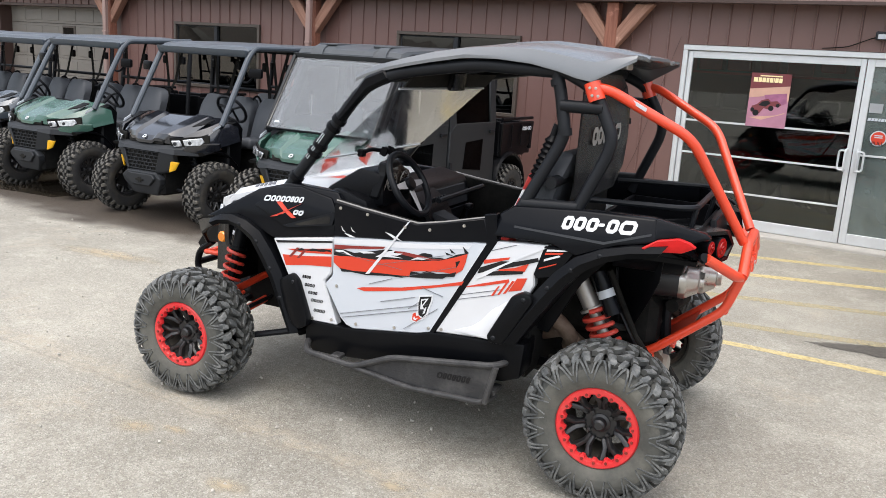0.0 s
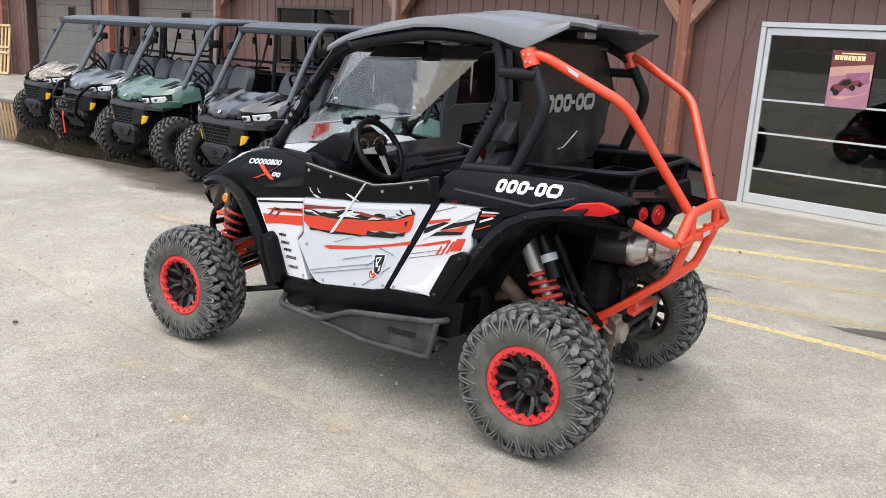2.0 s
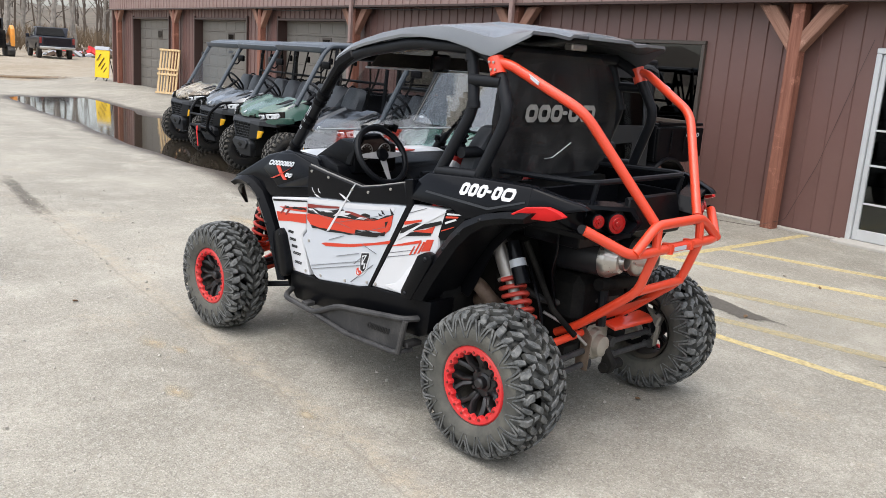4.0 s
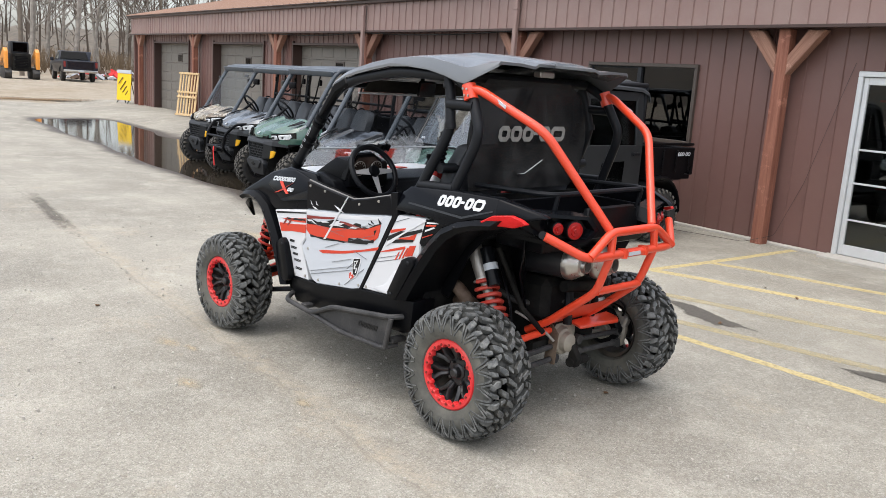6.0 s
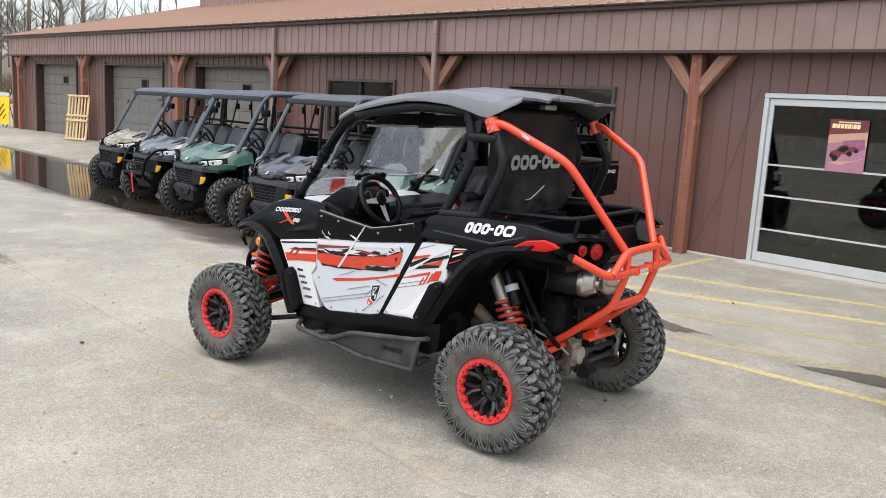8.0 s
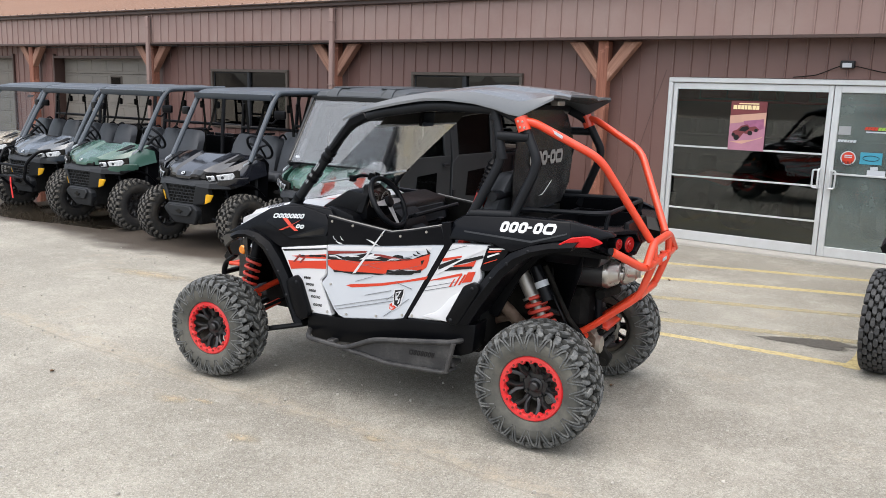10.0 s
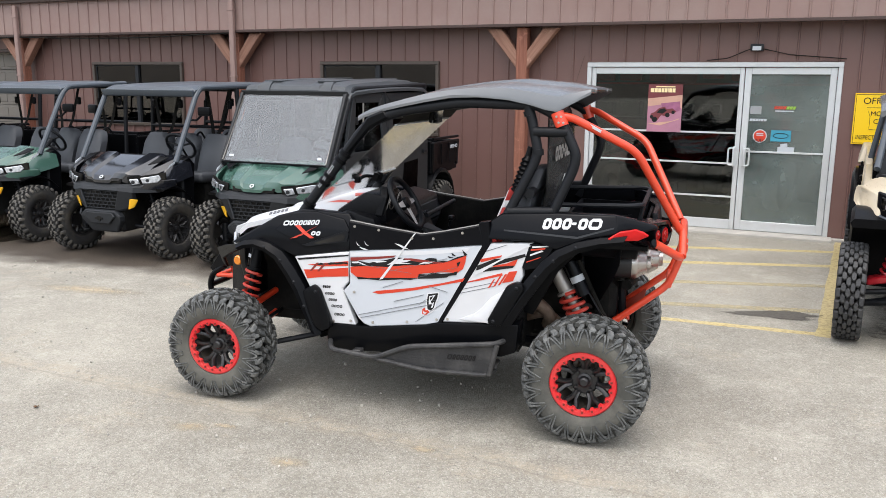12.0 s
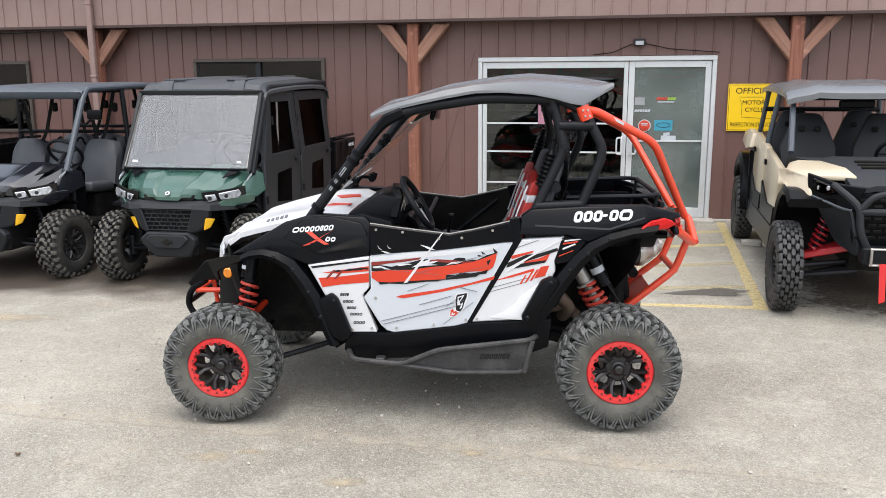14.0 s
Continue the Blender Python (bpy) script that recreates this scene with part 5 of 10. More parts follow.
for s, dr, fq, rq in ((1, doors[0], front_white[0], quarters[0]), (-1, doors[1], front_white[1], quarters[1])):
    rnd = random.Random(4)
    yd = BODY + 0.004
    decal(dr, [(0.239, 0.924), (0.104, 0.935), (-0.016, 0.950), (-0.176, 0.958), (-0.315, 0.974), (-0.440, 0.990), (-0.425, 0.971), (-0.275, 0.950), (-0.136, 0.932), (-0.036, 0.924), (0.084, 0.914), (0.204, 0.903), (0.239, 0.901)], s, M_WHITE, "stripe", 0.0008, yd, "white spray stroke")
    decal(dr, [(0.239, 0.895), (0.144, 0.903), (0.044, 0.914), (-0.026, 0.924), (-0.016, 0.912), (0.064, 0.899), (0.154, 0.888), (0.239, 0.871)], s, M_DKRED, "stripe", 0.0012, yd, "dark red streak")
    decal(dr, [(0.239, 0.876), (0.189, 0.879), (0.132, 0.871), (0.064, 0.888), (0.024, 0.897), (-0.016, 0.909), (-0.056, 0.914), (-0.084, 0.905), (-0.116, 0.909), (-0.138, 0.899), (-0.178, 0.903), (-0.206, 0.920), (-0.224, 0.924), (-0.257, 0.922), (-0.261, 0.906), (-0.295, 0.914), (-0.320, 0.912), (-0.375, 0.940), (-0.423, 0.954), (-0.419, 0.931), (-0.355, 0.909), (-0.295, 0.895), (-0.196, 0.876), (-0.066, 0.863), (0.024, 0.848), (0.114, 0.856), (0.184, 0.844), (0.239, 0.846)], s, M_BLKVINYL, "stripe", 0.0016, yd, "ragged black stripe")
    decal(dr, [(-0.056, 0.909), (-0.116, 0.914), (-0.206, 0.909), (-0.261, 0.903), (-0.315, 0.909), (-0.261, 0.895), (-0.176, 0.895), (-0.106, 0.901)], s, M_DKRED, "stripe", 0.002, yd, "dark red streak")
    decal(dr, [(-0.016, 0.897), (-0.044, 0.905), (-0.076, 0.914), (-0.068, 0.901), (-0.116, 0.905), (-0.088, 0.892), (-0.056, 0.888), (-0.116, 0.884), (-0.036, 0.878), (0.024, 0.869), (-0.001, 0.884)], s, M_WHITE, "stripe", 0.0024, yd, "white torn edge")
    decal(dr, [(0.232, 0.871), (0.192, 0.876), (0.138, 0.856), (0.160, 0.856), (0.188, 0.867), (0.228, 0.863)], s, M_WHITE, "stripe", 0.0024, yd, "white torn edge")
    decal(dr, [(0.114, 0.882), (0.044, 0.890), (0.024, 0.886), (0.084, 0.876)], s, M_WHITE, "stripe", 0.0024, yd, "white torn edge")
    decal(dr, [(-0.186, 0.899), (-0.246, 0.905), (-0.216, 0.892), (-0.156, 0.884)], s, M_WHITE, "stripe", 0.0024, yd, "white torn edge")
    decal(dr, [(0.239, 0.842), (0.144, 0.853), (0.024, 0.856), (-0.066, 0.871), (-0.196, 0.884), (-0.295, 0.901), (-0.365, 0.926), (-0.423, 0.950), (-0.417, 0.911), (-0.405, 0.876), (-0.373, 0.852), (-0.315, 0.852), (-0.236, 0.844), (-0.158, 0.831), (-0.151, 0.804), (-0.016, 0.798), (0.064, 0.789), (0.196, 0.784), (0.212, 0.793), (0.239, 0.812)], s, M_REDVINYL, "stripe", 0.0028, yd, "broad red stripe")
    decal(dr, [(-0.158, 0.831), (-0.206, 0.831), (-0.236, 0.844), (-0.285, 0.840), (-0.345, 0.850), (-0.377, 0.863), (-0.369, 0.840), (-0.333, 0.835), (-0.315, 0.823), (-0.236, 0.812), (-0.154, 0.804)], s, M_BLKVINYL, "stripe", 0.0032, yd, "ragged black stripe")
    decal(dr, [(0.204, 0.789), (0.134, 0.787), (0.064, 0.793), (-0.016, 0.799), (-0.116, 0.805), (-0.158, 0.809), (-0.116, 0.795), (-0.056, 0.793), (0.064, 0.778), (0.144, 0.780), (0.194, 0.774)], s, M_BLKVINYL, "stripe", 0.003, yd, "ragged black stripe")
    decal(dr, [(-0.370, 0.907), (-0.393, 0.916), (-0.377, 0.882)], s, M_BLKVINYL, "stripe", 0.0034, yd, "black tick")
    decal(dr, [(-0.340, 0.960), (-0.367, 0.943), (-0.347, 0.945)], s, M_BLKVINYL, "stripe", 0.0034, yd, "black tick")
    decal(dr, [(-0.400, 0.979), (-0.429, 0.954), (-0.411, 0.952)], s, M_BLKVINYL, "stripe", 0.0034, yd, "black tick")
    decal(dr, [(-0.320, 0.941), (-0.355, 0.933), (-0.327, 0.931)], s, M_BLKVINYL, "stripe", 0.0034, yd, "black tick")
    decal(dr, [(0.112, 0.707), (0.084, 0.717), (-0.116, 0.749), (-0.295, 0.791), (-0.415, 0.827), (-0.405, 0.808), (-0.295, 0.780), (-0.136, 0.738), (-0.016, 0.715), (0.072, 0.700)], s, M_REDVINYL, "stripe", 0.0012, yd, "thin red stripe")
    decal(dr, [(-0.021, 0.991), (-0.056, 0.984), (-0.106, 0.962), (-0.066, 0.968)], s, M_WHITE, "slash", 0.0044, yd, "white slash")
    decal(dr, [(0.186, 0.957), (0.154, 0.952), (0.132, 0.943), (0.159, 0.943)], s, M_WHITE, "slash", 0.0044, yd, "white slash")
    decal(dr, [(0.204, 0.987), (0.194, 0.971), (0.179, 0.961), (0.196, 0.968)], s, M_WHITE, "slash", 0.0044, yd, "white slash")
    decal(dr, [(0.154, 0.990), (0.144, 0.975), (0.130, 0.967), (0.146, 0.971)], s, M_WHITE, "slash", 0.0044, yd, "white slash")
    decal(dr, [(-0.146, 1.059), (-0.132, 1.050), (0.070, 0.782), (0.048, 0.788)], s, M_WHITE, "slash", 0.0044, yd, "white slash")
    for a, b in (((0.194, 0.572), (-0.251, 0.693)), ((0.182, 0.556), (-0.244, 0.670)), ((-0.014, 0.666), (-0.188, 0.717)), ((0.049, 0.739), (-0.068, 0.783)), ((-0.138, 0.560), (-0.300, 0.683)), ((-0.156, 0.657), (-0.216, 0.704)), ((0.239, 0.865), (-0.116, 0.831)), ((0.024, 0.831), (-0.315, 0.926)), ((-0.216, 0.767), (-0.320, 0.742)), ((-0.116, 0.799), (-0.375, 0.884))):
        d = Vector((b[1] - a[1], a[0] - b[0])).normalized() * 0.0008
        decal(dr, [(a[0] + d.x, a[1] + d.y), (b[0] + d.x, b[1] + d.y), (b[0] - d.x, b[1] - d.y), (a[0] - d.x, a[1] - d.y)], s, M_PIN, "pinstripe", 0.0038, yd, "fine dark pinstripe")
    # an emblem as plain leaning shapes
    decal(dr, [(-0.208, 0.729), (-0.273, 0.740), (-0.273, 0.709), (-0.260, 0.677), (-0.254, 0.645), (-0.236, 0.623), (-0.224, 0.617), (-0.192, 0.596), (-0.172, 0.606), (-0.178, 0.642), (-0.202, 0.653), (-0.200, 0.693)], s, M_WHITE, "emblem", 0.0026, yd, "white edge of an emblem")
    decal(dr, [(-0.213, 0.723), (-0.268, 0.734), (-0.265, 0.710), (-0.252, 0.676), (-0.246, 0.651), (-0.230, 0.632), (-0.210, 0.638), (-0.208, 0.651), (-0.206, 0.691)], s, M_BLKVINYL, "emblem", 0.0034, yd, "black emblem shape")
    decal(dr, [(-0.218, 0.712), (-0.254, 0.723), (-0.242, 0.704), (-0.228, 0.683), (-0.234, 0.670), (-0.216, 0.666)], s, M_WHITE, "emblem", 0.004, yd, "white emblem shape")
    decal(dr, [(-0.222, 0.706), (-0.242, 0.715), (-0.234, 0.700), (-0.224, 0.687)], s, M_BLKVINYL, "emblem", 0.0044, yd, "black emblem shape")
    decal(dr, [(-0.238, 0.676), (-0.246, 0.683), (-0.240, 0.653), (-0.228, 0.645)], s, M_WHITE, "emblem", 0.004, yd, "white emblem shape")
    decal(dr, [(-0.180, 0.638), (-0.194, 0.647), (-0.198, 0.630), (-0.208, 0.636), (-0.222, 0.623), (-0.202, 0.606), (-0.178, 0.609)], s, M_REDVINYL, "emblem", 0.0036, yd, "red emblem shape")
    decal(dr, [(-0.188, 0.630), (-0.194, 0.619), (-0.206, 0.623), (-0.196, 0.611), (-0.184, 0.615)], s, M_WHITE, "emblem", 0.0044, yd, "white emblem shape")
    # front quarter
    decal(fq, [(0.565, 0.868), (0.252, 0.908), (0.252, 0.90), (0.555, 0.858)], s, M_BLKVINYL, "stripe", label="thin black stripe")
    decal(fq, [(0.50, 0.835), (0.254, 0.872), (0.254, 0.845), (0.42, 0.83)], s, M_REDVINYL, "stripe", label="red stripe")
    decal(fq, [(0.525, 0.805), (0.40, 0.815), (0.254, 0.835), (0.254, 0.785), (0.40, 0.772), (0.505, 0.755)], s, M_REDVINYL, "stripe", 0.002, label="broad red stripe")
    decal(fq, jag(0.46, 0.262, 0.838, 0.86, 10, 0.006, rnd, 0.006), s, M_BLKVINYL, "stripe", 0.0022, label="ragged black stripe")
    for k in range(2):
        x0 = 0.49 - 0.045 * k
        decal(fq, [(x0, 0.80), (x0 - 0.015, 0.80), (x0 - 0.06, 0.85), (x0 - 0.045, 0.85)], s, M_DKRED, "stripe", 0.0026, label="dark red tick")
    for k, (x0, z0, w) in enumerate(((0.412, 0.708, 0.05), (0.398, 0.67, 0.062), (0.378, 0.635, 0.055), (0.362, 0.6, 0.075), (0.345, 0.553, 0.07))):
        put = lambda u, v, s=s: Vector((-u, s * (BODY + 0.0006), v))
        badge_row(put, Vector((0, s * 0.001, 0)), -x0, z0, [w * f for f in (0.2, 0.18, 0.22, 0.2)], 0.0155, 0.2, 0.002, 0.0042, 0.0, M_BLKVINYL, fq, "small dark sticker block")
    # rear quarter
    for mt, lb, lift, q in (
            (M_REDVINYL, "red stripe", 0.0015, [(-0.494, 0.934), (-0.615, 0.964), (-0.609, 0.953), (-0.501, 0.918)]),
            (M_BLKVINYL, "black stripe", 0.002, [(-0.482, 0.899), (-0.577, 0.942), (-0.64, 0.948), (-0.736, 0.98), (-0.74, 0.965), (-0.692, 0.946), (-0.565, 0.903), (-0.473, 0.872)]),
            (M_REDVINYL, "red stripe", 0.0026, [(-0.572, 0.905), (-0.64, 0.922), (-0.699, 0.949), (-0.683, 0.912), (-0.559, 0.892)]),
            (M_BLKVINYL, "black stripe", 0.0028, [(-0.501, 0.88), (-0.578, 0.9), (-0.68, 0.914), (-0.674, 0.901), (-0.514, 0.868)]),
            (M_WHITE, "white slash", 0.0036, [(-0.469, 0.843), (-0.488, 0.875), (-0.748, 1.022), (-0.767, 1.025), (-0.591, 0.924), (-0.514, 0.87)]),
            (M_REDVINYL, "thin red stripe", 0.0015, [(-0.394, 0.795), (-0.502, 0.832), (-0.617, 0.869), (-0.62, 0.856), (-0.497, 0.819)]),
            (M_REDVINYL, "red block", 0.002, [(-0.618, 0.815), (-0.653, 0.878), (-0.697, 0.886), (-0.675, 0.83)]),
            (M_REDVINYL, "red tick", 0.002, [(-0.595, 0.801), (-0.608, 0.805), (-0.643, 0.864), (-0.632, 0.864)]),
            (M_REDVINYL, "red tick", 0.002, [(-0.569, 0.791), (-0.582, 0.796), (-0.617, 0.858), (-0.607, 0.856)]),
            (M_REDVINYL, "red tick", 0.002, [(-0.541, 0.783), (-0.554, 0.786), (-0.579, 0.834), (-0.571, 0.831)]),
            (M_PIN, "fine dark pinstripe", 0.0012, [(-0.513, 0.972), (-0.64, 1.019), (-0.64, 1.022), (-0.513, 0.976)]),
            (M_PIN, "fine dark pinstripe", 0.0012, [(-0.376, 0.758), (-0.592, 0.821), (-0.592, 0.818), (-0.376, 0.755)]),
            (M_PIN, "fine dark pinstripe", 0.0012, [(-0.373, 0.738), (-0.58, 0.797), (-0.58, 0.794), (-0.373, 0.735)])):
        decal(rq, q, s, mt, "stripe", lift, label=lb)
    bm = bmesh.new()
    side(bm, [(-0.76, 1.034), (-0.898, 1.04), (-0.815, 0.91), (-0.738, 0.892), (-0.722, 0.907)], s * (BODY + 0.004), 0.03, 0.003)
    cp = part("corner_panel", bm, M_GLOSS, rq, "black corner panel with thin stripes")
    for mt, q in ((M_WHITE, [(-0.773, 1.022), (-0.87, 1.032), (-0.866, 1.026), (-0.771, 1.013)]), (M_REDVINYL, [(-0.767, 1.007), (-0.843, 1.018), (-0.837, 1.01), (-0.765, 0.998)]), (M_WHITE, [(-0.763, 0.98), (-0.824, 1.005), (-0.831, 0.999), (-0.763, 0.97)]), (M_REDVINYL, [(-0.745, 0.94), (-0.82, 0.97), (-0.815, 0.964), (-0.743, 0.934)])):
        decal(rq, q, s, mt, "stripe", 0.002, BODY + 0.0045, "thin stripe")
    # bolts on door and panels
    for par, y, spots in ((dr, yd + 0.003, ((0.21, 1.07), (0.07, 1.058), (-0.12, 1.025), (-0.24, 1.03), (-0.40, 1.07))), (dr, yd, ((0.22, 0.70), (0.11, 0.535), (-0.09, 0.555), (-0.26, 0.585))), (fq, BODY, ((0.245, 0.53), (0.35, 0.52))), (rq, BODY, ((-0.32, 0.59), (-0.30, 0.61)))):
        for x, z in spots:
            bm = bmesh.new()
            lathe(bm, [(0.0, 0.005), (0.007, 0.0045), (0.008, 0)], 10, pose(x, s * y, z, 0, 0, 0 if s > 0 else 180))
            part("bolt", bm, M_STEEL, par)

# sill, rocker, step
ROCKER = [(0.378, 0.506), (0.405, 0.40), (0.36, 0.345), (0.25, 0.345), (-0.62, 0.40), (-0.70, 0.44), (-0.715, 0.60), (-0.59, 0.588), (-0.268, 0.571), (-0.2, 0.55), (0.12, 0.51), (0.22, 0.507)]
both("rocker_panel", lambda bm, s: side(bm, [(x, z, -0.02 if z < 0.42 else 0.01) for x, z in ROCKER], s * (BODY - 0.0), 0.16, 0.012, 2), M_BLACK, "black rocker panel")


SY = 0.765
steps = both("rock_slider", lambda bm, s: prism(bm, [(0.07, s * (SY - 0.01), 0.352), (-0.11, s * (SY - 0.01), 0.425), (-0.60, s * (SY - 0.01), 0.492), (-0.57, s * (SY - 0.01), 0.322), (-0.2, s * (SY - 0.01), 0.315)], (0, -s * 0.012, 0), 0.004), M_STEP, "scuffed black side step plate")
for st, s in zip(steps, (1, -1)):
    y = s * SY
    for pts, r, nm in (([(0.375, s * 0.69, 0.40), (0.34, y, 0.375), (0.08, y, 0.352), (-0.10, y, 0.428), (-0.14, y, 0.438), (-0.60, y, 0.497), (-0.64, s * 0.69, 0.50)], 0.015, "upper_rail"), ([(0.09, y, 0.350), (-0.2, y, 0.312), (-0.56, y, 0.32), (-0.59, s * 0.69, 0.335)], 0.013, "lower_rail"), ([(-0.612, y, 0.492), (-0.572, y, 0.322)], 0.014, "end_rail")):
        bm = bmesh.new()
        tube(bm, pts, r, 10, 0.04)
        part(nm, bm, M_STEP, st)
    for x in (0.2, -0.3, -0.58):
        bm = bmesh.new()
        box(bm, (x, s * 0.69, 0.362), (0.05, 0.10, 0.025), 0.005)
        part("bracket", bm, M_STEP, st)
    put = lambda u, v, s=s: Vector((-u, s * (SY - 0.0095), v))
    badge_row(put, Vector((0, s * 0.002, 0)), 0.335, 0.385, (0.026, 0.018, 0.02, 0.018, 0.02, 0.02, 0.016), 0.03, 0.25, 0.003, 0.0075, 0.03, M_BLKVINYL, st, "black badge block")

# rear fenders
RFK = dict(y0=BODY + 0.012, z0=1.045, k=0.36)
RF = [(x, z, lean(z, 1.045, 0.36)) for x, z in ((-0.531, 1.045), (-0.545, 1.14), (-0.60, 1.178), (-0.90, 1.195), (-1.19, 1.198), (-1.20, 1.105), (-1.05, 1.075), (-0.896, 1.015), (-0.785, 1.046))]
RF_TAIL = [(-1.185, 1.198, -0.055), (-1.37, 1.145, -0.14), (-1.395, 1.125, -0.15), (-1.30, 1.10, -0.09), (-1.195, 1.105, -0.022)]
fenders = both("rear_fender", lambda bm, s: side(bm, RF, s * (BODY + 0.012), 0.07, 0.012, 2), M_GLOSS, "black rear fender panel")
for fd, s in zip(fenders, (1, -1)):
    bm = bmesh.new()
    side(bm, RF_TAIL, s * (BODY + 0.012), 0.06, 0.01, 2)
    part("fender_tail", bm, M_GLOSS, fd)
    put, up = flank(s, **RFK)
    badge_row(put, up, 0.815, 1.112, (0.043, 0.045, 0.045, 0.024, 0.045, 0.066), 0.054, 0.22, 0.006, 0.0145, 0.045, M_WHITE, fd, "white badge block")
    on_panel("fender_crease", [[(-0.62, 1.10), (-1.0, 1.085), (-1.18, 1.14), (-1.18, 1.132), (-1.0, 1.075), (-0.62, 1.092)]], s, M_GREYPL, fd, "grey fender crease", lift=0.003, **RFK)
    bm = bmesh.new()
    side(bm, [(-1.155, 1.09, 0.012), (-1.175, 1.078, 0.006), (-1.30, 1.078, -0.055), (-1.35, 1.098, -0.09), (-1.325, 1.118, -0.075), (-1.285, 1.134, -0.05), (-1.21, 1.124, -0.01)], s * (BODY + 0.03), 0.03, 0.004)
    part("reflector", bm, M_REFLECT, fd, "red side reflector")
RA_O = [(-1.25, 1.105), (-1.12, 1.09), (-1.0, 1.06), (-0.896, 1.012), (-0.82, 0.94), (-0.749, 0.85), (-0.66, 0.72), (-0.58, 0.60)]
RA_I = [(-1.22, 1.06), (-1.11, 1.04), (-1.02, 1.01), (-0.945, 0.965), (-0.875, 0.895), (-0.815, 0.81), (-0.74, 0.70), (-0.68, 0.60)]
both("fender_flare", lambda bm, s: band(bm, RA_O, RA_I, s, BODY + 0.04, 0.22), M_BLACK, "black rear fender flare")
both("wheel_liner", lambda bm, s: prism(bm, [(-0.66, s * 0.5, 0.62), (-0.80, s * 0.5, 0.85), (-0.95, s * 0.5, 1.0), (-1.12, s * 0.5, 1.06), (-1.12, s * 0.5, 1.03), (-0.98, s * 0.5, 0.96), (-0.88, s * 0.5, 0.85), (-0.75, s * 0.5, 0.60)], (0, -s * 0.012, 0), 0.004), M_BLACK)
both("mud_flap", lambda bm, s: prism(bm, [(-0.99, s * 0.37, 1.02), (-1.21, s * 0.47, 1.04), (-1.20, s * 0.46, 0.90), (-1.165, s * 0.44, 0.81), (-1.05, s * 0.22, 0.57), (-1.02, s * 0.22, 0.60), (-1.0, s * 0.30, 0.80)], (0.0, -s * 0.012, 0), 0.003), M_BLACK, "black mud flap ahead of the muffler")
for s in (1, -1):
    def tp(x, y, z):
        return (x, s * y, z)
    bm = bmesh.new()
    outer = [tp(-1.29, 0.62, 1.115), tp(-1.34, 0.55, 1.145), tp(-1.435, 0.27, 1.125), tp(-1.455, 0.22, 1.06), tp(-1.44, 0.28, 1.0), tp(-1.385, 0.42, 0.985), tp(-1.30, 0.60, 1.07)]
    inner = [tp(-1.315, 0.585, 1.108), tp(-1.35, 0.53, 1.128), tp(-1.432, 0.29, 1.11), tp(-1.45, 0.25, 1.06), tp(-1.438, 0.295, 1.018), tp(-1.385, 0.42, 1.005), tp(-1.32, 0.57, 1.075)]
    deep = [tuple(Vector(p) + Vector((0.05, 0, 0.004))) for p in inner]
    back = [tuple(Vector(p) + Vector((0.10, 0, 0.01))) for p in outer]
    rings = [[bm.verts.new(p) for p in r] for r in (back, outer, inner, deep)]
    n = len(outer)
    for A, B in zip(rings, rings[1:]):
        for k in range(n):
            bm.faces.new((A[k], A[(k + 1) % n], B[(k + 1) % n], B[k]))
    bm.faces.new(rings[3])
    bm.faces.new(rings[0])
    pod = part("tail_panel", bm, M_GLOSS, hero, "black faceted tail lamp pod", smooth=15)
    for dx, y, z, r in ((-1.372, 0.45, 1.072, 0.028), (-1.405, 0.362, 1.062, 0.041)):
        m = pose(dx - 0.012, s * y, z, 0, 0, 90 - s * 20)
        bm = bmesh.new()
        lathe(bm, [(0.0, 0.014), (r * 0.25, 0.013), (r * 0.3, 0.009), (r * 0.62, 0.010), (r * 0.66, 0.006), (r, 0.004), (r, -0.03)], 24, m)
        t = part("tail_light", bm, M_TAIL, pod, "round red tail light")
        bm = bmesh.new()
        lathe(bm, [(r * 1.1, 0.0), (r * 1.1, -0.05), (r, -0.05), (r, 0.002)], 24, m, close=True)
        part("lamp_ring", bm, M_BLACK, pod)

# black bolts along the flares and guards
for s in (1, -1):
    for x, z in ((0.755, 0.925), (0.655, 0.855), (0.575, 0.735), (0.515, 0.60), (0.44, 0.69), (0.385, 0.50), (-0.705, 0.805), (-0.80, 0.87), (-0.89, 0.96), (-1.0, 1.035), (-0.585, 0.618)):
        bm = bmesh.new()
        lathe(bm, [(0.0, 0.007), (0.006, 0.006), (0.009, 0.0015), (0.011, 0)], 10, pose(x, s * (BODY + (0.0585 if x < -0.5 and z < 0.82 else 0.05 if x < 0 else 0.037)), z, 0, 0, 0 if s > 0 else 180))
        part("bolt", bm, M_CAGE, hero)
# closing panels inset in the rear flares
both("flare_panel", lambda bm, s: side(bm, [(-0.562, 0.594), (-0.553, 0.622), (-0.652, 0.812), (-0.70, 0.836), (-0.735, 0.826), (-0.745, 0.80), (-0.625, 0.592)], s * (BODY + 0.058), 0.05, 0.009, 2), M_BLACK, "black closing plate on the flare")

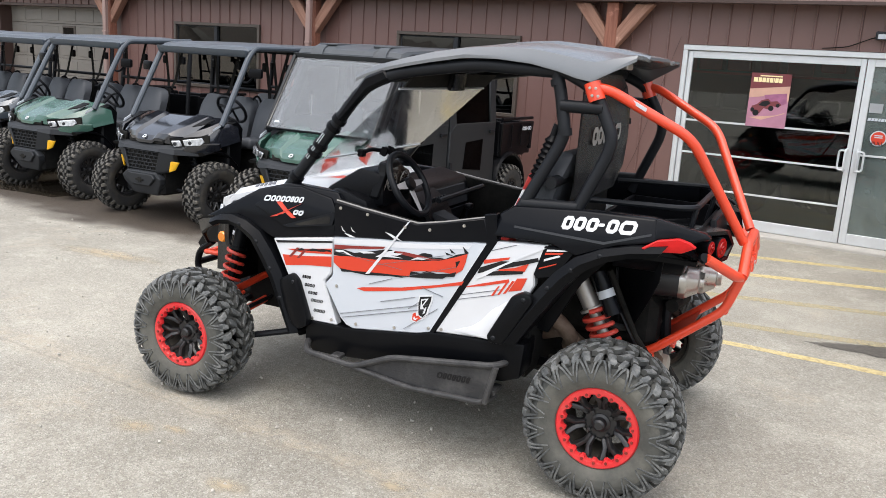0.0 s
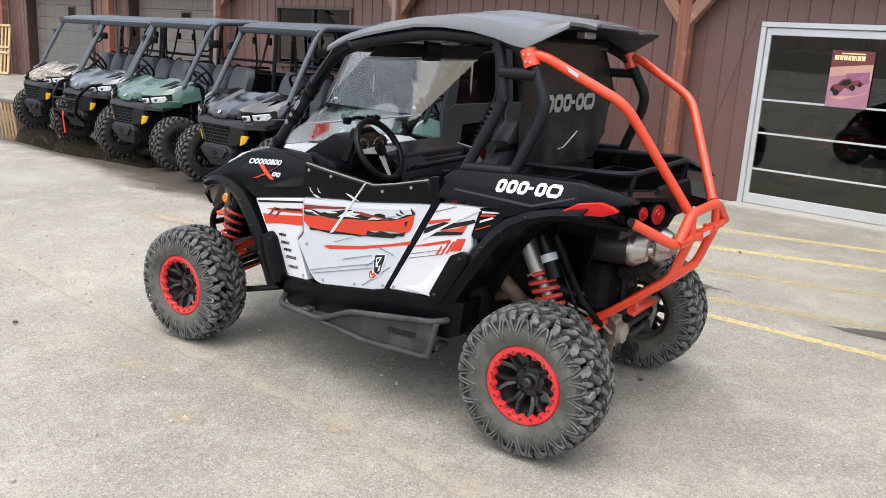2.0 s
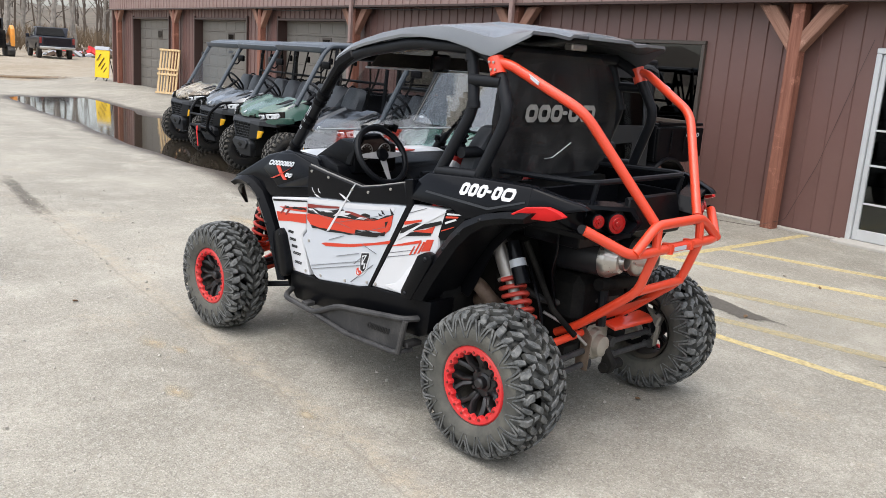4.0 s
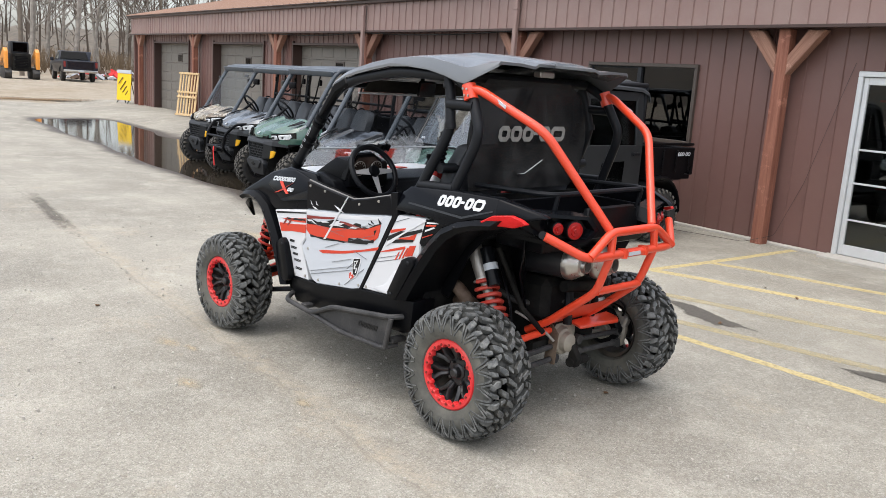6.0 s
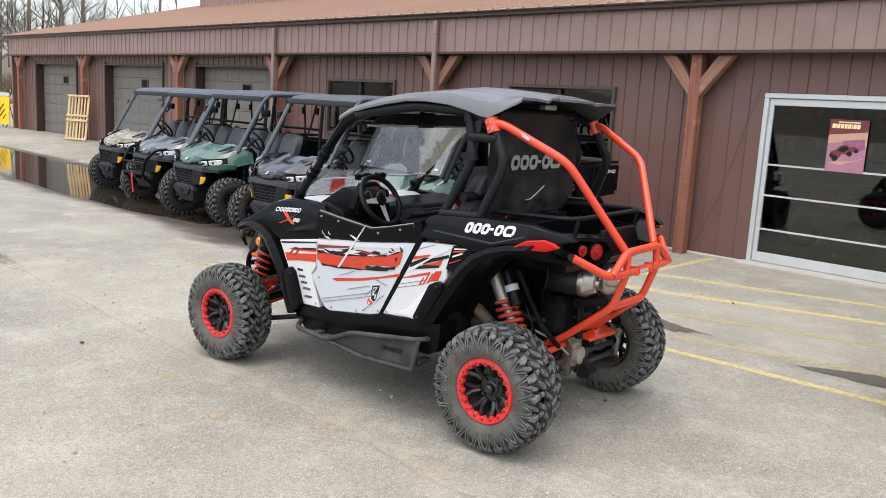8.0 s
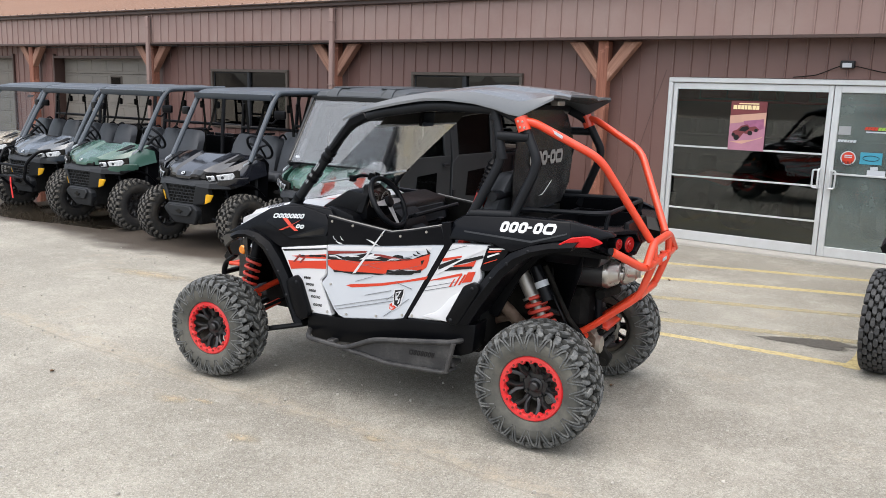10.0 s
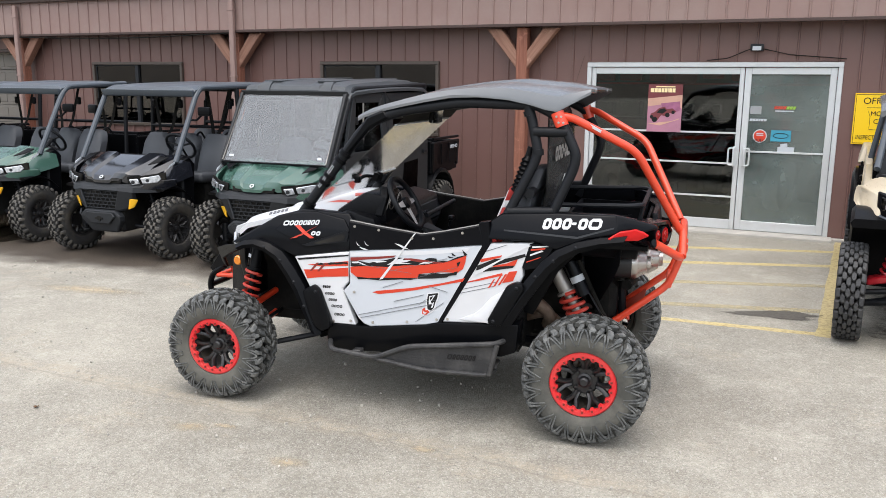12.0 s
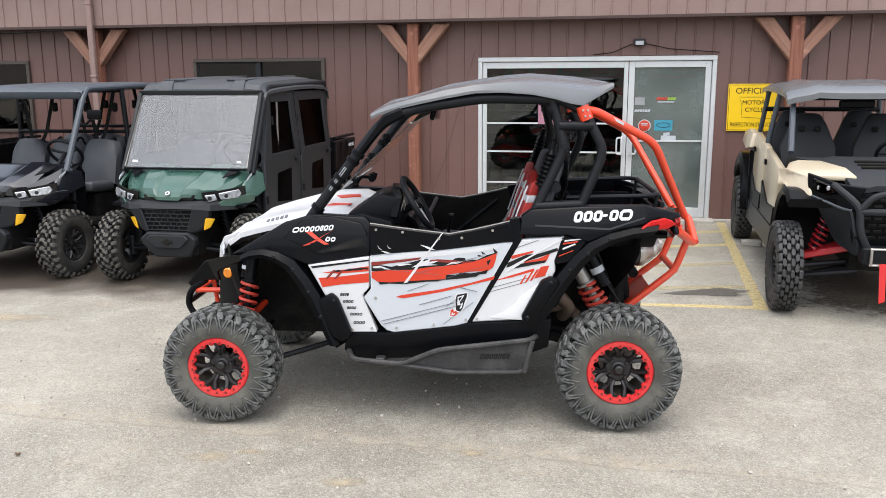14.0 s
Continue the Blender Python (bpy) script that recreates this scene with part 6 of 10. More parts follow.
# cargo bed with tube rail
bm = bmesh.new()
for a, b in (((-0.86, 0.50), (-1.33, 0.46)), ((-1.33, 0.46), (-1.33, -0.46)), ((-1.33, -0.46), (-0.86, -0.50)), ((-0.86, -0.50), (-0.86, 0.50))):
    prism(bm, [(*a, 1.0), (*b, 1.0), (*b, 1.12), (*a, 1.12)], (0.02, 0, 0) if a[0] == b[0] == -1.33 else (-0.02, 0, 0) if a[0] == b[0] else (0, -0.02 if a[1] > 0 else 0.02, 0), 0.004)
box(bm, (-1.1, 0, 1.0), (0.48, 0.95, 0.02))
part("cargo_bed", bm, M_BLACK, hero)
bm = bmesh.new()
tube(bm, [(-0.80, 0.40, 1.20), (-1.24, 0.42, 1.215), (-1.30, 0.36, 1.215), (-1.30, -0.36, 1.215), (-1.24, -0.42, 1.215), (-0.80, -0.40, 1.20)], 0.013, 8, 0.05)
for y in (0.36, -0.36):
    tube(bm, [(-1.30, y, 1.21), (-1.27, y, 1.05)], 0.012, 8)
part("cargo_rail", bm, M_CAGE, hero)
bm = bmesh.new()
prism(bm, [(-1.34, 0.2, 1.15), (-1.34, -0.2, 1.15), (-1.36, -0.24, 1.0), (-1.36, 0.24, 1.0)], (-0.03, 0, 0), 0.006)
prism(bm, [(-1.30, 0.45, 1.0), (-1.30, -0.45, 1.0), (-1.28, -0.42, 0.93), (-1.28, 0.42, 0.93)], (0.3, 0, 0), 0.006)
part("tailgate", bm, M_BLACK, hero)

# roll cage
bm = bmesh.new()
CR = 0.026
for s in (1, -1):
    tube(bm, [(0.60, s * 0.57, 1.09), (0.19, s * 0.565, 1.62), (0.02, s * 0.56, 1.69), (-0.35, s * 0.56, 1.745), (-0.74, s * 0.545, 1.735)], 0.029, 12, 0.09)
    tube(bm, [(-0.70, s * 0.55, 1.735), (-0.725, s * 0.555, 1.66), (-0.765, s * 0.58, 1.50), (-0.75, s * 0.585, 1.44), (-0.60, s * 0.635, 1.12)], CR, 12, 0.06)
    tube(bm, [(-0.74, s * 0.545, 1.735), (-0.87, s * 0.555, 1.675), (-0.965, s * 0.585, 1.49), (-0.955, s * 0.59, 1.42), (-0.83, s * 0.625, 1.12)], CR, 12, 0.07)
    tube(bm, [(-0.74, s * 0.575, 1.60), (-0.915, s * 0.575, 1.60)], CR, 12)
    tube(bm, [(-0.625, s * 0.63, 1.185), (-0.86, s * 0.62, 1.195)], CR, 12)
    for p, q in (((-0.705, 0.55, 1.705), (-0.712, 0.552, 1.68)), ((-0.764, 0.58, 1.51), (-0.768, 0.581, 1.48))):
        tube(bm, [(p[0], s * p[1], p[2]), (q[0], s * q[1], q[2])], CR * 1.15, 12)
tube(bm, [(0.10, 0.56, 1.665), (0.10, -0.56, 1.665)], CR, 12)
tube(bm, [(-0.74, 0.545, 1.735), (-0.74, -0.545, 1.735)], CR, 12)
tube(bm, [(-0.73, 0.60, 1.28), (-0.73, -0.60, 1.28)], CR, 12)
part("roll_cage", bm, M_CAGE, hero)


for s in (1, -1):
    a, b = Vector((0.60, s * 0.57, 1.09)), Vector((0.19, s * 0.565, 1.62))
    for t in (0.12, 0.36, 0.43, 0.60, 0.67):
        bm = bmesh.new()
        tube(bm, [a.lerp(b, t), a.lerp(b, t + 0.035)], 0.037, 12)
        p = a.lerp(b, t + 0.02)
        box(bm, (p.x, p.y - s * 0.035, p.z + 0.02), (0.03, 0.03, 0.035), 0.004)
        part("windshield_clamp", bm, M_BLACK, hero, "black windshield clamp")
    bm = bmesh.new()
    prism(bm, [(0.34, s * 0.55, 1.45), (0.18, s * 0.55, 1.66), (0.08, s * 0.55, 1.70), (0.05, s * 0.55, 1.655), (0.16, s * 0.55, 1.60), (0.31, s * 0.55, 1.43)], (0, s * 0.045, 0), 0.012)
    part("pillar_bracket", bm, M_BLACK, hero)

# roof
ZE = [(0.25, 1.635), (0.21, 1.655), (0.10, 1.69), (-0.10, 1.735), (-0.33, 1.775), (-0.55, 1.772), (-0.72, 1.738), (-0.85, 1.70), (-0.93, 1.745), (-1.02, 1.795)]
ZT = [(0.25, 1.665), (0.16, 1.715), (-0.15, 1.805), (-0.42, 1.848), (-0.60, 1.862), (-0.86, 1.842), (-1.03, 1.815)]
grid = []
for x in (0.25, 0.21, 0.16, 0.08, -0.02, -0.15, -0.30, -0.45, -0.60, -0.72, -0.80, -0.86, -0.93, -1.02):
    ze, zt = interp(ZE, x) + 0.024, interp(ZT, x)
    fx = 0.03 if x > 0.15 else 0.0
    wid = 0.60 - 0.05 * smooth(0.0, 0.25, x) - 0.06 * smooth(-0.85, -1.02, x)
    mid = zt - 0.012
    row = []
    for v in (-1, -0.975, -0.9, -0.7, -0.5, -0.44, 0, 0.44, 0.5, 0.7, 0.9, 0.975, 1):
        a = abs(v)
        z = ze - 0.012 if a == 1 else ze + 0.46 * (zt - ze) if a > 0.95 else ze + 0.6 * (zt - ze) if a > 0.8 else ze + 0.84 * (zt - ze) if a > 0.6 else zt - 0.008 if a > 0.48 else zt + 0.01 * (1 - a)
        back = -0.05 * (1 - a) if x < -0.9 else 0.0
        row.append((x + fx * (1 - a * a) + (0.09 * smooth(0.5, 0.0, a) if x < -1.0 else 0), v * wid, z))
    grid.append(row)
bm = bmesh.new()
sheet(bm, grid, (0, 0, -0.014))
roof = part("roof", bm, M_ROOFP, hero, "charcoal plastic roof panel", smooth=22)
for x, y in ((0.0, 0.47), (-0.33, 0.47), (0.0, -0.47), (-0.33, -0.47)):
    bm = bmesh.new()
    lathe(bm, [(0.0, 0.006), (0.011, 0.005), (0.013, 0)], 10, pose(x, y, interp(ZT, x) - 0.022, 70, 0, 0 if y < 0 else 180))
    part("roof_bolt", bm, M_GREYPL, roof)
bm = bmesh.new()
prism(bm, [(-0.2, 0.50, 1.735), (-0.70, 0.50, 1.75), (-0.70, -0.50, 1.75), (-0.2, -0.50, 1.735)], (0, 0, 0.02))
prism(bm, [(0.03, 0.50, 1.622), (0.03, -0.50, 1.622), (-0.03, -0.50, 1.69), (-0.03, 0.50, 1.69)], (-0.012, 0, 0))
part("headliner", bm, M_MATTE, hero)
bm = bmesh.new()
box(bm, (-0.86, 0.0, 1.775), (0.05, 0.12, 0.03), 0.006)
part("dome_lamp", bm, M_SHOCK, hero)

# windshield
bm = bmesh.new()
prism(bm, [(0.415, 0.52, 1.265), (0.04, 0.52, 1.612), (0.04, -0.52, 1.612), (0.415, -0.52, 1.265)], (0.004, 0, 0.003))
wsh = part("windshield", bm, M_CLEAR, hero, "scratched clear windshield")
wsh.visible_shadow = False
bm = bmesh.new()
prism(bm, [(0.60, 0.53, 1.135), (0.43, 0.53, 1.255), (0.43, -0.53, 1.255), (0.60, -0.53, 1.135)], (0.004, 0, 0.004))
w2 = part("wind_deflector", bm, M_CLEAR, hero, "clear lower windshield")
w2.visible_shadow = False
bm = bmesh.new()
tube(bm, [(0.418, 0.52, 1.262), (0.418, -0.52, 1.262)], 0.006, 6)
tube(bm, [(0.04, 0.52, 1.614), (0.04, -0.52, 1.614)], 0.006, 6)
part("windshield_edge", bm, M_PALE, hero, "pale windshield edge")
# mirror
bm = bmesh.new()
box(bm, (-0.06, 0.095, 1.655), (0.03, 0.115, 0.096), 0.014, (0, -10, -14), 2)
tube(bm, [(-0.05, 0.095, 1.66), (-0.02, 0.095, 1.70), (-0.03, 0.095, 1.73)], 0.014, 8)
mir = part("mirror", bm, M_BLACK, hero)
bm = bmesh.new()
box(bm, (-0.0755, 0.0985, 1.652), (0.004, 0.1, 0.08), 0.0, (0, -10, -14))
part("mirror_glass", bm, M_MIRROR, mir)

both("pillar_decal", lambda bm, s: tube(bm, [(x, s * 0.6, z) for x, z in ((0.475, 1.268), (0.385, 1.388), (0.377, 1.381), (0.467, 1.261))], 0.002, 5, closed=True), M_PALE, "thin white outline decal")
# phone mount on the lower windshield edge
bm = bmesh.new()
tube(bm, [(0.40, 0.20, 1.262), (0.37, 0.16, 1.285), (0.33, 0.10, 1.275)], 0.011, 8, 0.02)
box(bm, (0.40, 0.20, 1.265), (0.04, 0.035, 0.04), 0.006)
box(bm, (0.325, 0.085, 1.272), (0.03, 0.06, 0.05), 0.008, (0, -20, 20))
for y in (0.05, 0.12):
    box(bm, (0.315, y, 1.275), (0.035, 0.01, 0.045), 0.003, (0, -20, 20))
part("phone_mount", bm, M_BLACK, hero)

# cockpit
bm = bmesh.new()
prism(bm, [(0.46, 0.6, 1.08), (0.30, 0.6, 1.14), (0.14, 0.6, 1.10), (0.10, 0.6, 0.98), (0.2, 0.6, 0.75), (0.46, 0.6, 0.75)], (0, -1.2, 0), 0.02, 2)
prism(bm, [(0.40, 0.56, 1.12), (0.22, 0.53, 1.24), (0.10, 0.52, 1.22), (0.09, 0.52, 1.06), (0.36, 0.56, 1.06)], (0, -0.30, 0), 0.025, 2)
prism(bm, [(0.14, 0.16, 1.09), (0.06, 0.14, 1.02), (-0.05, 0.12, 0.80), (0.14, 0.12, 0.8)], (0, -0.30, 0), 0.015)
part("dashboard", bm, M_BLACK, hero)
# instrument pod: a faceted hood, its face with a painted brown reflection, and two dials
bm = bmesh.new()
prism(bm, [(0.115, 0.535, 1.10), (0.085, 0.515, 1.215), (0.105, 0.47, 1.262), (0.12, 0.33, 1.268), (0.10, 0.27, 1.22), (0.115, 0.25, 1.10)], (0.05, 0, 0.004), 0.008)
pod_hood = part("instrument_pod", bm, M_BLACK, hero, "dark faceted instrument pod", smooth=15)
bm = bmesh.new()
prism(bm, [(0.105, 0.51, 1.115), (0.08, 0.498, 1.205), (0.092, 0.46, 1.24), (0.098, 0.34, 1.245), (0.09, 0.285, 1.205), (0.108, 0.27, 1.115)], (0.006, 0, 0))
face = part("dial_face", bm, M_DIAL, pod_hood, "dark dial face with a painted brown reflection")
for y in (0.455, 0.33):
    bm = bmesh.new()
    M = Matrix.Translation((0.084, y, 1.178)) @ pose(0, 0, 0, 0, -8, 0)
    tube(bm, [M @ Vector((0, 0.042 * math.cos(TAU * k / 24), 0.042 * math.sin(TAU * k / 24))) for k in range(24)], 0.003, 6, closed=True)
    for k in range(9):
        a = radians(-40 + 32 * k)
        tube(bm, [M @ Vector((0, 0.028 * math.cos(a), 0.028 * math.sin(a))), M @ Vector((0, 0.036 * math.cos(a), 0.036 * math.sin(a)))], 0.0022, 5)
    part("dial", bm, M_SHOCK, face, "pale dial ring with tick marks")
# glove box lid, console and shift lever
bm = bmesh.new()
prism(bm, [(0.135, -0.14, 1.065), (0.105, -0.14, 0.955), (0.105, -0.54, 0.955), (0.135, -0.54, 1.065)], (-0.012, 0, 0.004), 0.006)
prism(bm, [(0.12, -0.16, 0.94), (0.16, -0.16, 0.84), (0.16, -0.54, 0.84), (0.12, -0.54, 0.94)], (-0.01, 0, 0), 0.005)
part("glove_box", bm, M_GREYPL, hero, "dark grey glove box lid")
bm = bmesh.new()
prism(bm, [(0.06, 0.085, 0.99), (-0.10, 0.085, 0.90), (-0.34, 0.085, 0.88), (-0.34, -0.085, 0.88), (-0.10, -0.085, 0.90), (0.06, -0.085, 0.99)], (0, 0, -0.03), 0.012)
part("console", bm, M_GREYPL, hero, "dark grey centre console")
bm = bmesh.new()
tube(bm, [(-0.12, 0.03, 0.89), (-0.14, 0.03, 1.02)], 0.009, 8)
box(bm, (-0.145, 0.03, 1.035), (0.035, 0.05, 0.03), 0.01, None, 2)
part("shift_lever", bm, M_BLACK, hero)
bm = bmesh.new()
for k in range(6):
    box(bm, (0.065, 0.06 - 0.035 * k, 1.035), (0.012, 0.024, 0.035), 0.004, (0, -20, 0))
part("switch_row", bm, M_GREYPL, hero)
bm = bmesh.new()
tube(bm, [(-0.02, 0.14, 1.06), (-0.02, -0.46, 1.07)], 0.014, 8)
part("grab_bar", bm, M_CAGE, hero)
SW = Matrix.Translation((0.02, 0.40, 1.168)) @ pose(0, 0, 0, 0, 30.5, 0)
bm = bmesh.new()
tube(bm, [SW @ Vector((0, 0.155 * math.cos(TAU * k / 36), 0.155 * math.sin(TAU * k / 36))) for k in range(36)], 0.0165, 10, closed=True)
wheel_rim = part("steering_wheel", bm, M_CAGE, hero, "black steering wheel")
bm = bmesh.new()
for ang in (0, 180, 270):
    a = radians(ang)
    c, d = Vector((0, math.cos(a), math.sin(a))), Vector((0, -math.sin(a), math.cos(a)))
    prism(bm, [SW @ (c * 0.03 + d * 0.02), SW @ (c * 0.15 + d * 0.009), SW @ (c * 0.15 - d * 0.009), SW @ (c * 0.03 - d * 0.02)], SW.to_3x3() @ Vector((0.005, 0, 0)))
part("spoke_plate", bm, M_SPOKE, wheel_rim, "pale metal spoke plate")
bm = bmesh.new()
lathe(bm, [(0.0, 0.02), (0.03, 0.018), (0.036, 0.0), (0.036, -0.03)], 20, SW @ pose(0, 0, 0, 0, 0, 90))
tube(bm, [SW @ Vector((0.02, 0, 0)), SW @ Vector((0.22, 0, 0.0))], 0.02, 10)
part("hub", bm, M_BLACK, wheel_rim)


def seat(y):
    bm = bmesh.new()
    prism(bm, [(-0.50, y + 0.22, 0.80), (-0.66, y + 0.20, 1.28), (-0.70, y + 0.15, 1.40), (-0.70, y - 0.15, 1.40), (-0.66, y - 0.20, 1.28), (-0.50, y - 0.22, 0.80)], (-0.09, 0, 0), 0.025, 2)
    prism(bm, [(-0.52, y + 0.23, 0.72), (-0.05, y + 0.22, 0.76), (-0.05, y - 0.22, 0.76), (-0.52, y - 0.23, 0.72)], (0, 0, 0.1), 0.03, 2)
    st = part("seat", bm, M_SEAT, hero, "black and red bucket seat")
    for s in (1, -1):
        lo, hi = ((-0.47, 0.235, 0.90), (-0.50, 0.16, 0.9)), ((-0.605, 0.222, 1.29), (-0.60, 0.13, 1.25))
        for t0, t1, mt, lb in ((0.0, 0.3, M_REDSEAT, "red seat bolster"), (0.305, 0.42, M_SEAT, "black seat band"), (0.425, 0.72, M_REDSEAT, "red seat bolster"), (0.725, 0.82, M_WHITE, "white seat band"), (0.825, 1.0, M_REDSEAT, "red seat bolster")):
            bm = bmesh.new()
            q = []
            for k, t in ((0, t0), (0, t1 + 0.05), (1, t1), (1, t0 - 0.03)):
                p = Vector(lo[k]).lerp(Vector(hi[k]), t)
                q.append((p.x, y + s * p.y, p.z))
            prism(bm, q, (-0.05, 0, 0), 0.008)
            part("bolster", bm, mt, st, lb)
        bm = bmesh.new()
        prism(bm, [(-0.494, y + s * 0.16, 1.0), (-0.54, y + s * 0.152, 1.14), (-0.59, y + s * 0.13, 1.27), (-0.59, y + s * 0.118, 1.27), (-0.54, y + s * 0.136, 1.14), (-0.494, y + s * 0.148, 1.0)], (0.008, 0, 0))
        part("piping", bm, M_WHITE, st, "white seat piping")
    return st


seat(0.31)
seat(-0.31)
for y in (0.60, -0.60):
    bm = bmesh.new()
    tube(bm, [(-0.65, y * 0.93, 1.26), (-0.72, y * 0.9, 1.52)], 0.016, 10)
    boot = [(0.018, 0.0)]
    for k in range(8):
        boot += [(0.041 - 0.0012 * k, 0.012 + 0.024 * k), (0.030 - 0.001 * k, 0.024 + 0.024 * k)]
    lathe(bm, boot + [(0.015, 0.21)], 18, along((-0.655, y * 0.93, 1.275), (-0.715, y * 0.9, 1.49)))
    part("belt_retractor", bm, M_BLACK, hero)
bm = bmesh.new()
prism(bm, [(0.46, 0.62, 0.42), (-0.70, 0.62, 0.42), (-0.70, -0.62, 0.42), (0.46, -0.62, 0.42)], (0, 0, 0.04))
prism(bm, [(-0.66, 0.62, 0.44), (-0.66, -0.62, 0.44), (-0.66, -0.62, 1.12), (-0.66, 0.62, 1.12)], (-0.04, 0, 0))
prism(bm, [(-0.05, 0.1, 0.46), (-0.6, 0.1, 0.46), (-0.6, 0.1, 0.85), (-0.05, 0.1, 0.78)], (0, -0.2, 0), 0.02)
part("floor_pan", bm, M_MATTE, hero)
# smoked rear screen with plain badge blocks
bm = bmesh.new()
SCR = [(-0.765, 0.42, 1.16), (-0.795, 0.47, 1.28), (-0.80, 0.49, 1.42), (-0.80, 0.47, 1.58), (-0.785, 0.42, 1.68), (-0.77, 0.34, 1.735), (-0.77, -0.34, 1.735), (-0.785, -0.42, 1.68), (-0.80, -0.47, 1.58), (-0.80, -0.49, 1.42), (-0.795, -0.47, 1.28), (-0.765, -0.42, 1.16)]
prism(bm, SCR, (-0.006, 0, 0))
scr = part("rear_screen", bm, M_SMOKE, hero, "dusty dark flexible rear screen")
badge_row(lambda u, v: Vector((-0.8065, -u, v)), Vector((-0.002, 0, 0)), -0.27, 1.42, (0.088, 0.088, 0.088, 0.038, 0.088, 0.125), 0.082, 0.14, 0.008, 0.024, 0.0, M_WORN, scr, "worn grey badge block")
bm = bmesh.new()
prism(bm, [(-0.803, 0.09, 1.245), (-0.803, 0.03, 1.25), (-0.805, -0.02, 1.275), (-0.806, -0.11, 1.32), (-0.806, -0.112, 1.317), (-0.805, -0.02, 1.27), (-0.803, 0.03, 1.246)], (-0.004, 0, 0))
part("crease_line", bm, M_SILVER, scr, "thin pale crease line")

# red rear bars and bumper
RR = 0.0215
bm = bmesh.new()
for s in (1, -1):
    tube(bm, [(-0.865, s * 0.565, 1.685), (-0.93, s * 0.55, 1.675), (-1.255, s * 0.44, 1.505), (-1.49, s * 0.185, 1.065)], RR, 12, 0.07)
part("rear_roll_bar", bm, M_RED, hero, "red rear bar tubes")
both("bar_clamp", lambda bm, s: tube(bm, [(-0.855, s * 0.563, 1.70), (-0.885, s * 0.568, 1.63)], 0.035, 14), M_RED, "red bar clamp")
for s in (1, -1):
    bm = bmesh.new()
    for dz in (0.0, 0.03):
        for dy in (-0.012, 0.012):
            lathe(bm, [(0.0, 0.006), (0.006, 0.005), (0.006, 0)], 8, pose(-0.87 - dz * 0.4 + dy, s * 0.602, 1.68 - dz, 0, 0, 0 if s > 0 else 180))
    part("clamp_bolts", bm, M_STEEL, hero)
    bm = bmesh.new()
    side(bm, [(-1.0, 1.655), (-1.08, 1.613), (-1.076, 1.60), (-0.995, 1.643)], s * 0.537, 0.006, 0)
    part("bar_sticker", bm, M_PALE, hero, "white bar sticker")
bm = bmesh.new()
tube(bm, [(-1.38, 0.54, 1.045), (-1.5, 0.38, 0.95), (-1.515, 0.30, 0.945), (-1.515, -0.30, 0.945), (-1.5, -0.38, 0.95), (-1.38, -0.54, 1.045)], RR, 12, 0.05)
tube(bm, [(-1.515, 0.36, 0.95), (-1.51, 0.20, 1.055), (-1.51, -0.20, 1.055), (-1.515, -0.36, 0.95)], RR, 12, 0.05)
for s in (1, -1):
    tube(bm, [(-1.515, s * 0.19, 0.94), (-1.45, s * 0.185, 0.75), (-1.18, s * 0.20, 0.53), (-1.06, s * 0.21, 0.46)], RR * 0.95, 12, 0.05)
    tube(bm, [(-1.51, s * 0.18, 1.06), (-1.515, s * 0.19, 0.945)], RR * 0.9, 10)
    tube(bm, [(-1.515, s * 0.09, 0.925), (-1.515, s * 0.09, 0.968)], RR * 1.25, 10)
tube(bm, [(-1.45, 0.185, 0.75), (-1.45, -0.185, 0.75)], RR * 0.9, 12)
prism(bm, [(-1.32, 0.19, 0.639), (-1.16, 0.20, 0.512), (-1.16, -0.20, 0.512), (-1.32, -0.19, 0.639)], (0.006, 0, -0.008))
part("rear_bumper", bm, M_RED, hero, "red tubular rear bumper")
bm = bmesh.new()
box(bm, (-1.538, 0.02, 0.945), (0.004, 0.1, 0.018))
part("bumper_sticker", bm, M_PALE, hero, "white bumper sticker")
for s in (1, -1):
    bm = bmesh.new()
    lathe(bm, [(0.0, 0.004), (0.02, 0.003), (0.023, -0.01)], 12, pose(-1.375, s * 0.546, 1.048, 30, 0, (40 if s > 0 else 140)))
    part("tube_plug", bm, M_GLOSS, hero)

# exhaust
bm = bmesh.new()
tube(bm, [(-0.96, 0.2, 0.855), (-1.24, 0.135, 0.852)], 0.087, 20)
tube(bm, [(-1.0, 0.03, 0.855), (-1.3, -0.015, 0.852)], 0.085, 20)
tube(bm, [(-0.75, 0.2, 0.7), (-0.88, 0.14, 0.84), (-1.0, 0.08, 0.86)], 0.04, 12, 0.06)
muf = part("muffler", bm, M_MUFFLER, hero, "heat-stained black muffler")
for x, y in ((-1.237, 0.135), (-1.297, -0.015)):
    bm = bmesh.new()
    lathe(bm, [(0.0, 0.0), (0.089, 0.0), (0.089, 0.028), (0.084, 0.036), (0.058, 0.082), (0.042, 0.088), (0.04, 0.108), (0.034, 0.108), (0.031, 0.03), (0, 0.03)], 24, pose(x, y, 0.852, 0, 0, 97))
    part("exhaust_tip", bm, M_STEEL, muf, "brushed steel exhaust tip")
bm = bmesh.new()
tube(bm, [(-0.62, 0.42, 0.62), (-0.75, 0.46, 0.68), (-0.84, 0.42, 0.58), (-0.8, 0.3, 0.50)], 0.035, 12, 0.06)
tube(bm, [(-0.60, 0.36, 0.52), (-0.8, 0.40, 0.60), (-0.9, 0.34, 0.5)], 0.03, 12, 0.05)
part("exhaust_pipe", bm, M_RUSTY, hero, "rusty muddy exhaust pipe")

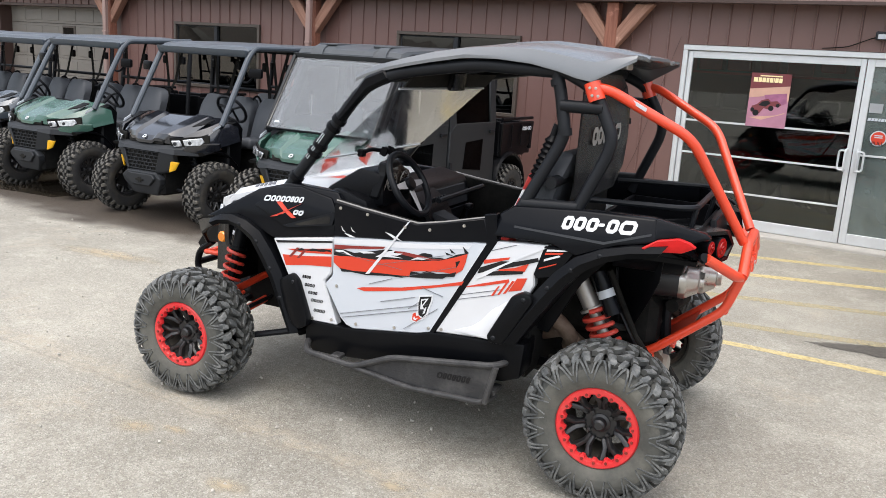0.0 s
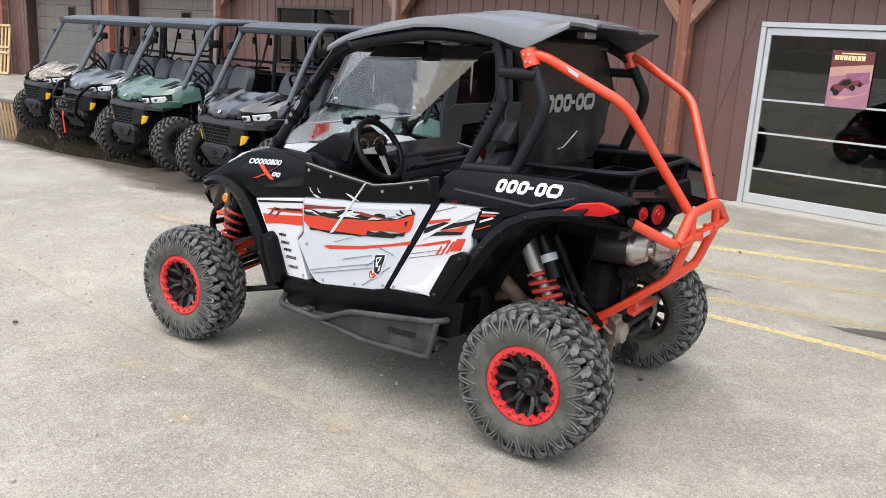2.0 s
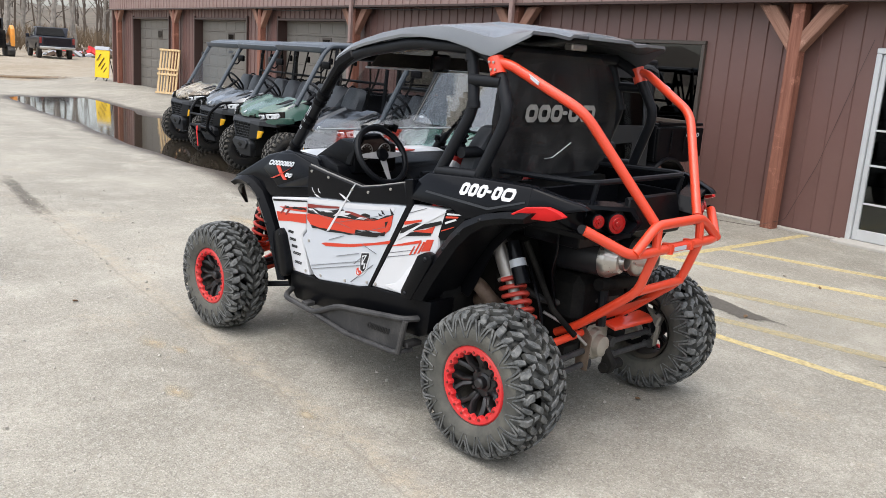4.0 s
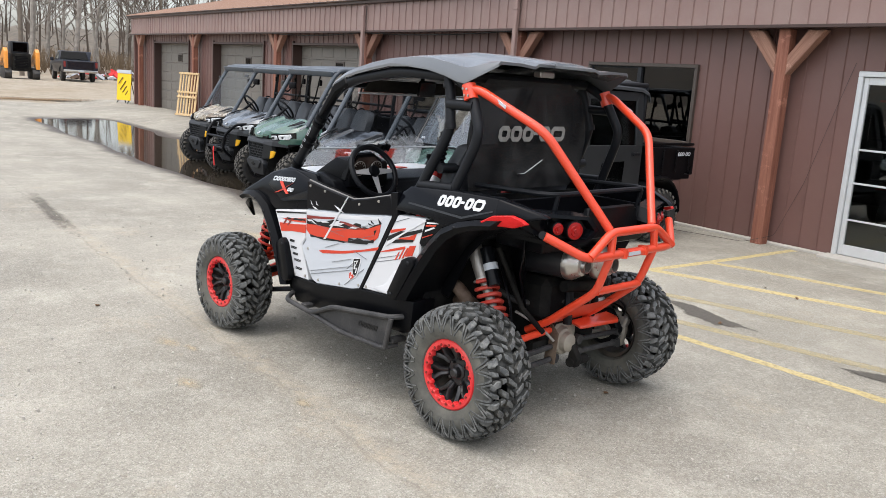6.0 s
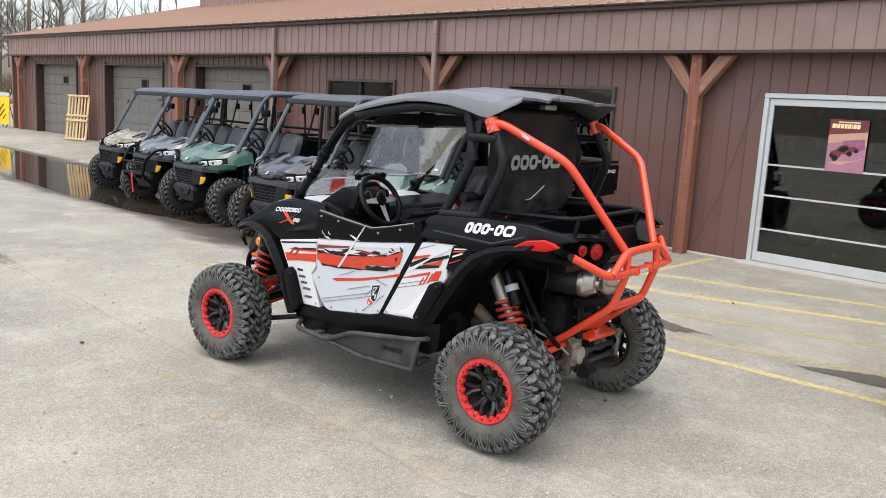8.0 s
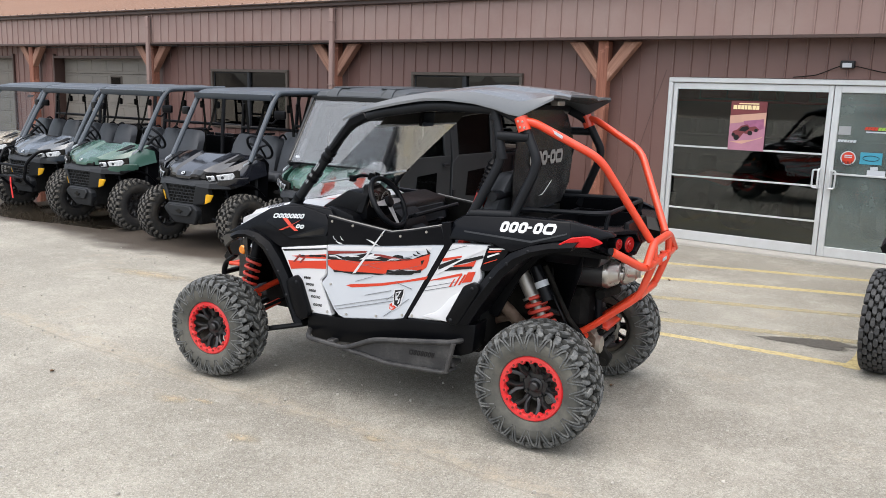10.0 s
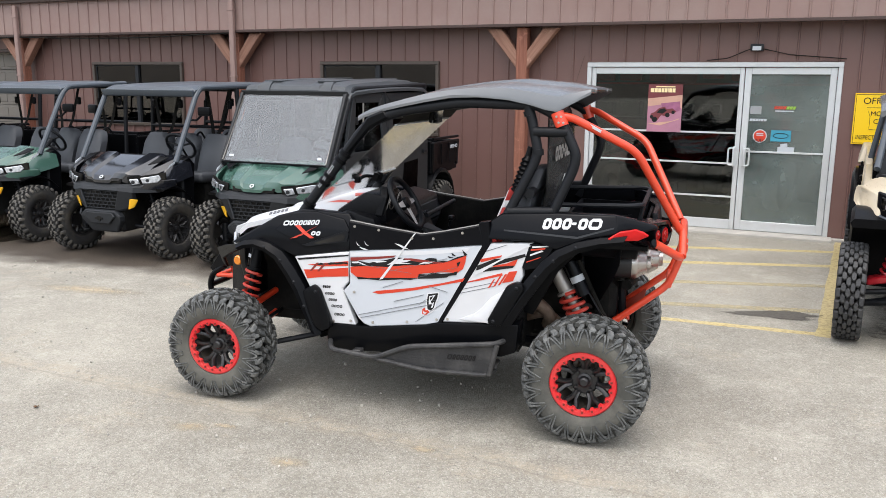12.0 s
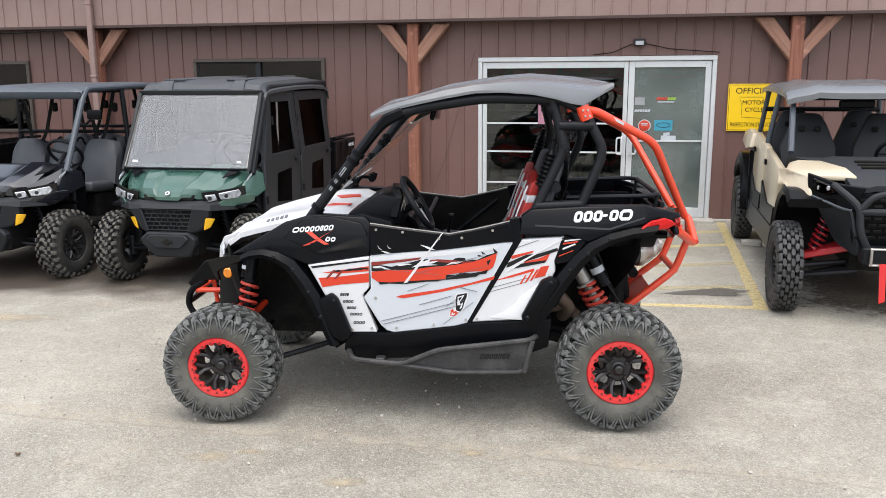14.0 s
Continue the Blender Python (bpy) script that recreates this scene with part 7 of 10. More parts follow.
# suspension and drivetrain
for s in (1, -1):
    shock(hero, (0.955, s * 0.44, 0.86), (1.0, s * 0.53, 0.44), 0.05, M_SPRING, 0.3, M_BLACK, ((0.985, s * 0.42, 0.86), (1.005, s * 0.43, 0.74)))
    shock(hero, (-0.825, s * 0.41, 0.885), (-1.05, s * 0.42, 0.50), 0.06, M_SPRING, 0.40, None, ((-0.93, s * 0.425, 0.895), (-1.02, s * 0.445, 0.72)))
    bm = bmesh.new()
    for z, o in ((0.50, 0.0), (0.36, 0.03)):
        tube(bm, [(0.96, s * 0.20, z + 0.04), (HX - 0.03, s * 0.60, z - 0.05)], 0.02, 10)
        tube(bm, [(1.16, s * 0.20, z + 0.04), (HX, s * 0.60, z - 0.05)], 0.02, 10)
    prism(bm, [(0.95, s * 0.42, 0.47), (1.10, s * 0.42, 0.47), (1.09, s * 0.56, 0.43), (1.0, s * 0.56, 0.43)], (0, 0, 0.02), 0.004)
    part("control_arm", bm, M_RED, hero, "red front control arm")
    bm = bmesh.new()
    tube(bm, [(0.96, s * 0.60, 0.27), (0.62, s * 0.42, 0.33), (0.46, s * 0.36, 0.37)], 0.017, 8)
    part("trailing_link", bm, M_CAGE, hero)
    bm = bmesh.new()
    tube(bm, [(-0.40, s * 0.36, 0.43), (-0.75, s * 0.42, 0.42), (-1.02, s * 0.53, 0.36)], [0.03, 0.035, 0.03], 10)
    prism(bm, [(-0.95, s * 0.50, 0.26), (-1.10, s * 0.52, 0.24), (-1.16, s * 0.52, 0.36), (-1.08, s * 0.50, 0.48), (-0.97, s * 0.49, 0.44)], (0, s * 0.06, 0), 0.012)
    part("trailing_arm", bm, M_BLACK, hero)
    bm = bmesh.new()
    if s < 0:
        prism(bm, [(-1.17, s * 0.02, 0.485), (-1.235, s * 0.03, 0.465), (-1.21, s * 0.42, 0.435), (-1.13, s * 0.53, 0.415), (-1.09, s * 0.53, 0.42), (-1.13, s * 0.40, 0.46)], (0, 0, 0.022), 0.006)
    else:
        tube(bm, [(-1.15, s * 0.12, 0.47), (-1.10, s * 0.55, 0.42)], 0.019, 10)
    part("radius_rod", bm, M_RED, hero, "red rear link arm")
    bm = bmesh.new()
    tube(bm, [(-1.07, s * 0.10, 0.36), (-1.07, s * 0.66, HZ)], 0.02, 10)
    for k in range(5):
        tube(bm, [(-1.07, s * (0.46 + 0.018 * k), 0.34), (-1.07, s * (0.472 + 0.018 * k), 0.34)], 0.045 - 0.004 * (k % 2), 12)
    part("half_shaft", bm, M_CAST, hero, "dusty rear half shaft")
    bm = bmesh.new()
    tube(bm, [(HX, s * 0.12, 0.40), (HX, s * 0.66, HZ)], 0.02, 10)
    tube(bm, [(0.92, s * 0.2, 0.42), (0.98, s * 0.60, 0.36)], 0.011, 8)
    tube(bm, [(HX, s * 0.58, HZ - 0.1), (HX, s * 0.58, HZ + 0.12)], 0.035, 10)
    part("half_shaft", bm, M_CAGE, hero)
    for x, y in ((HX, 0.60), (-HX, 0.58)):
        bm = bmesh.new()
        lathe(bm, [(0.0, 0.02), (0.085, 0.02), (0.09, 0.0), (0.0, -0.01)], 24, pose(x, s * y, HZ) @ pose(0, 0, 0, 0, 0, 180 if s > 0 else 0))
        part("brake_disc", bm, M_SHOCK, hero, "dusty brake disc")
# lower links with ball ends, knuckles and brake calipers
for s in (1, -1):
    for z in (0.285, 0.355):
        bm = bmesh.new()
        tube(bm, [(-1.17, s * 0.10, z + 0.03), (-1.13, s * 0.55, z - 0.01)], 0.0155, 10)
        for t, r in ((0.0, 0.027), (1.0, 0.025), (0.93, 0.02)):
            p = Vector((-1.17, s * 0.10, z + 0.03)).lerp(Vector((-1.13, s * 0.55, z - 0.01)), t)
            tube(bm, [p - Vector((0.016, 0, 0)), p + Vector((0.016, 0, 0))], r, 12)
        part("lower_link", bm, M_STEP, hero, "dusty black rear link rod")
    bm = bmesh.new()
    prism(bm, [(-1.02, s * 0.56, 0.24), (-1.15, s * 0.56, 0.25), (-1.17, s * 0.56, 0.36), (-1.13, s * 0.56, 0.45), (-1.05, s * 0.56, 0.46), (-1.0, s * 0.56, 0.34)], (0, s * 0.045, 0), 0.012)
    part("knuckle", bm, M_CAST, hero, "dusty cast rear knuckle")
    bm = bmesh.new()
    box(bm, (-1.14, s * 0.585, 0.40), (0.06, 0.06, 0.09), 0.012, (0, -20, 0))
    part("brake_caliper", bm, M_SHOCK, hero)
    bm = bmesh.new()
    tube(bm, [(-1.14, s * 0.57, 0.43), (-1.2, s * 0.50, 0.52), (-1.1, s * 0.40, 0.62), (-0.98, s * 0.36, 0.80)], 0.007, 6, 0.05)
    part("brake_hose", bm, M_BLACK, hero)
# drive housing, its bracket plate, fins and hanger
bm = bmesh.new()
box(bm, (-1.06, 0.0, 0.41), (0.2, 0.2, 0.18), 0.03, None, 2)
fd_box = part("final_drive", bm, M_CAST, hero, "muddy cast final drive housing")
bm = bmesh.new()
lathe(bm, [(0.0, 0.09), (0.035, 0.088), (0.05, 0.08), (0.055, 0.05), (0.07, 0.045), (0.085, 0.0)], 18, pose(-1.14, 0.04, 0.40, 0, 0, 90))
part("drive_flange", bm, M_CAST, fd_box)
bm = bmesh.new()
prism(bm, [(-1.13, 0.125, 0.29), (-1.2, 0.125, 0.29), (-1.21, 0.125, 0.46), (-1.13, 0.125, 0.54)], (0, 0.006, 0), 0.002)
part("bracket_plate", bm, M_RUSTY, fd_box, "rusty bracket plate")
for k in range(5):
    bm = bmesh.new()
    box(bm, (-1.08, 0.105, 0.35 + 0.03 * k), (0.14, 0.012, 0.008), 0.002)
    part("fin", bm, M_CAST, fd_box)
bm = bmesh.new()
prism(bm, [(-1.2, 0.03, 0.27), (-1.26, 0.03, 0.27), (-1.28, 0.03, 0.32), (-1.22, 0.03, 0.40)], (0, -0.04, 0), 0.005)
tube(bm, [(-1.23, -0.10, 0.295), (-1.23, 0.04, 0.295)], 0.026, 12)
part("tow_hook", bm, M_MATTE, fd_box)
# stays and hoses behind the engine
for pts, r, mt in (([(-1.2, 0.05, 0.50), (-1.18, 0.03, 0.72)], 0.024, M_CAGE), ([(-0.9, 0.30, 0.66), (-1.02, 0.24, 0.60), (-1.16, 0.08, 0.62), (-1.17, -0.12, 0.60)], 0.017, M_RUBBER), ([(-0.96, 0.36, 0.98), (-1.1, 0.34, 0.93), (-1.2, 0.20, 0.97), (-1.22, 0.0, 0.96)], 0.009, M_RUBBER), ([(-1.0, 0.24, 0.55), (-1.13, 0.2, 0.5), (-1.19, 0.14, 0.42)], 0.008, M_SHOCK)):
    bm = bmesh.new()
    tube(bm, pts, r, 8, 0.05)
    part("engine_hose" if mt is not M_CAGE else "frame_stay", bm, mt, hero)
bm = bmesh.new()
box(bm, (-0.82, 0.0, 0.72), (0.36, 0.5, 0.34), 0.03)
box(bm, (-0.9, 0.0, 0.45), (0.5, 0.36, 0.22), 0.03)
box(bm, (-1.02, 0.0, 0.63), (0.3, 0.42, 0.24), 0.04)
tube(bm, [(-1.22, 0.14, 0.72), (-1.24, -0.14, 0.70)], 0.03, 12)
part("engine", bm, M_MATTE, hero)
bm = bmesh.new()
box(bm, (0.80, 0, 0.62), (0.60, 0.44, 0.46), 0.03)
prism(bm, [(1.2, 0.22, 0.36), (-1.15, 0.26, 0.36), (-1.15, -0.26, 0.36), (1.2, -0.22, 0.36)], (0, 0, 0.06))
tube(bm, [(-0.97, 0.38, 0.9), (-1.10, 0.31, 0.60), (-1.16, 0.2, 0.47)], 0.014, 10)
tube(bm, [(-0.95, -0.42, 0.98), (-1.12, -0.30, 0.56), (-1.16, -0.2, 0.45)], 0.02, 10)
tube(bm, [(-0.80, 0.46, 0.95), (-0.80, -0.46, 0.95)], 0.022, 10)
part("chassis", bm, M_MATTE, hero)

# ---- parked utility vehicles ----
def utility_vehicle(m, label, paint, frame_mat, cab=False, guard=False, camo=False, steer=0.0, short=False):
    r = root("utility_vehicle", label, "utility vehicle", m, "row of parked utility vehicles")
    # a short one has a single row of seats and everything behind it moved up
    D = 0.82 if short else 0.0
    L = 2.75 - D
    for x, s in ((0, 1), (0, -1), (-L, 1), (-L, -1)):
        wheel(r, (x, s * 0.665, 0.335), 0 if s > 0 else 180, 0.338, 0.225, "trail", "plain", 26, steer if x == 0 else 0)
    # hood: faceted sheet with two raised ribs
    st = [(0.30, 0.855, 0.40), (0.275, 0.905, 0.47), (0.17, 0.955, 0.54), (0.04, 1.0, 0.60), (-0.08, 1.045, 0.64), (-0.2, 1.085, 0.655)]
    bm = bmesh.new()
    sheet(bm, [[(x - 0.13 * abs(v) ** 2.5, v * hw, z + (0.026 if 0.3 < abs(v) < 0.62 else 0.008 if 0.62 < abs(v) < 0.9 else -0.03 if abs(v) == 1 else 0.0)) for v in (-1, -0.88, -0.66, -0.58, -0.34, -0.26, 0, 0.26, 0.34, 0.58, 0.66, 0.88, 1)] for x, z, hw in st], (0, 0, -0.03))
    hd = part("hood", bm, paint, r, "camouflage hood" if camo else "", smooth=18)
    for s in (1, -1):
        bm = bmesh.new()
        prism(bm, [(0.08, s * 0.44, 1.005), (-0.14, s * 0.44, 1.082), (-0.14, s * 0.55, 1.078), (-0.02, s * 0.53, 1.035), (0.02, s * 0.48, 1.02)], (0, 0, 0.012), 0.004)
        part("hood_vent", bm, M_BLACK, hd)
    bm = bmesh.new()
    lathe(bm, [(0.012, 0.004), (0.024, 0.004), (0.024, 0), (0.012, 0)], 16, pose(0.293, 0, 0.888, 0, 0, -90) @ pose(0, 0, 0, 50, 0, 0), close=False)
    part("badge", bm, M_ALU, hd, "plain silver badge")
    # fascia: brow, side frames, grille well, skid bumper
    bm = bmesh.new()
    ring0 = [(0.05, 0.60, 0.83), (0.22, 0.42, 0.825), (0.27, 0.22, 0.82), (0.27, -0.22, 0.82), (0.22, -0.42, 0.825), (0.05, -0.60, 0.83)]
    ring1 = [(0.10, 0.60, 0.79), (0.28, 0.40, 0.79), (0.33, 0.24, 0.785), (0.33, -0.24, 0.785), (0.28, -0.40, 0.79), (0.10, -0.60, 0.79)]
    ring2 = [(0.12, 0.58, 0.73), (0.29, 0.40, 0.735), (0.35, 0.25, 0.755), (0.35, -0.25, 0.755), (0.29, -0.40, 0.735), (0.12, -0.58, 0.73)]
    sheet(bm, [ring0, ring1, ring2], (-0.05, 0, -0.01))
    for s in (1, -1):
        prism(bm, [(0.29, s * 0.40, 0.745), (0.35, s * 0.25, 0.76), (0.345, s * 0.185, 0.545), (0.33, s * 0.22, 0.53), (0.27, s * 0.30, 0.55), (0.24, s * 0.37, 0.66)], (-0.06, 0, -0.01), 0.012)
    part("front_fascia", bm, M_GREYPL, r, "grey plastic front fascia", smooth=18)
    bm = bmesh.new()
    prism(bm, [(0.30, 0.25, 0.76), (0.30, 0.18, 0.53), (0.30, -0.18, 0.53), (0.30, -0.25, 0.76)], (0.012, 0, 0), 0.004)
    prism(bm, [(0.262, 0.25, 0.872), (0.27, 0.24, 0.825), (0.27, -0.24, 0.825), (0.262, -0.25, 0.872)], (0.006, 0, 0))
    gr = part("grille", bm, M_MATTE, r)
    bm = bmesh.new()
    for k in range(6):
        z = 0.556 + 0.037 * k
        w = 0.185 + 0.06 * (z - 0.55) / 0.2
        box(bm, (0.322, 0, z), (0.014, 2 * w, 0.009), 0.002)
        if k < 5:
            for q in range(6):
                box(bm, (0.32, -w + 0.03 + (q + (k % 2) * 0.5) * (2 * w - 0.06) / 6, z + 0.018), (0.012, 0.009, 0.03), 0.002, ((25 if q % 2 else -25), 0, 0))
    part("grille_mesh", bm, M_GREYPL, gr)
    bm = bmesh.new()
    prism(bm, [(0.35, 0.20, 0.54), (0.365, 0.275, 0.475), (0.345, 0.26, 0.42), (0.29, 0.17, 0.29), (0.29, -0.17, 0.29), (0.345, -0.26, 0.42), (0.365, -0.275, 0.475), (0.35, -0.20, 0.54)], (-0.09, 0, 0), 0.02, 2)
    prism(bm, [(0.372, 0.17, 0.515), (0.378, 0.21, 0.475), (0.36, 0.12, 0.39), (0.36, -0.12, 0.39), (0.378, -0.21, 0.475), (0.372, -0.17, 0.515)], (-0.03, 0, 0), 0.008)
    bp = part("front_bumper", bm, M_GREYPL, r, smooth=18)
    bm = bmesh.new()
    lathe(bm, [(0.0, 0.012), (0.03, 0.012), (0.034, 0.0)], 6, pose(0.365, 0, 0.45, 0, 0, -90))
    box(bm, (0.372, 0, 0.45), (0.012, 0.11, 0.02), 0.003)
    part("tow_slot", bm, M_MATTE, bp)
    if guard:
        bm = bmesh.new()
        for s in (1, -1):
            tube(bm, [(0.34, s * 0.30, 0.38), (0.48, s * 0.30, 0.50), (0.46, s * 0.34, 0.74), (0.32, s * 0.42, 0.90), (0.16, s * 0.48, 0.92)], 0.022, 10, 0.06)
        tube(bm, [(0.47, 0.33, 0.69), (0.47, -0.33, 0.69)], 0.02, 10)
        tube(bm, [(0.48, 0.30, 0.52), (0.48, -0.30, 0.52)], 0.02, 10)
        part("brush_guard", bm, M_BLACK, r)
        bm = bmesh.new()
        box(bm, (0.45, 0.0, 0.50), (0.1, 0.2, 0.1), 0.015)
        part("winch", bm, M_CAGE, r)
        bm = bmesh.new()
        tube(bm, [(0.50, 0.0, 0.52), (0.52, 0.03, 0.45)], 0.012, 8)
        prism(bm, [(0.52, 0.015, 0.45), (0.52, 0.045, 0.45), (0.51, 0.07, 0.22), (0.51, 0.035, 0.22)], (0.006, 0, 0))
        part("strap", bm, M_STRAP, r, "red winch strap")
    for s in (1, -1):
        bm = bmesh.new()
        prism(bm, [(0.262, s * 0.345, 0.872), (0.225, s * 0.43, 0.882), (0.21, s * 0.445, 0.825), (0.255, s * 0.385, 0.812)], (0.02, s * 0.004, 0), 0.006)
        hl = part("headlight", bm, M_LENS, r, "clear headlight")
        bm = bmesh.new()
        prism(bm, [(0.215, s * 0.455, 0.888), (0.10, s * 0.605, 0.915), (0.085, s * 0.625, 0.875), (0.12, s * 0.60, 0.838), (0.20, s * 0.47, 0.826)], (0.02, s * 0.01, 0), 0.006)
        part("outer_lens", bm, M_LENS, hl)
        for y, x, z in ((0.395, 0.268, 0.845), (0.52, 0.19, 0.862)):
            bm = bmesh.new()
            lathe(bm, [(0.0, 0.006), (0.014, 0.005), (0.02, 0.0)], 12, pose(x, s * y, z, 0, 0, -90 + s * 35))
            part("lamp_bulb", bm, M_GREYPL, hl)
        bm = bmesh.new()
        prism(bm, [(0.255, s * 0.31, 0.895), (0.21, s * 0.46, 0.91), (0.06, s * 0.645, 0.94), (0.055, s * 0.65, 0.82), (0.20, s * 0.46, 0.80), (0.255, s * 0.33, 0.79)], (-0.02, 0, 0))
        part("lamp_shell", bm, M_MATTE, hl)
        bm = bmesh.new()
        prism(bm, [(0.262, s * 0.345, 0.665), (0.225, s * 0.42, 0.655), (0.235, s * 0.375, 0.575), (0.265, s * 0.325, 0.55)], (0.02, 0, 0), 0.004)
        part("marker_reflector", bm, M_YTAG, r, "yellow front reflector")
        # painted cheek wrapping below the lamp
        bm = bmesh.new()
        prism(bm, [(0.10, s * 0.645, 0.86), (0.215, s * 0.487, 0.822), (0.235, s * 0.46, 0.79), (0.21, s * 0.475, 0.765), (0.09, s * 0.64, 0.75), (-0.06, s * 0.69, 0.79), (-0.05, s * 0.69, 0.86)], (-0.03, -s * 0.012, 0), 0.006)
        part("lamp_cheek", bm, paint if not camo else M_BLACK, r)
        # fender: painted cheek and black arch
        bm = bmesh.new()
        prism(bm, [(0.03, s * 0.635, 0.955), (-0.20, s * 0.655, 1.06), (-0.34, s * 0.68, 1.02), (-0.36, s * 0.70, 0.86), (-0.14, s * 0.70, 0.83), (-0.02, s * 0.68, 0.80), (0.09, s * 0.64, 0.81)], (0, -s * 0.03, 0), 0.01)
        part("front_fender", bm, paint if not camo else M_BLACK, r)
        bm = bmesh.new()
        arch = [(0.36 * math.cos(a) * 1.12, 0.36 + 0.40 * math.sin(a)) for a in [math.pi * k / 10 for k in range(2, 11)]]
        band(bm, [(x * 1.08, z + 0.03) for x, z in arch[2:]] + [(-0.47, 0.30)], [(x, z) for x, z in arch[2:]] + [(-0.42, 0.28)], s, 0.66, 0.30, 0.012)
        part("fender_arch", bm, M_BLACK, r)
        bm = bmesh.new()
        arch = [(-L + 0.40 * math.cos(a), 0.36 + 0.42 * math.sin(a)) for a in [math.pi * k / 10 for k in range(0, 11)]]
        band(bm, [(x, z + 0.05) for x, z in arch], arch, s, 0.73, 0.30, 0.012)
        part("fender_arch", bm, M_BLACK, r)
        bm = bmesh.new()
        prism(bm, [(-0.45, s * 0.70, 0.30), (-L + 0.42, s * 0.70, 0.30), (-L + 0.42, s * 0.70, 0.46), (-0.45, s * 0.70, 0.46)], (0, -s * 0.5, 0), 0.015)
        part("rocker_panel", bm, M_BLACK, r)
        # dash of a shock and arm in front
        bm = bmesh.new()
        coil(bm, (0.02, s * 0.38, 0.74), (0.01, s * 0.45, 0.50), 0.034, 6, 0.007)
        tube(bm, [(0.02, s * 0.38, 0.78), (0.0, s * 0.48, 0.38)], 0.018, 10)
        tube(bm, [(0.008, s * 0.455, 0.50), (0.004, s * 0.462, 0.46)], 0.034, 10)
        tube(bm, [(0.12, s * 0.15, 0.36), (0.0, s * 0.58, 0.30)], 0.02, 8)
        tube(bm, [(-0.12, s * 0.15, 0.36), (0.0, s * 0.58, 0.30)], 0.02, 8)
        tube(bm, [(0.0, s * 0.15, 0.38), (0.0, s * 0.6, 0.335)], 0.018, 8)
        tube(bm, [(0.0, s * 0.56, 0.25), (0.0, s * 0.56, 0.44)], 0.035, 10)
        part("suspension", bm, M_CAGE, r)
    # tub, dash, seats
    bm = bmesh.new()
    prism(bm, [(-0.22, 0.66, 1.05), (-0.34, 0.66, 1.09), (-0.44, 0.66, 1.0), (-0.40, 0.66, 0.5), (-0.2, 0.66, 0.5)], (0, -1.32, 0), 0.02)
    part("dashboard", bm, M_BLACK, r)
    bm = bmesh.new()
    box(bm, (-1.35 + D / 2, 0, 0.42), (2.0 - D, 1.3, 0.14), 0.02)
    box(bm, (0.0, 0, 0.55), (0.55, 0.50, 0.5), 0.02)
    box(bm, (-0.95, 0, 0.6), (0.5, 1.2, 0.3), 0.03)
    if not short:
        box(bm, (-1.85, 0, 0.6), (0.5, 1.2, 0.3), 0.03)
    part("tub", bm, M_MATTE, r)
    for x in ((-1.08,) if short else (-1.08, -1.98)):
        for y, w in ((0.43, 0.42), (0.0, 0.36), (-0.43, 0.42)):
            bm = bmesh.new()
            rows = []
            for k in range(9):
                t = k / 8
                half = (w / 2 - 0.006) * (1 - 0.04 * t - 0.22 * smooth(0.8, 1.0, t))
                rows.append([(x + 0.10 - 0.15 * t + 0.025 * math.sin(math.pi * t) * (1 - (v * 0.9) ** 4) - 0.03 * v ** 4, y + v * half, 0.80 + 0.48 * t - 0.035 * v ** 4 * t) for v in (-1, -0.8, -0.4, 0, 0.4, 0.8, 1)])
            sheet(bm, rows, (-0.1, 0, -0.01))
            bev(bm, bm.faces, 0.02, 2)
            st_ = part("seat", bm, M_BENCH, r, smooth=50)
            bm = bmesh.new()
            box(bm, (x + 0.28, y, 0.80), (0.46, w - 0.02, 0.12), 0.045, (0, -5, 0), 3)
            part("cushion", bm, M_BENCH, st_, smooth=50)
    bm = bmesh.new()
    S = Matrix.Translation((-0.58, 0.36, 1.17)) @ pose(0, 0, 0, 0, 38, 0)
    tube(bm, [S @ Vector((0, 0.175 * math.cos(TAU * k / 28), 0.175 * math.sin(TAU * k / 28))) for k in range(28)], 0.017, 8, closed=True)
    for a in (0.3, math.pi - 0.3, -math.pi / 2):
        tube(bm, [S @ Vector((0, 0, 0)), S @ Vector((0, 0.17 * math.cos(a), 0.17 * math.sin(a)))], 0.013, 6)
    tube(bm, [S @ Vector((0, 0, 0)), S @ Vector((0.22, 0, 0))], 0.022, 8)
    part("steering_wheel", bm, M_CAGE, r)
    # cage: painted front, black hoops behind the seats
    bm, hoop, mid_hoop = bmesh.new(), bmesh.new(), bmesh.new()
    for s in (1, -1):
        tube(bm, [(-0.12, s * 0.65, 1.03), (-0.53, s * 0.64, 1.74), (-0.64, s * 0.62, 1.82), (-2.42 + D, s * 0.62, 1.86)], 0.031, 10, 0.12)
        if not short:
            tube(mid_hoop, [(-1.32, s * 0.62, 1.84), (-1.32, s * 0.66, 1.2), (-1.26, s * 0.66, 0.5)], 0.028, 10, 0.1)
        tube(hoop, [(-2.42 + D, s * 0.62, 1.86), (-2.36 + D, s * 0.64, 1.3), (-2.30 + D, s * 0.66, 0.6)], 0.028, 10, 0.1)
    for x, z in ((-0.56, 1.77), (-2.42 + D, 1.85)) if short else ((-0.56, 1.77), (-1.32, 1.84), (-2.42, 1.85)):
        tube(bm, [(x, 0.62, z), (x, -0.62, z)], 0.028, 10)
    if not short:
        tube(mid_hoop, [(-1.3, 0.64, 1.35), (-1.3, -0.64, 1.35)], 0.02, 8)
        tube(mid_hoop, [(-1.32, 0.62, 1.80), (-1.32, -0.62, 1.80)], 0.024, 10)
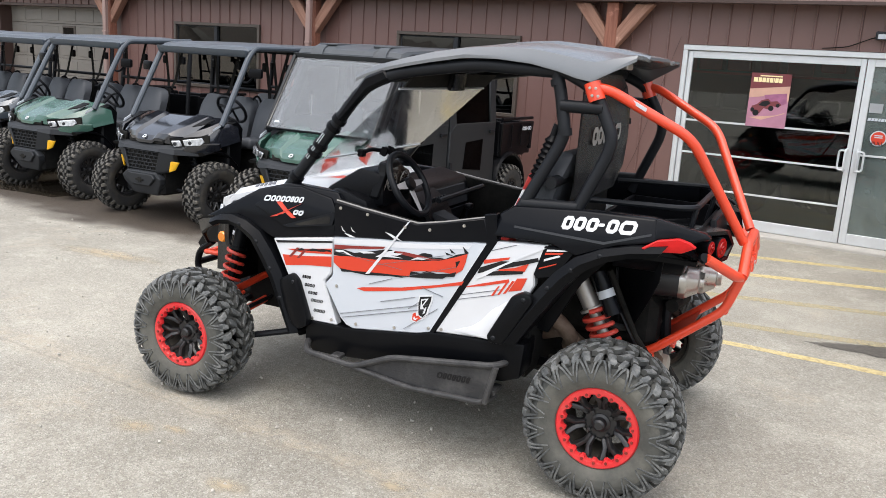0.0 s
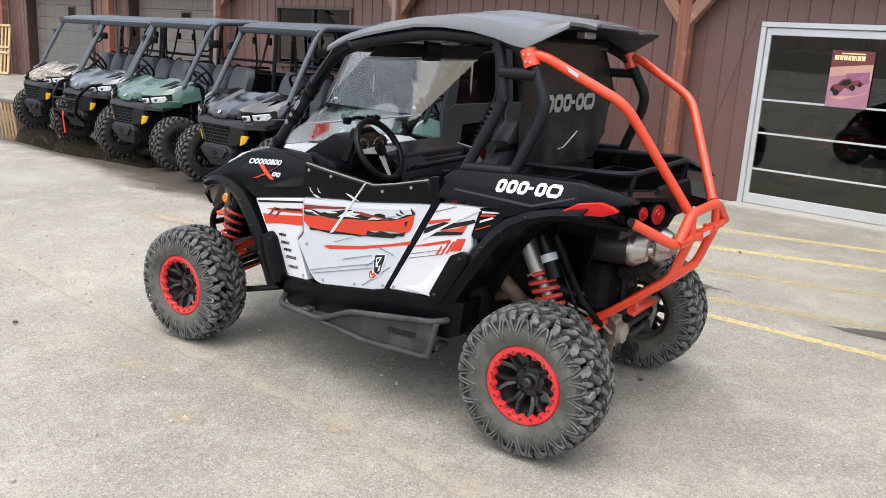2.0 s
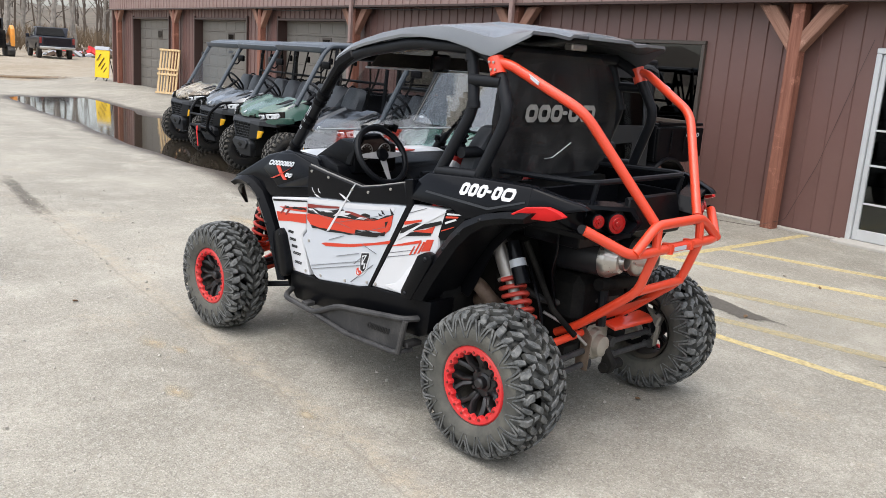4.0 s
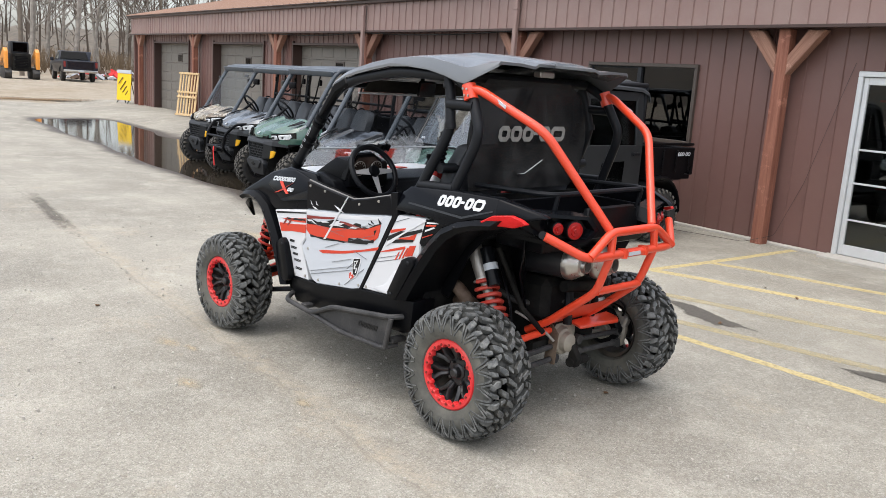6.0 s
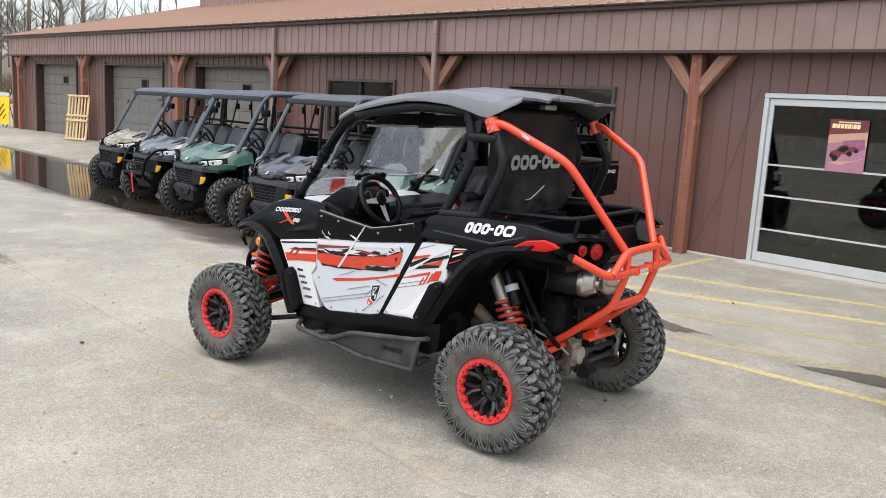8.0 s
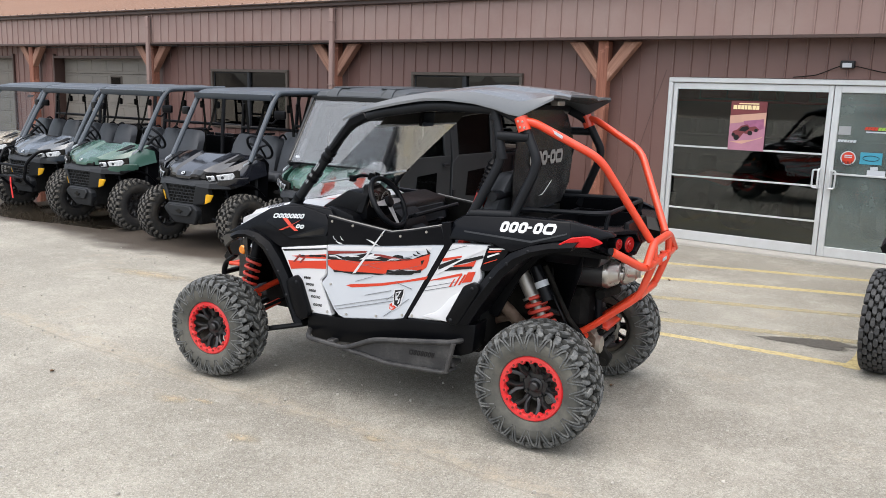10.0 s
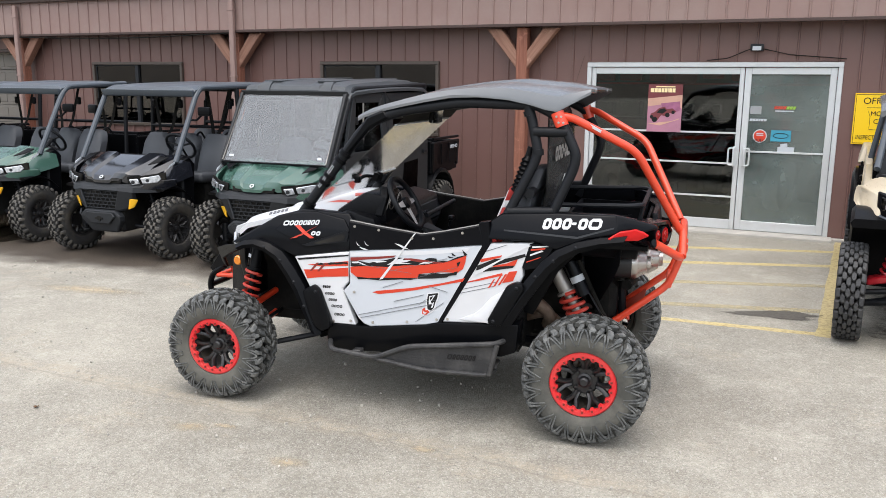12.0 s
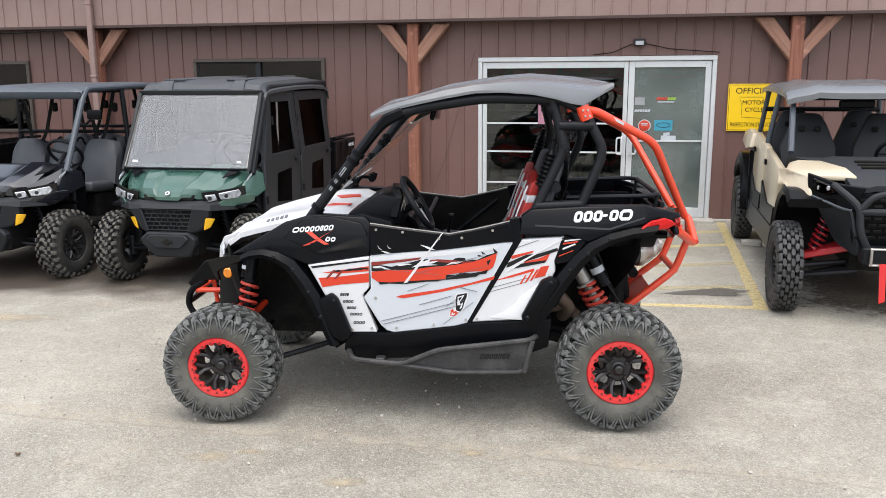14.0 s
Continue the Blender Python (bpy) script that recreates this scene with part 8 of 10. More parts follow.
    tube(hoop, [(-2.36 + D, 0.64, 1.35), (-2.36 + D, -0.64, 1.35)], 0.02, 8)
    tube(hoop, [(-2.41 + D, 0.62, 1.82), (-2.41 + D, -0.62, 1.82)], 0.024, 10)
    cage = part("roll_cage", bm, frame_mat, r)
    part("rear_hoop", hoop, M_CAGE, cage, "black rear hoop")
    if not short:
        part("middle_hoop", mid_hoop, M_CAGE, cage, "black middle hoop")
    for x in ((-2.36 + D,) if short else (-1.27, -2.32)):
        for y, to in ((0.56, 0.3), (0.22, 0.5), (-0.16, -0.4), (-0.56, -0.3)):
            bm = bmesh.new()
            a, b, c2 = Vector((x, y, 1.80)), Vector((x + 0.05, y + (to - y) * 0.4, 1.36)), Vector((x + 0.22, to, 0.9))
            for p, q in ((a, b), (b, c2)):
                prism(bm, [p + Vector((0, 0.022, 0)), p - Vector((0, 0.022, 0)), q - Vector((0, 0.022, 0)), q + Vector((0, 0.022, 0))], (0.004, 0, 0))
            belt = part("seat_belt", bm, M_MATTE, r)
            bm = bmesh.new()
            box(bm, (x + 0.01, y, 1.62), (0.05, 0.055, 0.1), 0.012)
            part("retractor", bm, M_BLACK, belt)
    e = -0.08 if short else 0.0
    for y in (0.52, 0.12, -0.12, -0.52):
        # grab hoops beside the seats
        bm = bmesh.new()
        tube(bm, [(-1.2 + e, y, 1.0), (-1.16 + e, y, 1.24), (-1.26 + e, y, 1.3), (-1.34 + e, y, 1.2)], 0.013, 8, 0.05)
        part("grab_hoop", bm, M_CAGE, r)
    grid = []
    if cab:
        stations = ((-0.482, -0.075), (-0.492, -0.02), (-0.53, 0.022), (-0.62, 0.045), (-0.9, 0.06), (-1.4, 0.066), (-1.9, 0.06), (-2.3, 0.04), (-2.43, 0.0), (-2.46, -0.08))
    else:
        stations = ((-0.5, -0.03), (-0.53, 0.0), (-0.62, 0.014), (-0.9, 0.024), (-1.4, 0.028), (-1.9, 0.026), (-2.4, 0.014), (-2.48, -0.012))
    for x, dz in stations:
        row = []
        for v in (-1, -0.97, -0.9, -0.75, -0.68, -0.32, -0.26, 0, 0.26, 0.32, 0.68, 0.75, 0.9, 0.97, 1):
            a = abs(v)
            z = 1.83 + 0.03 * smooth(-0.5, -2.4, x) + dz
            z -= (0.085 if cab else 0.03) * smooth(0.86, 1.0, a) ** 1.5
            if 0.3 < a < 0.7 and -2.35 < x < -0.55:
                z += 0.016 if cab else 0.012
            row.append((x if x > -0.7 else -0.7 + (x + 0.7) * (1.78 - D) / 1.78, v * (0.668 if cab else 0.64), z))
        grid.append(row)
    bm = bmesh.new()
    sheet(bm, grid, (0, 0, -0.02 if not cab else -0.03))
    part("roof", bm, M_CABROOF if cab else M_SHELL, r, "charcoal plastic roof", smooth=28)
    if cab:
        for s in (1, -1):
            # rounded pods where the roof ribs meet the windshield
            bm = bmesh.new()
            prism(bm, [(-0.478, s * 0.30, 1.79), (-0.478, s * 0.45, 1.79), (-0.50, s * 0.45, 1.85), (-0.58, s * 0.43, 1.895), (-0.58, s * 0.32, 1.895), (-0.50, s * 0.30, 1.85)], (-0.05, 0, -0.012), 0.008, 2)
            part("roof_pod", bm, M_CABROOF, r)
            bm = bmesh.new()
            prism(bm, [(-0.60, s * 0.22, 1.888), (-0.60, s * 0.44, 1.888), (-1.5, s * 0.42, 1.915), (-2.2, s * 0.36, 1.925), (-2.2, s * 0.24, 1.925)], (0, 0, 0.02), 0.012, 2)
            part("roof_rib", bm, M_CABROOF, r)
    # windshield header
    bm = bmesh.new()
    prism(bm, [(-0.49, 0.64, 1.725), (-0.45, 0.64, 1.80), (-0.45, -0.64, 1.80), (-0.49, -0.64, 1.725)], (-0.06, 0, 0), 0.012, 2)
    part("windshield_header", bm, M_CABP if cab else frame_mat, r)
    # mirrors
    if not cab:
        for s in (1, -1):
            bm = bmesh.new()
            tube(bm, [(-0.40, s * 0.64, 1.48), (-0.44, s * 0.70, 1.47), (-0.46, s * 0.76, 1.53)], 0.012, 8, 0.02)
            box(bm, (-0.47, s * 0.79, 1.57), (0.05, 0.15, 0.1), 0.02, (0, 0, s * 12), 2)
            part("mirror", bm, M_BLACK, r)
    # cargo box
    bm = bmesh.new()
    for s in (1, -1):
        prism(bm, [(-2.52, s * 0.70, 0.76), (-2.50, s * 0.72, 1.16), (-3.36, s * 0.72, 1.16), (-3.36, s * 0.70, 0.95), (-3.15, s * 0.70, 0.76)], (0, -s * 0.05, 0), 0.012)
        for x in (-2.75, -3.0, -3.25):
            box(bm, (x, s * 0.725, 1.0), (0.03, 0.012, 0.26), 0.004)
    prism(bm, [(-3.36, 0.68, 0.82), (-3.36, 0.68, 1.15), (-3.36, -0.68, 1.15), (-3.36, -0.68, 0.82)], (-0.05, 0, 0), 0.01)
    prism(bm, [(-2.50, 0.68, 0.82), (-2.50, 0.68, 1.18), (-2.50, -0.68, 1.18), (-2.50, -0.68, 0.82)], (-0.03, 0, 0), 0.01)
    box(bm, (-2.93, 0, 0.80), (0.85, 1.36, 0.06), 0.01)
    for s in (1, -1):
        tube(bm, [(-2.52, s * 0.70, 1.20), (-3.33, s * 0.70, 1.20)], 0.018, 8)
    bmesh.ops.translate(bm, verts=bm.verts, vec=(D, 0, 0))
    bx = part("cargo_box", bm, M_BLACK, r)
    for s in (1, -1):
        bm = bmesh.new()
        box(bm, (-3.41 + D, s * 0.62, 1.05), (0.02, 0.08, 0.16), 0.006)
        part("tail_light", bm, M_TAIL, bx, "red tail light")
        put = lambda u, v, s=s: Vector((-s * u, s * 0.733, v))
        badge_row(put, Vector((0, s * 0.002, 0)), (3.0 if s > 0 else -3.22) - s * D, 1.06, (0.036, 0.036, 0.036, 0.02, 0.036, 0.05), 0.046, 0.18, 0.005, 0.011, 0.0, M_PALE, bx, "pale badge block")
        bm = bmesh.new()
        prism(bm, [(0.005, s * 0.645, 0.972), (-0.10, s * 0.652, 1.018), (-0.115, s * 0.652, 1.048), (-0.01, s * 0.645, 1.0)], (0, s * 0.004, 0.006))
        part("dealer_sticker", bm, M_PALE, r, "white sticker")
    if camo:
        bm = bmesh.new()
        prism(bm, [(-0.14, 0.61, 1.08), (-0.50, 0.60, 1.72), (-0.50, -0.60, 1.72), (-0.14, -0.61, 1.08)], (0.006, 0, 0.004))
        part("windshield", bm, M_THIN, r, "clear full windshield").visible_shadow = False
        bm = bmesh.new()
        box(bm, (-0.46, 0.40, 1.66), (0.004, 0.16, 0.045), 0.0, (0, -30, 0))
        part("windshield_sticker", bm, M_BLKVINYL, r, "dark windshield sticker")
    if cab:
        for s in (1, -1):
            bm = bmesh.new()
            prism(bm, [(-0.08, s * 0.632, 1.09), (-0.08, s * 0.617, 1.09), (-0.473, s * 0.607, 1.742), (-0.473, s * 0.622, 1.742)], (0.008, 0, 0.005))
            part("windshield_seal", bm, M_SHOCK, r, "pale windshield edge seal")
            # thick corner pillar behind the glass edge
            bm = bmesh.new()
            prism(bm, [(-0.10, s * 0.66, 1.06), (-0.05, s * 0.655, 1.06), (-0.455, s * 0.645, 1.78), (-0.62, s * 0.65, 1.78)], (0, -s * 0.035, 0), 0.008)
            part("corner_pillar", bm, M_CABP, r)
        bm = bmesh.new()
        prism(bm, [(-0.085, 0.635, 1.08), (-0.475, 0.625, 1.75), (-0.475, -0.625, 1.75), (-0.085, -0.635, 1.08)], (0.006, 0, 0.004))
        g = part("windshield", bm, M_SCREEN5, r, "hazy cab windshield")
        g.visible_shadow = False
        bm = bmesh.new()
        for a, b in (((-0.07, 0.63, 1.075), (-0.07, -0.63, 1.075)), ((-0.48, 0.62, 1.75), (-0.48, -0.62, 1.75))):
            tube(bm, [a, b], 0.011, 8)
        for s in (1, -1):
            tube(bm, [(-0.075, s * 0.643, 1.075), (-0.485, s * 0.633, 1.75)], 0.011, 8)
        part("windshield_frame", bm, M_BLACK, r)
        for y, w in ((-0.53, 0.06), (0.53, 0.05)):
            bm = bmesh.new()
            prism(bm, [(-0.11, y + w / 2, 1.125), (-0.11, y - w / 2, 1.125), (-0.122, y - w / 2, 1.145), (-0.122, y + w / 2 * 0.6, 1.145)], (0.008, 0, 0.006))
            part("windshield_sticker", bm, M_PALE, r, "white windshield sticker")
        bm = bmesh.new()
        box(bm, (-2.45, 0, 1.3), (0.04, 1.24, 1.0), 0.01)
        part("cab_back_panel", bm, M_BLACK, r)
        for s in (1, -1):
            for a, b, slope in ((-0.30, -1.30, True), (-1.33, -2.36, False)):
                bm = bmesh.new()
                outer = [(a, 0.50), (a - 0.02, 1.10), ((-0.62 if slope else a), 1.78), (b, 1.78), (b, 0.50)]
                inner = [(a - (0.22 if slope else 0.14), 1.18), ((-0.66 if slope else a - 0.14), 1.68), (b + 0.12, 1.68), (b + 0.12, 1.18)]
                y = s * 0.70
                # lower skin, and a frame round the window
                prism(bm, [(outer[0][0], y, outer[0][1]), (outer[1][0], y, outer[1][1]), (inner[0][0], y, 1.18), (inner[3][0], y, 1.18), (b, y, 1.18), (b, y, 0.5)], (0, -s * 0.04, 0), 0.006)
                prism(bm, [(outer[1][0], y, 1.10), (outer[2][0], s * 0.64, 1.78), (inner[1][0], s * 0.645, 1.68), (inner[0][0], y, 1.18)], (0, -s * 0.04, 0), 0.004)
                prism(bm, [(outer[2][0], s * 0.64, 1.78), (b, s * 0.64, 1.78), (inner[2][0], s * 0.65, 1.68), (inner[1][0], s * 0.65, 1.68)], (0, -s * 0.04, 0), 0.004)
                prism(bm, [(b, y, 1.18), (b, s * 0.64, 1.78), (inner[2][0], s * 0.65, 1.68), (inner[3][0], y, 1.18)], (0, -s * 0.04, 0), 0.004)
                d = part("cab_door", bm, M_CABP, r, "black cab door")
                bm = bmesh.new()
                prism(bm, [(inner[0][0], y - s * 0.02, 1.18), (inner[1][0], s * 0.63, 1.68), (inner[2][0], s * 0.63, 1.68), (inner[3][0], y - s * 0.02, 1.18)], (0, -s * 0.004, 0))
                part("pane", bm, M_CABPANE, d, "grey tinted door window")
                bm = bmesh.new()
                if slope:
                    box(bm, (-0.78, s * 0.662, 1.43), (0.018, 0.014, 0.5), 0.002, (0, -1, 0))
                    part("pane_slider", bm, M_SHOCK, d, "pale window slider edge")
                    bm = bmesh.new()
                mid = (a + b) / 2
                prism(bm, [(mid + 0.2, y, 0.70), (mid + 0.16, y, 0.98), (mid - 0.22, y, 1.0), (mid - 0.2, y, 0.66)], (0, s * 0.004, 0), 0.0)
                part("lower_window", bm, M_CABPANE, d)
                bm = bmesh.new()
                box(bm, (b + 0.12, y + s * 0.02, 1.08), (0.12, 0.025, 0.04), 0.008)
                part("handle", bm, M_CAGE, d)
                for z in (0.75, 1.5):
                    bm = bmesh.new()
                    box(bm, (a - (0.04 if z < 1 else 0.34 if slope else 0.04), y + s * (0.01 if z < 1 else -0.04), z), (0.05, 0.02, 0.08), 0.006)
                    part("hinge", bm, M_CAGE, d)
    return r


def at_row(x, y, turn):
    return pose(x, y, ground_height(x, y) - 0.004, 0, 0, -90 + turn)


utility_vehicle(at_row(-4.90, 6.24, 1.5), "green utility vehicle with a black enclosed cab beside the building", M_GREEN, M_CAGE, cab=True, steer=0)
utility_vehicle(at_row(-6.85, 6.20, 3), "black open crew utility vehicle with grey roll cage", M_BLKPAINT, M_FRAME, steer=-6)
utility_vehicle(at_row(-8.99, 6.28, 1), "green open utility vehicle with grey roll cage", M_GREEN, M_FRAME, short=True)
utility_vehicle(at_row(-10.94, 6.58, 2), "dark grey open utility vehicle with brush guard and winch", M_BLUEGREY, M_FRAME, guard=True, short=True)
utility_vehicle(at_row(-12.62, 6.72, 1), "open utility vehicle with camouflage hood standing by the puddle", M_CAMO, M_FRAME, camo=True, short=True)

# ---- tan sport side-by-side ----
def tan_vehicle(m):
    r = root("side_by_side", "cream and black four-seat side-by-side with red suspension", "off-road vehicle", m)
    L = 3.02
    FX = 0.17
    for x, s in ((FX, 1), (FX, -1), (-L, 1), (-L, -1)):
        wheel(r, (x, s * 0.701, 0.36), 0 if s > 0 else 180, 0.362, 0.19, "block", "tall", 26)
    for s in (1, -1):
        bm = bmesh.new()
        # cream front wing running back to the windshield
        prism(bm, [(0.23, s * 0.578, 1.098), (-0.10, s * 0.70, 1.11), (-0.32, s * 0.645, 1.14), (-0.30, s * 0.575, 1.17), (-0.2, s * 0.42, 1.172), (0.1, s * 0.29, 1.15), (0.29, s * 0.245, 1.1)], (0, 0, -0.04), 0.012, 2)
        prism(bm, [(0.235, s * 0.60, 1.095), (-0.10, s * 0.715, 1.115), (-0.34, s * 0.73, 1.09), (-0.20, s * 0.745, 1.04), (0.06, s * 0.735, 1.01), (0.25, s * 0.69, 0.95), (0.345, s * 0.60, 0.90), (0.345, s * 0.585, 0.96)], (0, -s * 0.03, 0), 0.01)
        part("front_wing", bm, M_TAN, r, "cream front wing")
        bm = bmesh.new()
        arch = [(FX - 0.02 + 0.47 * math.cos(a), 0.44 + 0.49 * math.sin(a)) for a in [math.pi * k / 12 for k in range(2, 13)]]
        band(bm, [(FX + (x - FX) * 1.06, z + 0.065) for x, z in arch[2:]] + [(-0.42, 0.30)], arch[2:] + [(-0.36, 0.30)], s, 0.735, 0.34, 0.012)
        part("front_fender", bm, M_BLACK, r)
        bm = bmesh.new()
        prism(bm, [(0.33, s * 0.565, 1.09), (0.40, s * 0.42, 1.03), (0.42, s * 0.40, 0.98), (0.38, s * 0.46, 0.965), (0.345, s * 0.565, 1.0)], (0.02, 0, 0), 0.008)
        hl = part("headlight", bm, M_DARKGLASS, r, "dark headlight")
        bm = bmesh.new()
        prism(bm, [(0.30, s * 0.59, 1.12), (0.39, s * 0.38, 1.05), (0.42, s * 0.20, 1.03), (0.43, s * 0.28, 0.84), (0.36, s * 0.54, 0.90), (0.30, s * 0.59, 0.96)], (-0.06, 0, 0), 0.01)
        part("lamp_shell", bm, M_BLACK, hl)
        bm = bmesh.new()
        prism(bm, [(0.352, s * 0.552, 1.072), (0.396, s * 0.44, 1.03), (0.408, s * 0.42, 0.985), (0.385, s * 0.47, 0.972), (0.36, s * 0.55, 1.0)], (0.022, 0, 0), 0.004)
        part("lens", bm, M_DARKGLASS, hl)
        for y, x in ((0.52, 0.372), (0.455, 0.4)):
            bm = bmesh.new()
            box(bm, (x, s * y, 1.018), (0.024, 0.045, 0.035), 0.006, (0, 0, -s * 25))
            part("reflector_bowl", bm, M_LENS, hl, "clear lamp reflector")
        # doors
        for a, b, z in ((-0.55, -1.45, 1.15), (-1.48, -2.35, 1.2)):
            bm = bmesh.new()
            top_a, top_b = (1.06, 1.17) if a > -1 else (1.175, 1.27)
            side(bm, [(a, top_a, -0.02), (a + 0.05, top_a - 0.12), (a - 0.06, 0.66), (a - 0.2, 0.6), (b, 0.72), (b, top_b, -0.02)], s * 0.70, 0.06, 0.015, 2)
            d = part("door", bm, M_TAN, r, "cream half door")
            bm = bmesh.new()
            side(bm, [(a - 0.02, 0.72), (a - 0.1, 0.54), (b, 0.54), (b, 0.86), ((a + b) / 2, 0.70)], s * 0.712, 0.03, 0.008)
            part("lower_trim", bm, M_BLACK, d)
            bm = bmesh.new()
            box(bm, (b + 0.15, s * 0.705, z - 0.10), (0.09, 0.02, 0.06), 0.01)
            part("handle", bm, M_BLACK, d)
        bm = bmesh.new()
        side(bm, [(-2.38, 1.10), (-2.45, 1.25, -0.04), (-2.75, 1.28, -0.03), (-3.1, 1.24, -0.03), (-3.1, 1.12), (-2.7, 1.06)], s * 0.745, 0.08, 0.015, 2)
        part("rear_cheek", bm, M_TAN, r, "cream rear panel")
        bm = bmesh.new()
        side(bm, [(-2.38, 1.08), (-2.5, 0.55), (-2.42, 0.42), (-2.36, 0.42), (-2.36, 1.08)], s * 0.73, 0.1, 0.01)
        arch = [(-L + 0.47 * math.cos(a), 0.40 + 0.48 * math.sin(a)) for a in [math.pi * k / 12 for k in range(0, 11)]]
        band(bm, [(x, z + 0.13) for x, z in arch], arch, s, 0.77, 0.35, 0.015)
        part("rear_fender", bm, M_BLACK, r)
        bm = bmesh.new()
        side(bm, [(-0.45, 0.32), (-2.45, 0.32), (-2.45, 0.56), (-0.55, 0.56), (-0.45, 0.46)], s * 0.72, 0.2, 0.015)
        part("rocker_panel", bm, M_BLACK, r)
        bm = bmesh.new()
        tube(bm, [(-0.55, s * 0.60, 1.20), (-1.02, s * 0.54, 1.64), (-1.15, s * 0.53, 1.70)], 0.027, 10, 0.05)
        tube(bm, [(-1.72, s * 0.55, 1.74), (-1.72, s * 0.64, 1.2), (-1.66, s * 0.66, 0.6)], 0.026, 10, 0.05)
        tube(bm, [(-1.0, s * 0.54, 1.66), (-2.62, s * 0.54, 1.75), (-2.72, s * 0.60, 1.25)], 0.026, 10, 0.1)
        part("roll_cage", bm, M_FRAME, r)
        shock(r, (0.12, s * 0.36, 0.84), (0.12, s * 0.49, 0.46), 0.052, M_CRIMSON, 0.25, M_CAGE)
        bm = bmesh.new()
        prism(bm, [(FX + 0.12, s * 0.20, 0.53), (FX - 0.14, s * 0.20, 0.53), (FX - 0.05, s * 0.60, 0.42), (FX + 0.05, s * 0.60, 0.42)], (0, 0, 0.055), 0.01)
        part("control_arm", bm, M_CRIMSON, r, "red control arm")
        bm = bmesh.new()
        tube(bm, [(FX + 0.1, s * 0.18, 0.36), (FX, s * 0.60, 0.28)], 0.025, 8)
        tube(bm, [(FX - 0.1, s * 0.18, 0.36), (FX, s * 0.60, 0.28)], 0.025, 8)
        tube(bm, [(FX, s * 0.2, 0.42), (FX, s * 0.62, 0.36)], 0.022, 8)
        part("lower_arm", bm, M_CAGE, r)
        bm = bmesh.new()
        prism(bm, [(0.34, s * 0.575, 0.94), (0.44, s * 0.30, 0.86), (0.45, s * 0.22, 0.52), (0.38, s * 0.24, 0.50), (0.34, s * 0.36, 0.60), (0.30, s * 0.41, 0.66), (0.28, s * 0.47, 0.86)], (-0.05, -s * 0.03, 0), 0.01)
        part("front_cheek", bm, M_GREYPL, r)
        bm = bmesh.new()
        tube(bm, [(0.36, s * 0.57, 0.955), (0.44, s * 0.36, 0.87), (0.46, s * 0.30, 0.86)], 0.010, 8)
        part("cheek_edge", bm, M_FRAME, r, "grey cheek edge")
    bm = bmesh.new()
    sheet(bm, [[(x, v * w, z + 0.012 * (abs(v) < 0.5)) for v in (-1, -0.6, -0.45, 0, 0.45, 0.6, 1)] for x, z, w in ((0.40, 1.03, 0.30), (0.33, 1.075, 0.32), (0.1, 1.12, 0.34), (-0.2, 1.15, 0.4), (-0.55, 1.165, 0.58))], (0, 0, -0.04))
    part("hood", bm, M_GREYPL, r, "dark grey hood centre", smooth=25)
    bm = bmesh.new()
    for k in range(3):
        box(bm, (0.05 - 0.12 * k, 0, 1.146 + 0.011 * k), (0.04, 0.34, 0.02), 0.005)
    part("hood_scoop", bm, M_MATTE, r)
    bm = bmesh.new()
    prism(bm, [(0.40, 0.34, 1.0), (0.44, 0.28, 0.66), (0.38, 0.24, 0.50), (0.38, -0.24, 0.50), (0.44, -0.28, 0.66), (0.40, -0.34, 1.0)], (-0.1, 0, 0), 0.02)
    gr = part("front_fascia", bm, M_BLACK, r)
    bm = bmesh.new()
    for k in range(7):
        z = 0.66 + 0.046 * k
        for q in range(6):
            box(bm, (0.447 - 0.006 * k, -0.23 + 0.08 * (q + 0.5 * (k % 2)), z), (0.012, 0.06, 0.022), 0.004)
    part("grille_mesh", bm, M_MATTE, gr)
    bm = bmesh.new()
    for s in (1, -1):
        tube(bm, [(0.40, s * 0.43, 1.045), (0.52, s * 0.34, 0.97), (0.57, s * 0.27, 0.90), (0.575, s * 0.255, 0.72), (0.53, s * 0.17, 0.56), (0.44, s * 0.15, 0.50)], 0.026, 10, 0.06)
        tube(bm, [(0.57, s * 0.27, 0.88), (0.58, s * 0.19, 0.98), (0.58, s * 0.11, 1.005), (0.58, 0, 1.005)], 0.024, 10, 0.05)
    tube(bm, [(0.57, 0.27, 0.87), (0.57, -0.27, 0.87)], 0.026, 10)
    part("front_bumper", bm, M_GREYPL, r, "grey tube bumper")
    bm = bmesh.new()
    box(bm, (0.52, -0.1, 0.54), (0.12, 0.26, 0.13), 0.015)
    part("winch", bm, M_CAGE, r)
    bm = bmesh.new()
    for dy in (-0.17, -0.03):
        tube(bm, [(0.60, dy, 0.48), (0.60, dy, 0.60)], 0.012, 8)
    tube(bm, [(0.60, -0.18, 0.60), (0.60, -0.02, 0.60)], 0.01, 8)
    tube(bm, [(0.60, -0.18, 0.48), (0.60, -0.02, 0.48)], 0.01, 8)
    part("fairlead", bm, M_STEEL, r)
    bm = bmesh.new()
    prism(bm, [(0.63, -0.12, 0.50), (0.63, -0.075, 0.50), (0.63, -0.06, 0.22), (0.63, -0.10, 0.20)], (0.008, 0, 0))
    part("strap", bm, M_STRAP, r, "red winch strap")
    grid = []
